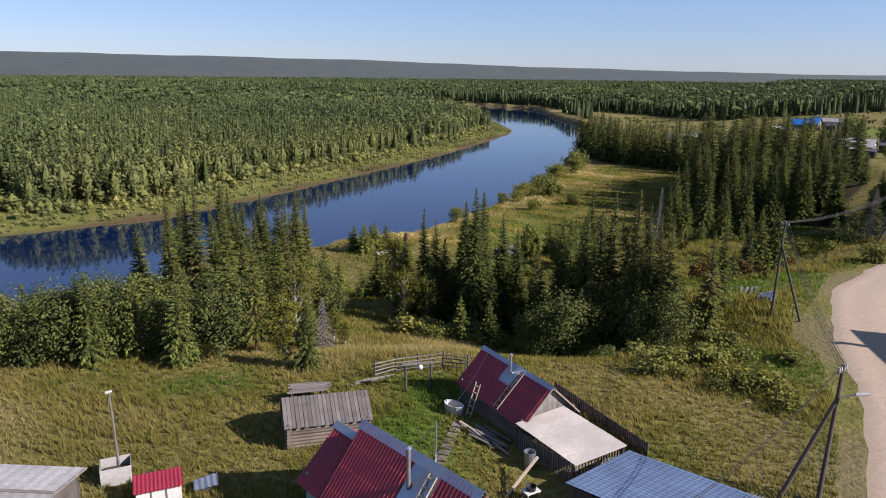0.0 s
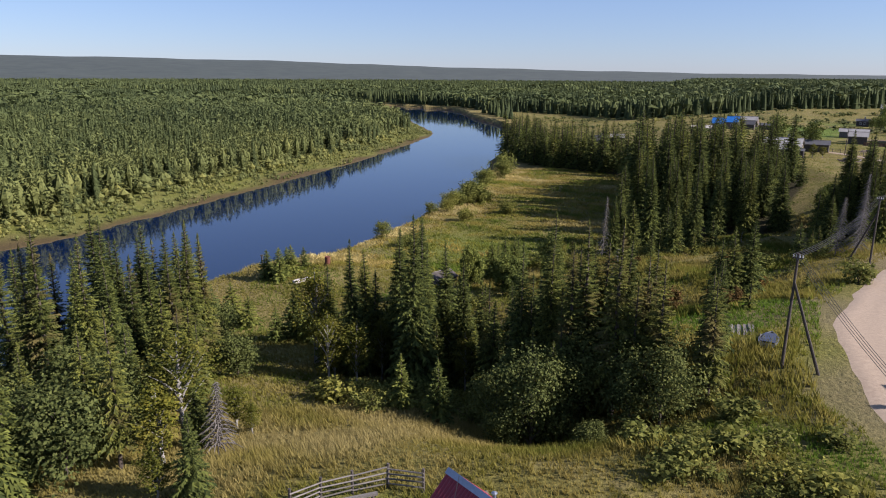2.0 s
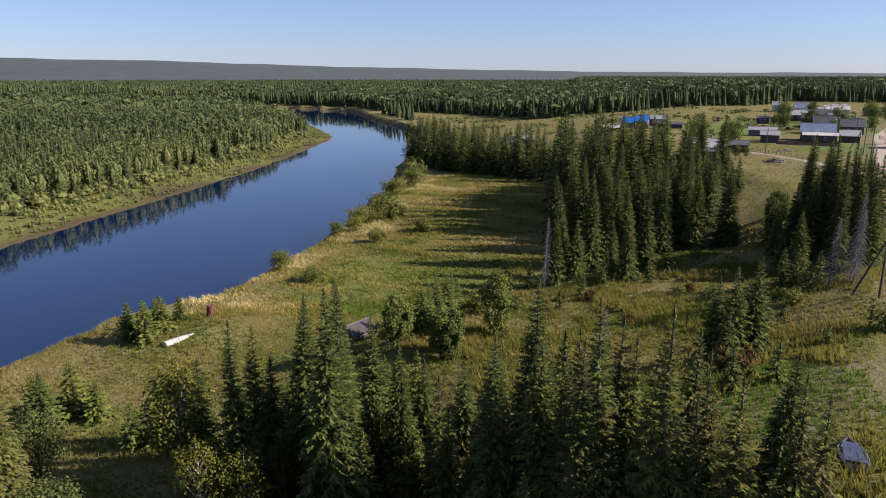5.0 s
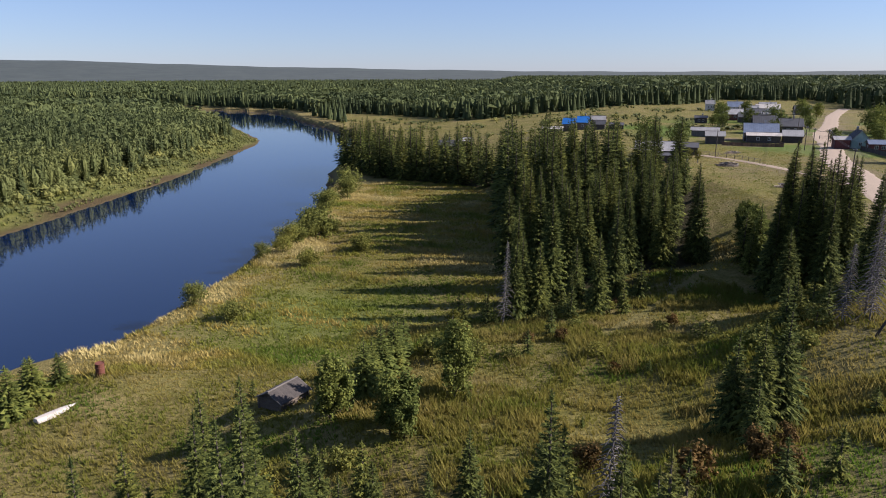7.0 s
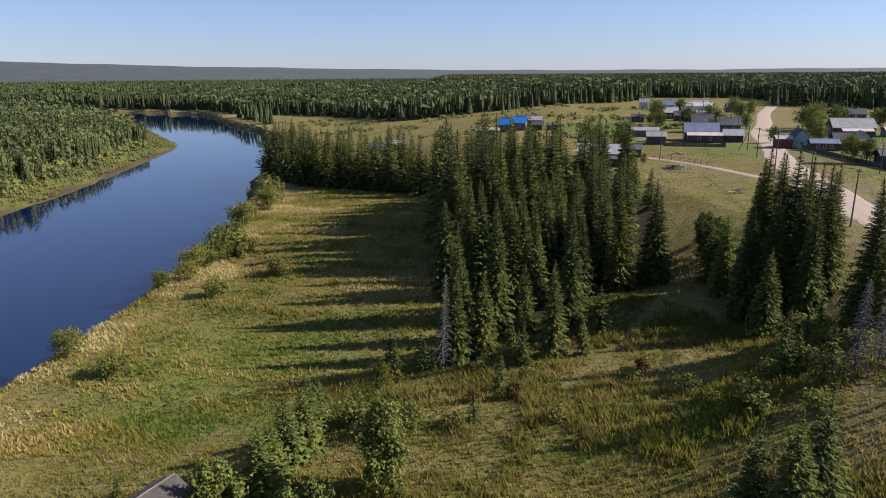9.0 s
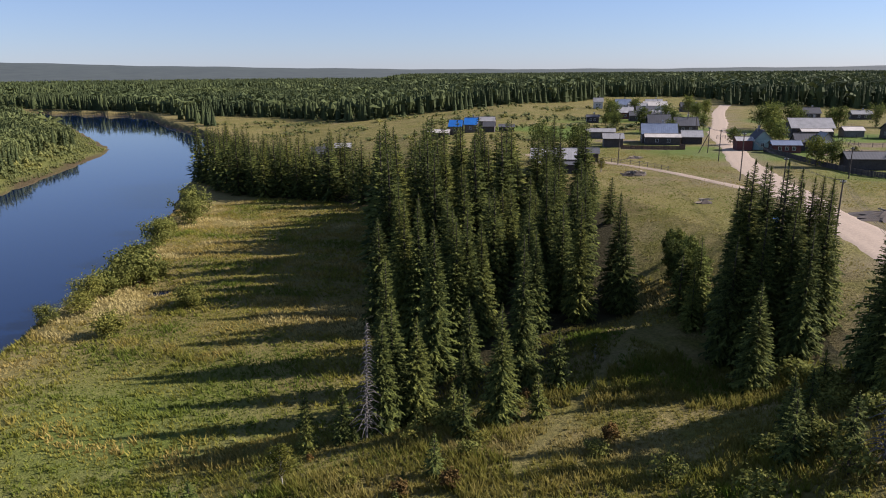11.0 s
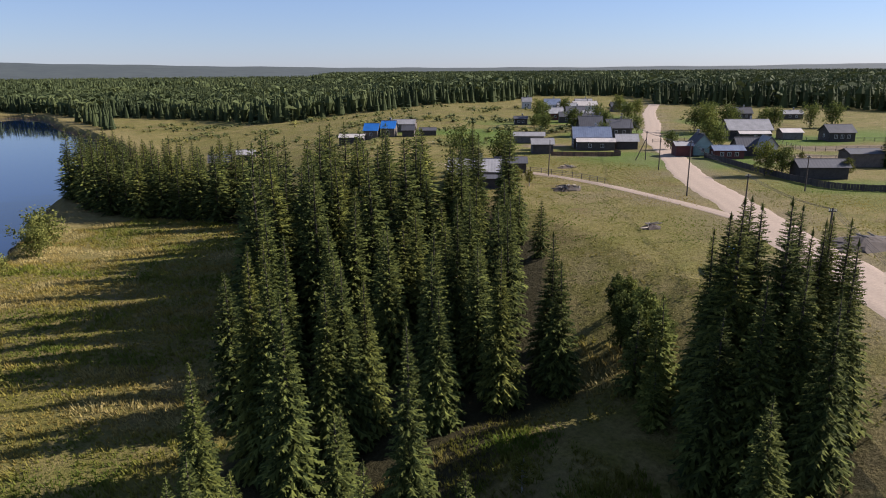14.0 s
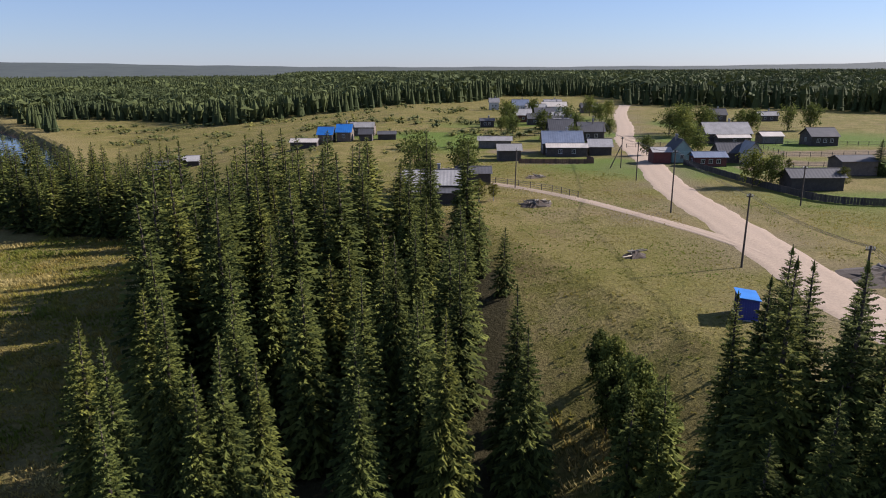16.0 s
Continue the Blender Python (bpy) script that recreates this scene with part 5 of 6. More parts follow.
def yard_shed():
    """The bath-house: red roof over log walls, board gable, zinc round the pipe."""
    e = tagged(new("bathhouse"), "log bathhouse with dark red metal roof", "shed")
    e.matrix_basis = pose(2.9, 42.4, height(4, 39), 0, 0, -59.0)
    ridge, half, eave, long = 3.25, 2.15, 1.2, 7.0
    d = (ridge - eave) / half
    for s in (-1, 1):
        y = s * half
        for u0, u1 in ((0.0, 3.0), (4.35, long)):
            corrugated("roof_sheet", e, RED_METAL, (u0, 0, ridge), (u1, 0, ridge), (u1, y, eave), (u0, y, eave), 0.19, 0.042, 3, "dark red wavy metal roof sheet")
        corrugated("roof_sheet", e, RED_METAL, (3.0, s * 0.9, ridge - 0.9 * d), (4.35, s * 0.9, ridge - 0.9 * d), (4.35, y, eave), (3.0, y, eave), 0.19, 0.042, 2, "dark red wavy metal roof sheet")
        slab("zinc_panel", e, ZINC, [(2.95, 0, ridge + 0.02), (4.4, 0, ridge + 0.02), (4.4, s * 1.0, ridge + 0.05 - 1.0 * d), (2.95, s * 1.0, ridge + 0.05 - 1.0 * d)], 0.03, "bare zinc panel round the stove pipe")
        slab("ridge_cap", e, ZINC, [(-0.1, s * 0.01, ridge + 0.08), (long + 0.1, s * 0.01, ridge + 0.08), (long + 0.1, s * 0.22, ridge + 0.08 - 0.22 * d), (-0.1, s * 0.22, ridge + 0.08 - 0.22 * d)], 0.02)
        rod("barge_board", e, PLANK, (long, 0, ridge - 0.06), (long, y, eave - 0.06), 0.06, sides=4)
        log_wall(e, LOGWOOD, 0.3, s * (half - 0.35), long - 0.3, s * (half - 0.35), -0.1, 1.5)
    for x in (0.35, long - 0.35):
        log_wall(e, LOGWOOD, x, -half + 0.35, x, half - 0.35, 0.0, 1.55)
        n = 17
        for i in range(n):
            y = -half + 0.45 + (2 * half - 0.9) * (i + 0.5) / n
            top = ridge - abs(y) * d - 0.06
            piece("board", e, PLANK, (0.03, 0.2, round(top - 1.45, 2)), pose(x + (0.12 if x > 1 else -0.12), y, (top + 1.45) / 2))
    p = rod("stove_pipe", e, ZINC, (3.5, -0.45, ridge - 0.6), (3.5, -0.45, ridge + 0.8), 0.08, sides=10, label="zinc stove pipe")
    rod("pipe_hood", p, ZINC, (3.5, -0.45, ridge + 0.83), (3.5, -0.45, ridge + 0.9), 0.14, 0.03, 10)
    ladder(e, (4.35, -0.2, ridge - 0.2 * d + 0.1), (4.35, -half, eave + 0.12), 0.4)
    ladder(e, (2.4, -half + 0.1, eave + 0.9), (2.4, -half - 0.6, 0.05), 0.45)


def lean_to():
    """The low store with a pale felt roof on slatted walls, built against the bathhouse."""
    e = tagged(new("woodshed"), "slatted woodshed with pale felt-covered roof", "shed")
    g = height(7, 34)
    e.matrix_basis = pose(0, 0, g)
    a, b, c, d = Vector((4.3, 35.5, 1.45)), Vector((7.2, 36.6, 2.0)), Vector((9.9, 32.7, 1.75)), Vector((7.0, 31.6, 1.2))
    n = 5
    for i in range(n):
        u0, u1 = i / n, (i + 1.04) / n
        slab("roof_strip", e, PALE_SHEET, [a.lerp(d, u0) + Vector((0, 0, 0.01 * (i % 2))), b.lerp(c, u0) + Vector((0, 0, 0.01 * (i % 2))), b.lerp(c, min(u1, 1)) + Vector((0, 0, 0.01 * (i % 2))), a.lerp(d, min(u1, 1)) + Vector((0, 0, 0.01 * (i % 2)))], 0.04)
    for p, q in ((a, d), (d, c), (b, c)):
        p, q = p.lerp(q, 0.02), q.lerp(p, 0.02)
        m = (a + b + c + d) / 4
        p, q = p.lerp(m, 0.05), q.lerp(m, 0.05)
        board_wall(e, PLANK, p.x, p.y, q.x, q.y, -0.1, min(p.z, q.z) - 0.08, 0.11, 0.07)
    for p in (a, b, c, d):
        p = p.lerp((a + b + c + d) / 4, 0.06)
        rod("post", e, PLANK_DARK, (p.x, p.y, -0.2), (p.x, p.y, p.z - 0.05), 0.07, sides=6)
    for u in (0.02, 0.35, 0.68, 0.98):
        rod("rafter", e, PLANK, a.lerp(d, u) - Vector((0, 0, 0.09)), b.lerp(c, u) - Vector((0, 0, 0.09)), 0.05, sides=4)


def blue_roof():
    e = tagged(new("garage"), "low building with blue-grey tile-pattern metal roof", "shed")
    g = height(10, 29)
    e.matrix_basis = pose(0, 0, g)
    a, b, c, d = Vector((6.2, 30.0, 1.25)), Vector((9.8, 31.9, 1.95)), Vector((15.6, 26.9, 2.1)), Vector((12.0, 25.0, 1.4))
    rows = 20
    for i in range(rows):
        u0, u1 = i / rows, (i + 1) / rows
        lift = Vector((0, 0, 0.010))
        corrugated("tile_course", e, BLUE_GREY, b.lerp(a, u0) , c.lerp(d, u0), c.lerp(d, u1) + lift, b.lerp(a, u1) + lift, 0.30, 0.006, 1)
    m = (a + b + c + d) / 4
    for p, q in ((a, b), (a, d), (b, c), (c, d)):
        p, q = p.lerp(m, 0.06), q.lerp(m, 0.06)
        board_wall(e, PLANK_DARK, p.x, p.y, q.x, q.y, -0.2, min(p.z, q.z) - 0.1, 0.16, 0.01)
    for i in range(9):
        u = i / 9
        p = b.lerp(c, 0.80 + 0.18 * u)
        rod("trellis_bar", e, ZINC, p + Vector((0, 0, 0.16)), p + (a - b).normalized() * 0.9 + Vector((0, 0, 0.05)), 0.012, sides=4)


def old_shed():
    """The leaning log shed under a board roof."""
    e = tagged(new("log_shed"), "old leaning log shed with a grey board roof", "shed")
    e.matrix_basis = pose(-6.9, 37.6, height(-7, 37.6), 0, 2.0, 18.0)
    l, w, wall, ridge, eave = 2.3, 1.55, 1.35, 2.35, 1.35
    for s in (-1, 1):
        log_wall(e, LOGWOOD, -l, s * w, l, s * w, -0.1, wall, 0.22)
        log_wall(e, LOGWOOD, s * l, -w, s * l, w, 0.0, wall + 0.1, 0.22)
        gable_prism("gable", e, PLANK_DARK, s * l, 2 * w, wall + 0.1, ridge - 0.1, 0.08)
        n = 22
        for i in range(n):
            u = -l - 0.25 + (2 * l + 0.5) * (i + 0.5) / n
            j = 0.05 * math.sin(i * 2.7)
            slab("roof_board", e, PLANK_OLD, [(u - 0.105, 0, ridge + j * 0.3), (u + 0.105, 0, ridge + j * 0.3), (u + 0.105, s * (w + 0.3 + j), eave - 0.06), (u - 0.105, s * (w + 0.3 + j), eave - 0.06)], 0.035)
    t = tagged(new("board_stack"), "stack of weathered grey boards on the grass", "boards")
    t.matrix_basis = pose(-8.6, 41.2, height(-8.6, 41.2) + 1.0, 0, 0, 14)
    for i in range(9):
        piece("board", t, PLANK, (2.6 - 0.1 * (i % 3), 0.18, 0.05), pose(0.1 * (i % 4), -0.5 + 0.17 * i - 0.4 * (i > 6), 0.05 * (i % 3) + 0.02, 0, 0, 3 * math.sin(i * 3)))
    for x in (-1.0, 0.9):
        piece("trestle", t, PLANK_DARK, (0.12, 1.4, 1.0), pose(x, 0.1, -0.5))


def grey_roof():
    cottage("outbuilding", -21.4, 27.9, -3, 7.2, 4.6, 2.2, 0.25, PLANK_DARK, SLATE, "low outbuilding with a pale grey sheet roof", "shed", 0.3, (0, 0), False, group="farm sheds")


def yard_things():
    # open bin of old slabs, with a thin mast behind it
    e = tagged(new("compost_bin"), "open compost bin of pale weathered slabs", "bin")
    e.matrix_basis = pose(-17.2, 32.7, height(-17.2, 32.3), 0, 0, 25)
    for s in (-1, 1):
        piece("side_panel", e, SLATE, (1.5, 0.07, 0.95), pose(0, s * 0.65, 0.45, 4 * s), 0.01)
        piece("side_panel", e, PLANK, (0.07, 1.24, 0.9), pose(s * 0.72, 0, 0.43, 0, 3 * s), 0.01)
    piece("soil", e, SOIL, (1.3, 1.15, 0.45), pose(0, 0, 0.25), 0.1, "rotting weeds and earth")
    e = tagged(new("mast"), "thin grey wooden mast with a small lamp", "mast")
    e.matrix_basis = pose(-17.3, 33.3, height(-17.3, 33.3))
    rod("pole", e, DEAD_WOOD, (0, 0, -0.3), (-0.1, 0, 4.7), 0.07, 0.05, 7)
    rod("lamp_head", e, CERAMIC, (-0.25, 0, 4.65), (0.02, 0, 4.75), 0.09, 0.06, 8)
    e = tagged(new("hutch"), "small white-walled hutch with a red sheet lid", "hutch")
    e.matrix_basis = pose(-14.1, 30.7, height(-14.2, 29.7), 0, 0, 23)
    for s in (-1, 1):
        piece("wall", e, WHITE_PAINT, (2.1, 0.06, 1.0), pose(0, s * 0.55, 0.5), 0.01)
        piece("wall", e, WHITE_PAINT, (0.06, 1.03, 1.0), pose(s * 1.02, 0, 0.5), 0.01)
    for x in (-0.35, 0.35):
        piece("batten", e, PLANK, (0.07, 0.03, 0.95), pose(x, -0.60, 0.5))
    corrugated("lid", e, RED_METAL, (-1.15, 0.75, 1.22), (1.15, 0.75, 1.22), (1.15, -0.75, 1.04), (-1.15, -0.75, 1.04), 0.18, 0.02, 2)
    e = tagged(new("metal_sheet"), "crumpled bare metal sheet lying in the grass", "sheet")
    e.matrix_basis = pose(-12.0, 31.5, height(-12.0, 31.5) + 0.45, 12, -8, 20)
    corrugated("panel", e, ZINC, (-0.6, 0.4, 0), (0.6, 0.4, 0.08), (0.6, -0.4, 0), (-0.6, -0.4, 0.05), 0.3, 0.03, 2)
    piece("prop", e, PLANK_DARK, (0.7, 0.4, 0.45), pose(0, 0, -0.26))
    # broken fence round the yard
    e = tagged(new("rail_fence"), "broken grey rail fence at the end of the yard", "fence")
    line = [(-4.6, 45.0), (-3.2, 45.8), (-1.6, 46.2), (0.2, 46.6), (2.0, 45.8)]
    for i, (x, y) in enumerate(line):
        z = height(x, y)
        rod("post", e, PLANK_DARK, (x, y, z - 0.3), (x + 0.05 * (i % 2), y, z + 1.35), 0.08, sides=6)
    for (x0, y0), (x1, y1) in zip(line, line[1:]):
        for k in range(4):
            rod("rail", e, PLANK, (x0, y0 - 0.09, height(x0, y0) + 0.25 + 0.28 * k), (x1, y1 - 0.09, height(x1, y1) + 0.3 + 0.28 * k + 0.06 * math.sin(x0 + k)), 0.045, sides=5)
    e = tagged(new("board_fence"), "low dark weathered board fence behind the bathhouse", "fence")
    line = [(7.6, 42.2), (8.6, 40.3), (9.9, 37.6), (11.6, 34.4)]
    for (x0, y0), (x1, y1) in zip(line, line[1:]):
        z = height((x0 + x1) / 2, (y0 + y1) / 2)
        board_wall(e, PLANK_DARK, x0, y0, x1, y1, z - 0.1, z + 0.85, 0.15, 0.02)
    e = tagged(new("board_heap"), "heap of fallen pale grey boards by the fence", "boards")
    for i in range(8):
        x, y = -5.2 + 0.16 * i, 44.0 + 0.1 * i
        z = height(x, y)
        piece("board", e, PLANK, (2.2, 0.16, 0.05), pose(x, y, z + 0.1 + 0.05 * (i % 3), 3, 4, 38 + 6 * math.sin(i * 2.2)))
    e = tagged(new("gate_frame"), "grey post frame with a white lamp globe", "frame")
    for x, y in ((-2.3, 42.6), (-0.6, 43.0)):
        rod("post", e, PLANK_DARK, (x, y, height(x, y) - 0.3), (x, y, height(x, y) + 1.9), 0.08, sides=6)
    piece("lintel", e, PLANK, (2.2, 0.18, 0.12), pose(-1.45, 42.8, height(-1.4, 42.8) + 1.95, 0, 0, 13))
    globe = bpy.data.meshes.new("globe")
    bm = bmesh.new()
    bmesh.ops.create_uvsphere(bm, u_segments=12, v_segments=8, radius=0.17)
    bm.to_mesh(globe)
    bm.free()
    globe.materials.append(CERAMIC)
    part("globe", globe, None, e, "white lamp globe").matrix_basis = pose(-1.3, 42.7, height(-1.3, 42.7) + 1.72)
    # tubs, barrel, stool
    def tub(x, y, turn, sx, sy, h, mat, label):
        e = tagged(new("tub"), label, "tub")
        e.matrix_basis = pose(x, y, height(x, y), 0, 0, turn)
        n = 14
        vs = [((sx * q) * math.cos(6.2832 * k / n), (sy * q) * math.sin(6.2832 * k / n), z) for q, z in ((0.82, 0.02), (1.0, h), (0.9, h), (0.76, 0.1)) for k in range(n)]
        fs = [(r * n + k, r * n + (k + 1) % n, (r + 1) * n + (k + 1) % n, (r + 1) * n + k) for r in range(3) for k in range(n)] + [tuple(range(n))[::-1], tuple(range(3 * n, 4 * n))]
        me = bpy.data.meshes.new("shell")
        me.from_pydata(vs, [], fs)
        me.materials.append(mat)
        part("shell", me, None, e)
        return e
    tub(0.9, 39.6, -40, 0.75, 0.42, 0.6, WHITE_PAINT, "white enamel bathtub standing by the bathhouse")
    tub(4.9, 33.4, 0, 0.33, 0.33, 0.95, ZINC, "grey metal barrel with dark water")
    e = tub(4.6, 30.4, 30, 0.28, 0.28, 0.25, BLACK, "black basin on a white stool")
    e.location.z += 0.62
    s = tagged(new("stool"), "white wooden stool under a basin", "stool")
    s.matrix_basis = pose(4.6, 30.4, height(4.6, 30.4), 0, 0, 30)
    piece("seat", s, WHITE_PAINT, (0.85, 0.6, 0.05), pose(0, 0, 0.6), 0.01)
    for i in (-1, 1):
        for j in (-1, 1):
            piece("leg", s, PLANK, (0.06, 0.06, 0.6), pose(i * 0.36, j * 0.24, 0.29))
    # planks drying on the ground
    e = tagged(new("plank_pile"), "loose planks and rails lying in the yard grass", "boards")
    for i in range(11):
        x, y = 2.0 + 0.14 * i, 37.2 - 0.30 * (i % 5) - 0.06 * i
        piece("plank", e, PALE_WOOD if i % 3 == 0 else PLANK, (2.4 - 0.2 * (i % 3), 0.14, 0.05), pose(x, y, height(x, y) + 0.15 + 0.05 * (i % 3), 0, 2, -50 + 9 * math.sin(i * 1.9)))
    e = tagged(new("beam"), "long pale squared beam propped over the yard", "beam")
    rod("timber", e, PALE_WOOD, (3.4, 30.6, height(3.4, 30.6) + 0.1), (5.2, 32.6, height(5.2, 32.6) + 1.1), 0.09, sides=4)
    upturned_boat("rowing_boat", 3.6, 29.6, 20, 3.0, 0.95, BRIGHT_BLUE, "upturned pale blue rowing boat in the yard")
    cottage("farm_building", 46.6, 45.0, 77, 9, 7, 5.0, 3.4, PLANK_DARK, SLATE, "tall plank building east of the road", "house", 0.4, (2, 1), True, group="farm sheds")
    e = tagged(new("garden_path"), "worn grey plank walk through the yard", "walk")
    for i in range(9):
        x, y = -0.2 + 0.16 * i, 33.0 + 0.62 * i
        piece("plank", e, PLANK, (0.62, 0.5, 0.05), pose(x, y, height(x, y) + 0.05, 0, 0, -18 + 5 * math.sin(i)))


def upturned_boat(name, x, y, turn, long, wide, mat, label, right_way=False, tilt=0):
    """A wooden or metal skiff: ribbed hull with pointed bow, upside down or the right way up."""
    e = tagged(new(name), label, "boat")
    e.matrix_basis = pose(x, y, height(x, y) + (0.02 if right_way else 0.34), 0, tilt, turn) @ (Matrix.Identity(4) if right_way else pose(0, 0, 0, 180))
    n, vs = 11, []
    prof = [(-1.0, 0.42), (-0.93, 0.22), (-0.62, 0.03), (0.0, 0.0), (0.62, 0.03), (0.93, 0.22), (1.0, 0.42)]
    for i in range(n):
        u = i / (n - 1)
        w = wide / 2 * (0.72 + 0.28 * math.sin(math.pi * min(1, u * 1.1 + 0.1))) * (1 - max(0, (u - 0.6) / 0.4) ** 2 * 0.97)
        for p, z in prof:
            vs.append((long * (u - 0.5), p * w, z + 0.16 * max(0, u - 0.55) ** 2 * 4 * (0.5 + z)))
    k = len(prof)
    fs = [(i * k + j, i * k + j + 1, (i + 1) * k + j + 1, (i + 1) * k + j) for i in range(n - 1) for j in range(k - 1)] + [tuple(range(k))]
    me = bpy.data.meshes.new("hull")
    me.from_pydata(vs, [], fs)
    me.materials.append(mat)
    h = part("hull", me, None, e)
    h.modifiers.new("thickness", "SOLIDIFY").thickness = 0.03
    for s in (-1, 1):
        rod("gunwale", e, PLANK, (-long / 2, s * wide * 0.36, 0.43), (long * 0.15, s * wide * 0.49, 0.45), 0.025, sides=5)
    for u in (-0.25, 0.12):
        piece("thwart", e, PLANK, (0.22, wide * 0.9, 0.03), pose(long * u, 0, 0.3))
    return e


yard_house()
yard_shed()
lean_to()
blue_roof()
old_shed()
grey_roof()
yard_things()


# ---- along the river and the road ----
def riverside():
    e = tagged(new("oil_drum"), "rusty red iron drum on the river bank", "drum")
    e.matrix_basis = pose(-6.7, 128.2, height(-6.7, 128.2), 3, 2, 0)
    n = 18
    prof = [(0.0, 0.0), (0.46, 0.0), (0.48, 0.05), (0.46, 0.08), (0.46, 0.52), (0.485, 0.56), (0.46, 0.60), (0.46, 1.02), (0.485, 1.06), (0.46, 1.10), (0.46, 1.5), (0.48, 1.54), (0.44, 1.55), (0.42, 1.50), (0.0, 1.50)]
    vs = [(r * math.cos(6.2832 * k / n), r * math.sin(6.2832 * k / n), z) for r, z in prof for k in range(n)]
    fs = [(i * n + k, i * n + (k + 1) % n, (i + 1) * n + (k + 1) % n, (i + 1) * n + k) for i in range(len(prof) - 1) for k in range(n)]
    me = bpy.data.meshes.new("shell")
    me.from_pydata(vs, [], fs)
    part("shell", me, RUST, e)
    upturned_boat("river_boat", -9.9, 121.1, 38, 4.2, 1.1, PALE_SHEET, "upturned pale weathered wooden boat on the bank")
    b = upturned_boat("motor_boat", 31.6, 63.4, 52, 3.3, 1.5, ALUMINIUM, "aluminium boat with a dark blue cover lying by the road", True, 3)
    slab("cover", b, TARPAULIN, [(-1.35, -0.58, 0.46), (-1.35, 0.58, 0.46), (1.0, 0.42, 0.52), (1.0, -0.42, 0.52)], 0.03, "dark blue sheet cover")
    cottage("log_hut", 10.6, 112.2, 38, 3.4, 2.8, 1.2, 0.7, LOGWOOD, PLANK_DARK, "small collapsing log hut with a dark sagging roof", "hut", 0.3, (0, 0), False, True, group="river huts")
    e = tagged(new("board_raft"), "stack of grey boards lying by the roadside", "boards")
    for i in range(9):
        x, y = 30.6 + 0.2 * i, 67.6 - 0.12 * i
        piece("board", e, PLANK, (2.8, 0.2, 0.07), pose(x, y, height(x, y) + 0.08 + 0.07 * (i % 2), 0, 0, 62 + 3 * math.sin(i * 2)))
    e = tagged(new("mooring_post"), "dark mooring post standing in the shallows", "post")
    z = height(-21.5, 145)
    rod("post", e, PLANK_DARK, (-19.0, 139.0, height(-19, 139) - 0.5), (-19.0, 139.0, 4.6), 0.16, 0.13, 8)
    piece("cap", e, PLANK_DARK, (0.5, 0.2, 0.25), pose(-19.0, 139.0, 4.5))
    e = tagged(new("puddle"), "shallow pool of still water in the meadow", "pool")
    n = 24
    vs = [(0, 0, 0)] + [((2.3 + 0.5 * math.sin(k * 1.7)) * math.cos(6.2832 * k / n), (1.6 + 0.4 * math.sin(k * 2.3)) * math.sin(6.2832 * k / n), 0) for k in range(n)]
    me = bpy.data.meshes.new("surface")
    me.from_pydata(vs, [], [(0, 1 + k, 1 + (k + 1) % n) for k in range(n)])
    part("surface", me, WATER, e).matrix_basis = pose(32, 192, height(32, 192) + 0.25)
    for x, y, h in [(40.3, 126.2, 11.0), (24.7, 80.1, 8.2), (-10.2, 55.5, 5.0), (62.4, 94.2, 10.5), (59.9, 94.5, 7.9), (61.5, 93.0, 8.4)]:
        t = tagged(new("dead_spruce"), "dead grey spruce with bare branch stubs", "tree", "dead trees")
        me = dead_meshes(h, int(h * 10))
        part("trunk", me, DEAD_WOOD, t)
        t.matrix_basis = pose(x, y, height(x, y) - 0.1, 2, 1, 40)


POLES = []


def power_pole(x, y, z_top, lean=(0, 0), strut=None, arm=True, lamp=False, turn=0):
    """A wooden power pole with crossarm and insulators, some with a strut or a lamp."""
    e = tagged(new("power_pole"), "tarred wooden power pole with white insulators" + (" and slanting strut" if strut else ""), "pole", "power poles")
    z = height(x, y)
    rod("pole", e, POLE_WOOD, (x, y, z - 0.4), (x + lean[0], y + lean[1], z_top), 0.125, 0.085, 9)
    if strut:
        sz = height(*strut)
        rod("strut", e, POLE_WOOD, (*strut, sz - 0.3), (x + lean[0] * 0.7, y + lean[1] * 0.7, z + (z_top - z) * 0.76), 0.12, 0.09, 8)
    tips = []
    if arm:
        c, s = math.cos(radians(turn)), math.sin(radians(turn))
        bar = piece("crossarm", e, POLE_WOOD, (0.7, 0.08, 0.10), pose(x + lean[0], y + lean[1], z_top - 0.35, 0, 0, turn), 0.01)
        for k in (-0.30, -0.11, 0.11, 0.30):
            rod("insulator", bar, CERAMIC, (k, 0, 0.06), (k, 0, 0.26), 0.055, 0.035, 8)
            tips.append((x + lean[0] + k * c, y + lean[1] + k * s, z_top - 0.10))
    if lamp:
        rod("lamp_arm", e, ZINC, (x + lean[0] * 0.8, y, z_top - 1.6), (x + 1.0, y - 0.2, z_top - 1.35), 0.03, sides=6)
        rod("lamp_head", e, CERAMIC, (x + 0.85, y - 0.2, z_top - 1.38), (x + 1.4, y - 0.3, z_top - 1.28), 0.11, 0.08, 8, "white street lamp head")
    POLES.append(tips)
    return tips


def wires(a, b, sag=0.6):
    e = tagged(new("power_line"), "thin sagging power wires between two poles", "wires")
    for p, q in zip(a, b):
        p, q = Vector(p), Vector(q)
        path = [p.lerp(q, k / 10) - Vector((0, 0, sag * 4 * (k / 10) * (1 - k / 10))) for k in range(11)]
        v, f = tube(path, [0.014] * 11, 4)
        me = bpy.data.meshes.new("wire")
        me.from_pydata([tuple(w) for w in v], [], f)
        part("wire", me, BLACK, e)


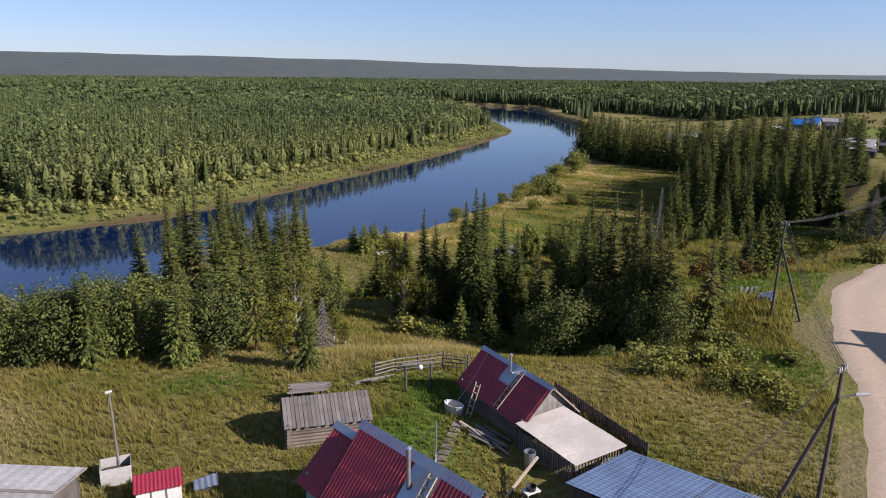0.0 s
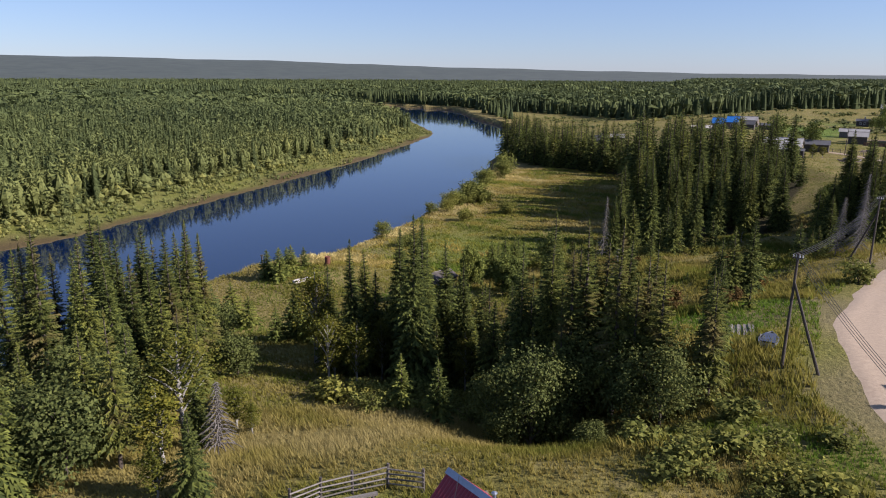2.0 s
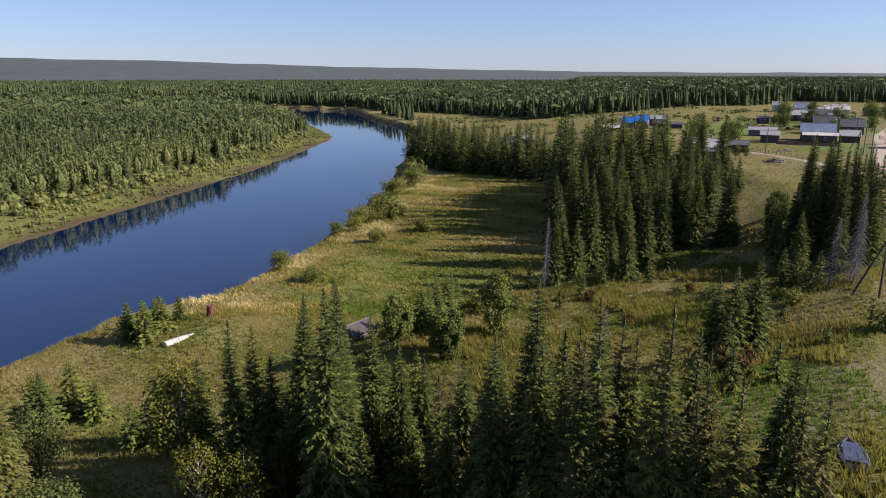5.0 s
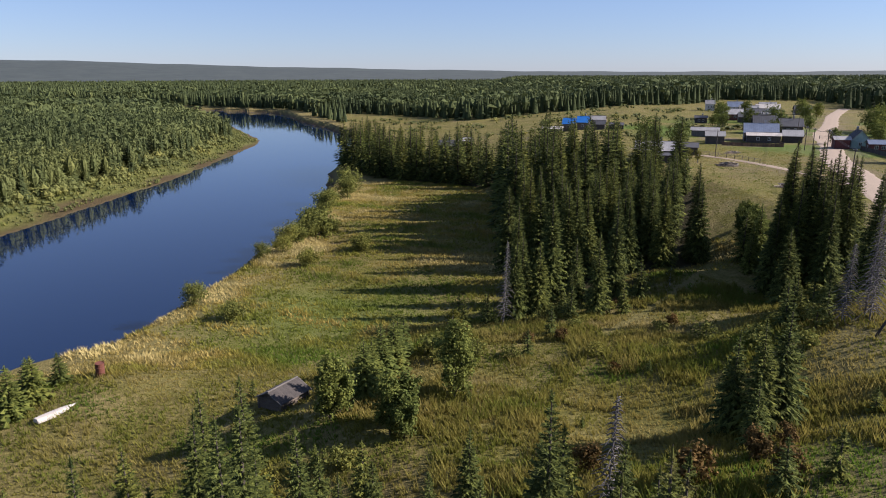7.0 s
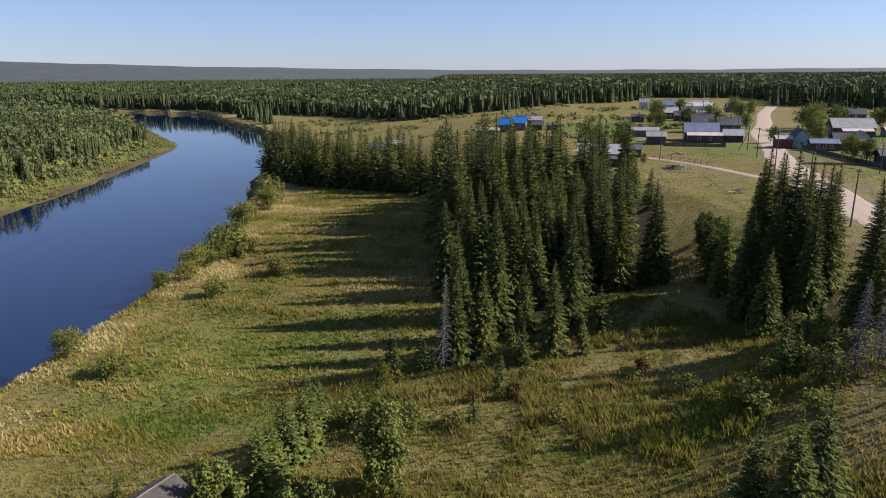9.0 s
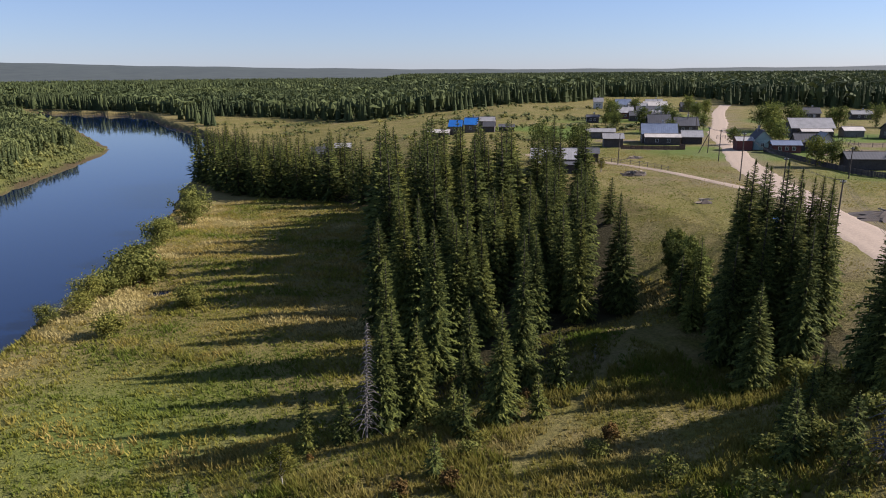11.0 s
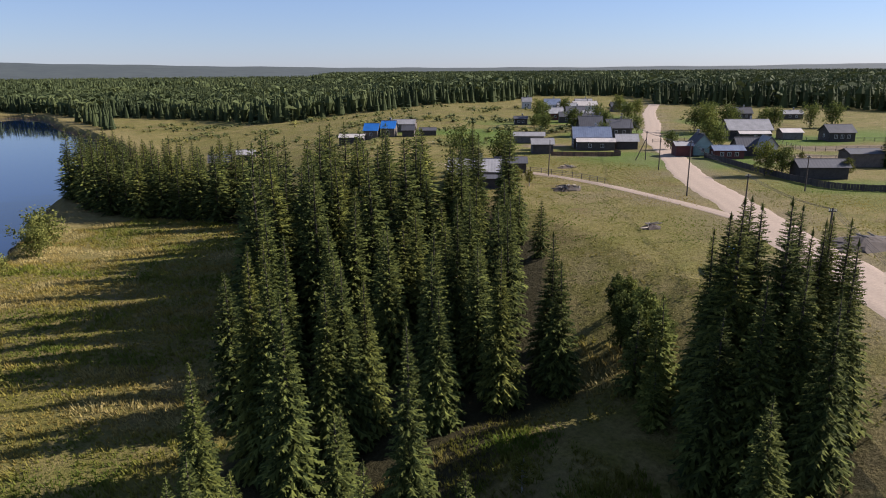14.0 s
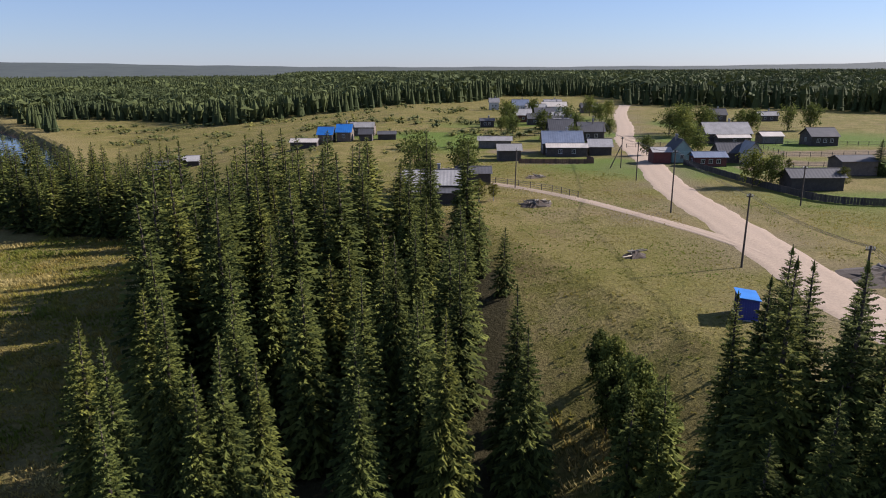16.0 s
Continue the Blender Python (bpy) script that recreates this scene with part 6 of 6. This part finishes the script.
def poles():
    near = power_pole(19.0, 30.4, 23.3, (0.3, 0.2), (17.0, 30.6), True, True, 30)
    p1 = power_pole(29.8, 58.8, 24.4, (0.2, 0.1), (31.6, 57.0), True, False, -45)
    p2 = power_pole(59.3, 87.6, 23.1, (0, 0), (58.0, 89.8), True, False, -45)
    p3 = power_pole(105.0, 125.4, 23.3, (0.2, 0), None, True, False, -45)
    pa = power_pole(119.3, 143.0, 23.3, (0.2, 0), None, True, False, -40)
    pb = power_pole(139.1, 165.7, 24.6, (0, 0), None, True, False, -40)
    pe = power_pole(160.9, 188.6, 22.6, (0, 0), None, True, False, -40)
    pd = power_pole(172.6, 201.6, 21.9, (0, 0), (170.5, 203.0), True, False, -40)
    pc = power_pole(136.4, 197.3, 22.4, (0.2, 0), None, True, False, 20)
    pf = power_pole(159.7, 155.9, 21.4, (0, 0), None, True, False, -70)
    pg = power_pole(196, 226, 22.5, (0, 0), None, True, False, -40)
    ph = power_pole(215, 246, 22.5, (0, 0), None, True, False, -40)
    wires(near, p1)
    wires(p1, p2, 0.9)
    wires(p2, p3, 1.2)
    wires(p3, pa)
    wires(pa, pb)
    wires(pb, pe)
    wires(pe, pd, 0.3)
    wires(pd, pg)
    wires(pg, ph)
    wires([near[0], near[1]], [(9.5, 24.5, 19.4), (9.8, 24.6, 19.4)], 0.5)
    wires([(-1.0, 25.6, height(0, 26) + 6.0)], [(3.2, 41.5, 19.4)], 0.6)


def bus_stop():
    e = tagged(new("bus_shelter"), "bright blue metal bus shelter beside the road", "shelter")
    e.matrix_basis = pose(105.0, 134.5, height(105.0, 134.5), 0, 0, 38) @ Matrix.Diagonal((0.74, 0.8, 0.84, 1))
    slab("roof", e, BRIGHT_BLUE, [(-2.1, -1.15, 2.35), (2.1, -1.15, 2.35), (2.1, 1.2, 2.6), (-2.1, 1.2, 2.6)], 0.06, "bright blue sheet roof")
    for x in (-1.8, 1.8):
        for i in range(8):
            piece("wall_sheet", e, DEEP_BLUE, (0.04, 0.245, 2.28), pose(x + 0.015 * (i % 2), -0.86 + 0.25 * i, 1.2), 0.006)
    for i in range(14):
        piece("wall_sheet", e, DEEP_BLUE, (0.25, 0.04, 2.22), pose(-1.65 + 0.254 * i, -1.0 + 0.015 * (i % 2), 1.17), 0.006)
    for x in (-1.8, -0.6, 0.6, 1.8):
        piece("post", e, DEEP_BLUE, (0.08, 0.08, 2.5), pose(x, 0.98, 1.25))
    piece("bench", e, PLANK, (3.2, 0.4, 0.06), pose(0, -0.7, 0.45))
    piece("base_slab", e, SLATE, (4.0, 2.3, 0.16), pose(0, 0, 0.04), 0.02)


def fence(name, line, label, kind="rails", high=1.1, mat=None, step=2.2):
    """A village fence along a line: posts with rails, or closed boards."""
    e = tagged(new(name), label, "fence", "village fences")
    mat = mat or PLANK_DARK
    c = resampled(line, step)
    z = heights(c)
    for (x, y), h in zip(c, z):
        rod("post", e, PLANK_DARK, (x, y, h - 0.3), (x, y, h + high + 0.1), 0.07, sides=5)
    for i in range(len(c) - 1):
        a, b = Vector((*c[i], z[i])), Vector((*c[i + 1], z[i + 1]))
        if kind == "rails":
            for k in (0.35, 0.7, 1.0):
                rod("rail", e, mat, a + Vector((0, 0, high * k)), b + Vector((0, 0, high * k)), 0.04, sides=4)
        else:
            m, l = (a + b) / 2, (b - a).length
            turn = math.degrees(math.atan2(b.y - a.y, b.x - a.x))
            n = max(2, int(l / 0.45))
            for q in range(n):
                p = a.lerp(b, (q + 0.5) / n)
                piece("board", e, mat, (round(l / n - 0.03, 2), 0.03, round(high - 0.05 * (q % 3), 2)), pose(p.x, p.y, p.z + high / 2, 0, 0, turn))


def heap(name, x, y, r, h, mat, label, bits, seed):
    """A low heap with logs or stones lying on it."""
    rnd = random.Random(seed)
    e = tagged(new(name), label, "heap")
    e.matrix_basis = pose(x, y, height(x, y) - 0.05)
    n, rows = 20, 5
    vs = [(r * (1 - j / rows) * (1 + 0.2 * math.sin(k * 2.1 + j)) * math.cos(6.2832 * k / n), r * 0.7 * (1 - j / rows) * (1 + 0.2 * math.sin(k * 1.3)) * math.sin(6.2832 * k / n), h * (j / rows) ** 0.8 * (0.8 + 0.3 * rnd.random())) for j in range(rows) for k in range(n)] + [(0, 0, h)]
    fs = [(j * n + k, j * n + (k + 1) % n, (j + 1) * n + (k + 1) % n, (j + 1) * n + k) for j in range(rows - 1) for k in range(n)] + [((rows - 1) * n + k, (rows - 1) * n + (k + 1) % n, rows * n) for k in range(n)]
    me = bpy.data.meshes.new("mound")
    me.from_pydata(vs, [], fs)
    part("mound", me, mat, e)
    for i in range(bits):
        a, q = rnd.uniform(0, 6.28), r * rnd.uniform(0.1, 0.9)
        z = h * (1 - q / r) + 0.05
        b = a + rnd.uniform(-1, 1)
        l = rnd.uniform(0.5, 1.3)
        rod("log", e, PLANK if i % 3 else PALE_WOOD, (q * math.cos(a) - l * math.cos(b), 0.7 * q * math.sin(a) - l * math.sin(b), z), (q * math.cos(a) + l * math.cos(b), 0.7 * q * math.sin(a) + l * math.sin(b), z + 0.15), rnd.uniform(0.07, 0.13), sides=6)


def village():
    c = cottage
    # by the wood
    c("house", 118.4, 199.0, -40, 9.5, 7.0, 2.9, 1.9, PLANK_DARK, SLATE, "grey log house with a pale sheet roof and white gable", gable=WHITE_PAINT, windows=(2, 2))
    c("barn", 118.2, 193.0, -40, 4.6, 3.0, 1.9, 0.5, PLANK_DARK, DARK_ROOF, "dark plank shed standing before a grey house", "shed", 0.2, (0, 0), False)
    c("porch_hut", 115.2, 196.8, -40, 4.2, 2.6, 1.9, 0.8, PLANK, SLATE, "small hut with a pale sheet roof", "shed", 0.3, (1, 0), False)
    c("barn", 134.0, 206.5, -38, 6.5, 4.0, 2.2, 1.0, PLANK_DARK, DARK_ROOF, "low dark barn behind the grey house", "shed", 0.3, (0, 0), False)
    # blue roofs on the far field
    c("house", 151.0, 296.5, -40, 4.4, 6.0, 3.0, 2.0, LOGWOOD, BRIGHT_BLUE, "house wing with a bright blue metal roof", windows=(1, 1), chimney=False)
    c("house", 156.4, 294.5, -40, 4.4, 6.4, 3.0, 2.1, LOGWOOD, BRIGHT_BLUE, "house with a bright blue metal roof", windows=(1, 1))
    c("barn", 143.5, 296.5, -40, 8.0, 4.0, 2.0, 0.9, PLANK_DARK, PALE_SHEET, "long low shed with a whitish roof", "shed", 0.3, (0, 0), False)
    c("barn", 161.5, 290.5, -38, 4.0, 4.0, 2.2, 1.4, PLANK_DARK, DARK_ROOF, "dark barn beside blue-roofed houses", "shed", 0.3, (0, 0), False)
    c("unfinished_house", 170.0, 306.5, -38, 8.0, 6.0, 2.8, 1.5, LOGWOOD, SLATE, "unfinished log house on the field", "house", 0.1, (1, 0), False, True)
    c("barn", 168.6, 289.6, -35, 5.6, 3.6, 1.7, 0.8, PLANK_DARK, DARK_ROOF, "low dark shed on the field", "shed", 0.2, (0, 0), False)
    c("house", 106.6, 318.0, -20, 7.0, 5.6, 2.6, 2.0, LOGWOOD, DARK_ROOF, "lone log house with a reddish wall by the river", windows=(1, 1), gable=RED_BOARD)
    c("barn", 118.0, 326.0, -25, 6.0, 4.4, 2.0, 1.4, PLANK_DARK, SLATE, "grey shed near the lone house", "shed", 0.3, (0, 0), False)
    # the big farm by the road
    c("farmstead", 183.6, 229.6, -41, 10.0, 8.0, 3.0, 2.6, LOGWOOD, ZINC, "large farmstead with a bright zinc roof", windows=(3, 2))
    c("farmstead_wing", 180.0, 224.6, -41, 10.0, 4.0, 2.3, 0.8, PLANK_DARK, PALE_SHEET, "low wing with a whitish roof along the farmstead", "house", 0.3, (2, 1), False)
    c("barn", 188.8, 221.4, -41, 5.6, 5.2, 2.3, 1.6, PLANK_DARK, SLATE, "barn with a pale hipped roof beside the farmstead", "shed", 0.4, (0, 0), False)
    c("house", 207.0, 252.0, -38, 7.0, 8.0, 3.2, 3.2, PLANK_DARK, DARK_ROOF, "dark log house with a steep roof", windows=(2, 2))
    c("house", 215.0, 247.0, -38, 7.5, 7.0, 3.0, 2.4, PLANK_DARK, DARK_ROOF, "dark log house behind the farmstead", windows=(2, 1))
    c("barn", 163.4, 228.0, -38, 5.4, 5.0, 2.6, 1.2, PLANK_DARK, SLATE, "stacked grey sheds beside a ploughed plot", "shed", 0.4, (0, 0), False)
    c("barn", 178.6, 250.0, -42, 9.0, 4.4, 2.2, 0.9, PLANK, SLATE, "long grey barn behind the sheds", "shed", 0.4, (0, 0), False)
    c("barn", 168.5, 233.5, -38, 4.0, 3.6, 2.0, 0.8, PLANK_DARK, DARK_ROOF, "small dark barn among the sheds", "shed", 0.3, (0, 0), False)
    # the far cluster
    for x, y, l, w, h, r, wall, roof in [(251, 316, 10, 7, 3, 2.2, RED_BOARD, SLATE), (224, 305, 5, 4, 2.4, 0.8, PLANK_DARK, DARK_ROOF), (300, 366, 8, 7, 3.4, 2.6, WHITE_PAINT, ZINC), (300, 386, 5, 5, 4.2, 2.0, WHITE_PAINT, SLATE), (246, 300, 8, 5, 2.6, 1.6, PLANK_DARK, DARK_ROOF), (262, 303, 7, 5, 2.6, 1.6, PLANK_DARK, SLATE), (270, 320, 8, 6, 2.8, 2.0, LOGWOOD, DARK_ROOF), (285, 340, 9, 6, 3.0, 2.2, WHITE_PAINT, SLATE), (310, 352, 12, 7, 3.0, 2.0, WHITE_PAINT, PALE_SHEET), (236, 283, 8, 6, 2.8, 1.8, PLANK_DARK, DARK_ROOF), (228, 268, 9, 6, 2.8, 2.2, PLANK_DARK, SLATE), (330, 372, 9, 6, 3.0, 2.0, RED_BOARD, SLATE), (318, 336, 8, 6, 2.8, 2.0, LOGWOOD, DARK_ROOF)]:
        c("house", x, y, -38, l, w, h, r, wall, roof, "far village house with " + ("white" if wall == WHITE_PAINT else "dark") + " walls and sheet roof", windows=(2, 1))
    # right of the road
    c("shed", 186.5, 201.5, -38, 4.0, 4.4, 2.8, 0.8, RED_BOARD, SLATE, "dark red board shed by the road", "shed", 0.4, (0, 0), False)
    c("house", 191.5, 200.0, 52, 6.0, 4.8, 2.8, 2.6, TEAL_PAINT, DARK_ROOF, "pale green gabled house with dark roof", windows=(1, 1), trim=WHITE_PAINT)
    c("house", 190.8, 191.8, -38, 7.0, 4.0, 2.2, 0.9, RED_BOARD, ZINC, "low red and blue house with bright metal roof", windows=(3, 1), chimney=False, gable=BRIGHT_BLUE)
    c("barn", 200.6, 192.6, -38, 6.0, 5.0, 2.4, 2.0, PLANK_DARK, DARK_ROOF, "dark green-roofed barn among gardens", "shed", 0.3, (0, 0), False)
    c("house", 201.6, 188.0, 52, 5.0, 3.8, 2.8, 2.2, WHITE_PAINT, SLATE, "small white gabled house among trees", windows=(1, 1), chimney=False)
    c("barn", 177.2, 162.5, -38, 9.4, 4.6, 2.5, 1.2, PLANK_DARK, DARK_ROOF, "long dark plank barn with a shallow roof", "barn", 0.4, (0, 0), False)
    c("barn", 201.5, 165.6, -38, 7.2, 5.5, 3.0, 0.9, LOGWOOD, DARK_ROOF, "grey log barn with diagonal bracing", "barn", 0.3, (0, 0), False)
    c("house", 240.0, 217.4, -38, 13.0, 9.0, 3.0, 2.8, PLANK_DARK, SLATE, "broad dark house with a wide grey roof", windows=(3, 2), roof2=DARK_ROOF)
    c("house_wing", 235.0, 211.6, -38, 9.0, 3.6, 2.2, 0.7, PLANK_DARK, PALE_SHEET, "low whitish-roofed wing of the broad house", "shed", 0.3, (1, 0), False)
    c("house", 253.5, 196.0, -38, 7.4, 7.0, 2.8, 2.0, PLANK_DARK, DARK_ROOF, "dark house with a shallow grey roof", windows=(3, 1), chimney=False)
    c("barn", 248.0, 207.5, -38, 6.0, 5.0, 2.2, 1.0, PLANK, PALE_SHEET, "long barn with a pale sheet roof", "shed", 0.3, (0, 0), False)
    c("house", 314.0, 265.0, -38, 7.0, 6.0, 2.8, 2.2, PLANK_DARK, DARK_ROOF, "far dark house at the wood's edge", windows=(2, 1))
    c("house", 330.0, 252.0, -38, 8.0, 5.0, 2.4, 1.4, PLANK_DARK, SLATE, "far grey-roofed house in the fields", windows=(2, 1))
    c("house", 290.0, 176.0, -38, 9.0, 6.0, 2.8, 2.0, PLANK_DARK, SLATE, "dark house at the far end of the fields", windows=(2, 1))
    # trees among the houses
    for x, y, h in [(122.5, 208.5, 10.5), (134.0, 209.5, 8.5), (216, 268, 8), (226, 262, 7), (236, 276, 9), (272, 226.4, 8), (292, 224, 9), (298, 219, 9), (249.8, 237, 11), (243, 233, 9), (256, 243, 10), (206, 204, 6.5), (214, 212, 7.5), (171.5, 170.5, 6.8), (173.6, 168, 6.0), (232, 300, 9), (240, 311, 9), (275, 332, 8), (214, 286, 5), (220, 290, 5), (300, 320, 9), (265, 285, 8), (200, 240, 6), (252, 232, 10), (246, 240, 9), (262, 236, 8), (228, 250, 6), (196, 212, 5), (283, 236, 7), (288, 300, 8), (210, 276, 6)]:
        SHADE_TREES.at(x, y, h)
    for x, y, h in [(122.2, 191.0, 4.2), (124.5, 190.0, 3.6), (112.5, 193.0, 3.5), (180.5, 158.5, 4.6), (196, 176, 3)]:
        BIRCHES.at(x, y, h, 1.6, "bushy young birch in a village garden")
    for x, y, h in [(204.0, 161.5, 7.5), (208, 158, 8.5), (212, 160, 7)]:
        FIRS.at(x, y, h, 1.5, "broad dark spruce beside a log barn")
    # fences, plots, heaps
    fence("board_fence", [(188, 196), (184, 189), (176, 176), (170, 165), (166, 155), (170, 147), (182, 135), (205, 112)], "long dark board fence round the gardens", "boards", 1.25, PLANK_DARK, 2.4)
    fence("rail_fence", [(137.6, 183), (138.6, 190), (138, 198), (136, 206), (131, 214)], "grey rail fence along the sandy track", "rails", 1.1, PLANK)
    fence("board_fence", [(161, 222), (167, 216), (174, 210.5), (178, 216)], "low brown board fence round a ploughed plot", "boards", 1.1, BROWN_PAINT, 2.4)
    fence("rail_fence", [(196, 184), (208, 174), (225, 162), (250, 142)], "rail fence across the back gardens", "rails", 1.1, PLANK, 3)
    fence("rail_fence", [(206, 196), (222, 186), (242, 172), (268, 150)], "rail fence between garden plots", "rails", 1.1, PLANK, 3)
    fence("rail_fence", [(222, 190), (232, 202)], "rail fence beside a lane", "rails", 1.1, PLANK, 3)
    fence("rail_fence", [(206, 226), (228, 216), (262, 186), (290, 160)], "far rail fence across the fields", "rails", 1.1, PLANK, 3)
    heap("log_heap", 127.5, 183.0, 3.2, 0.9, SOIL, "dark heap of split logs and roots", 26, 3)
    heap("rubble_heap", 114.0, 153.3, 1.7, 0.7, SOIL, "heap of earth and pale sticks in the field", 5, 4)
    heap("log_heap", 148, 204, 2.2, 0.6, SOIL, "small heap of brushwood on the green", 10, 5)
    heap("log_heap", 140, 222, 2.4, 0.7, SOIL, "low brushwood heap on the green", 10, 6)
    heap("sand_bank", 128, 131.5, 6.0, 1.0, SOIL, "low bank of dug earth by the road", 4, 7)


riverside()
poles()
bus_stop()
village()
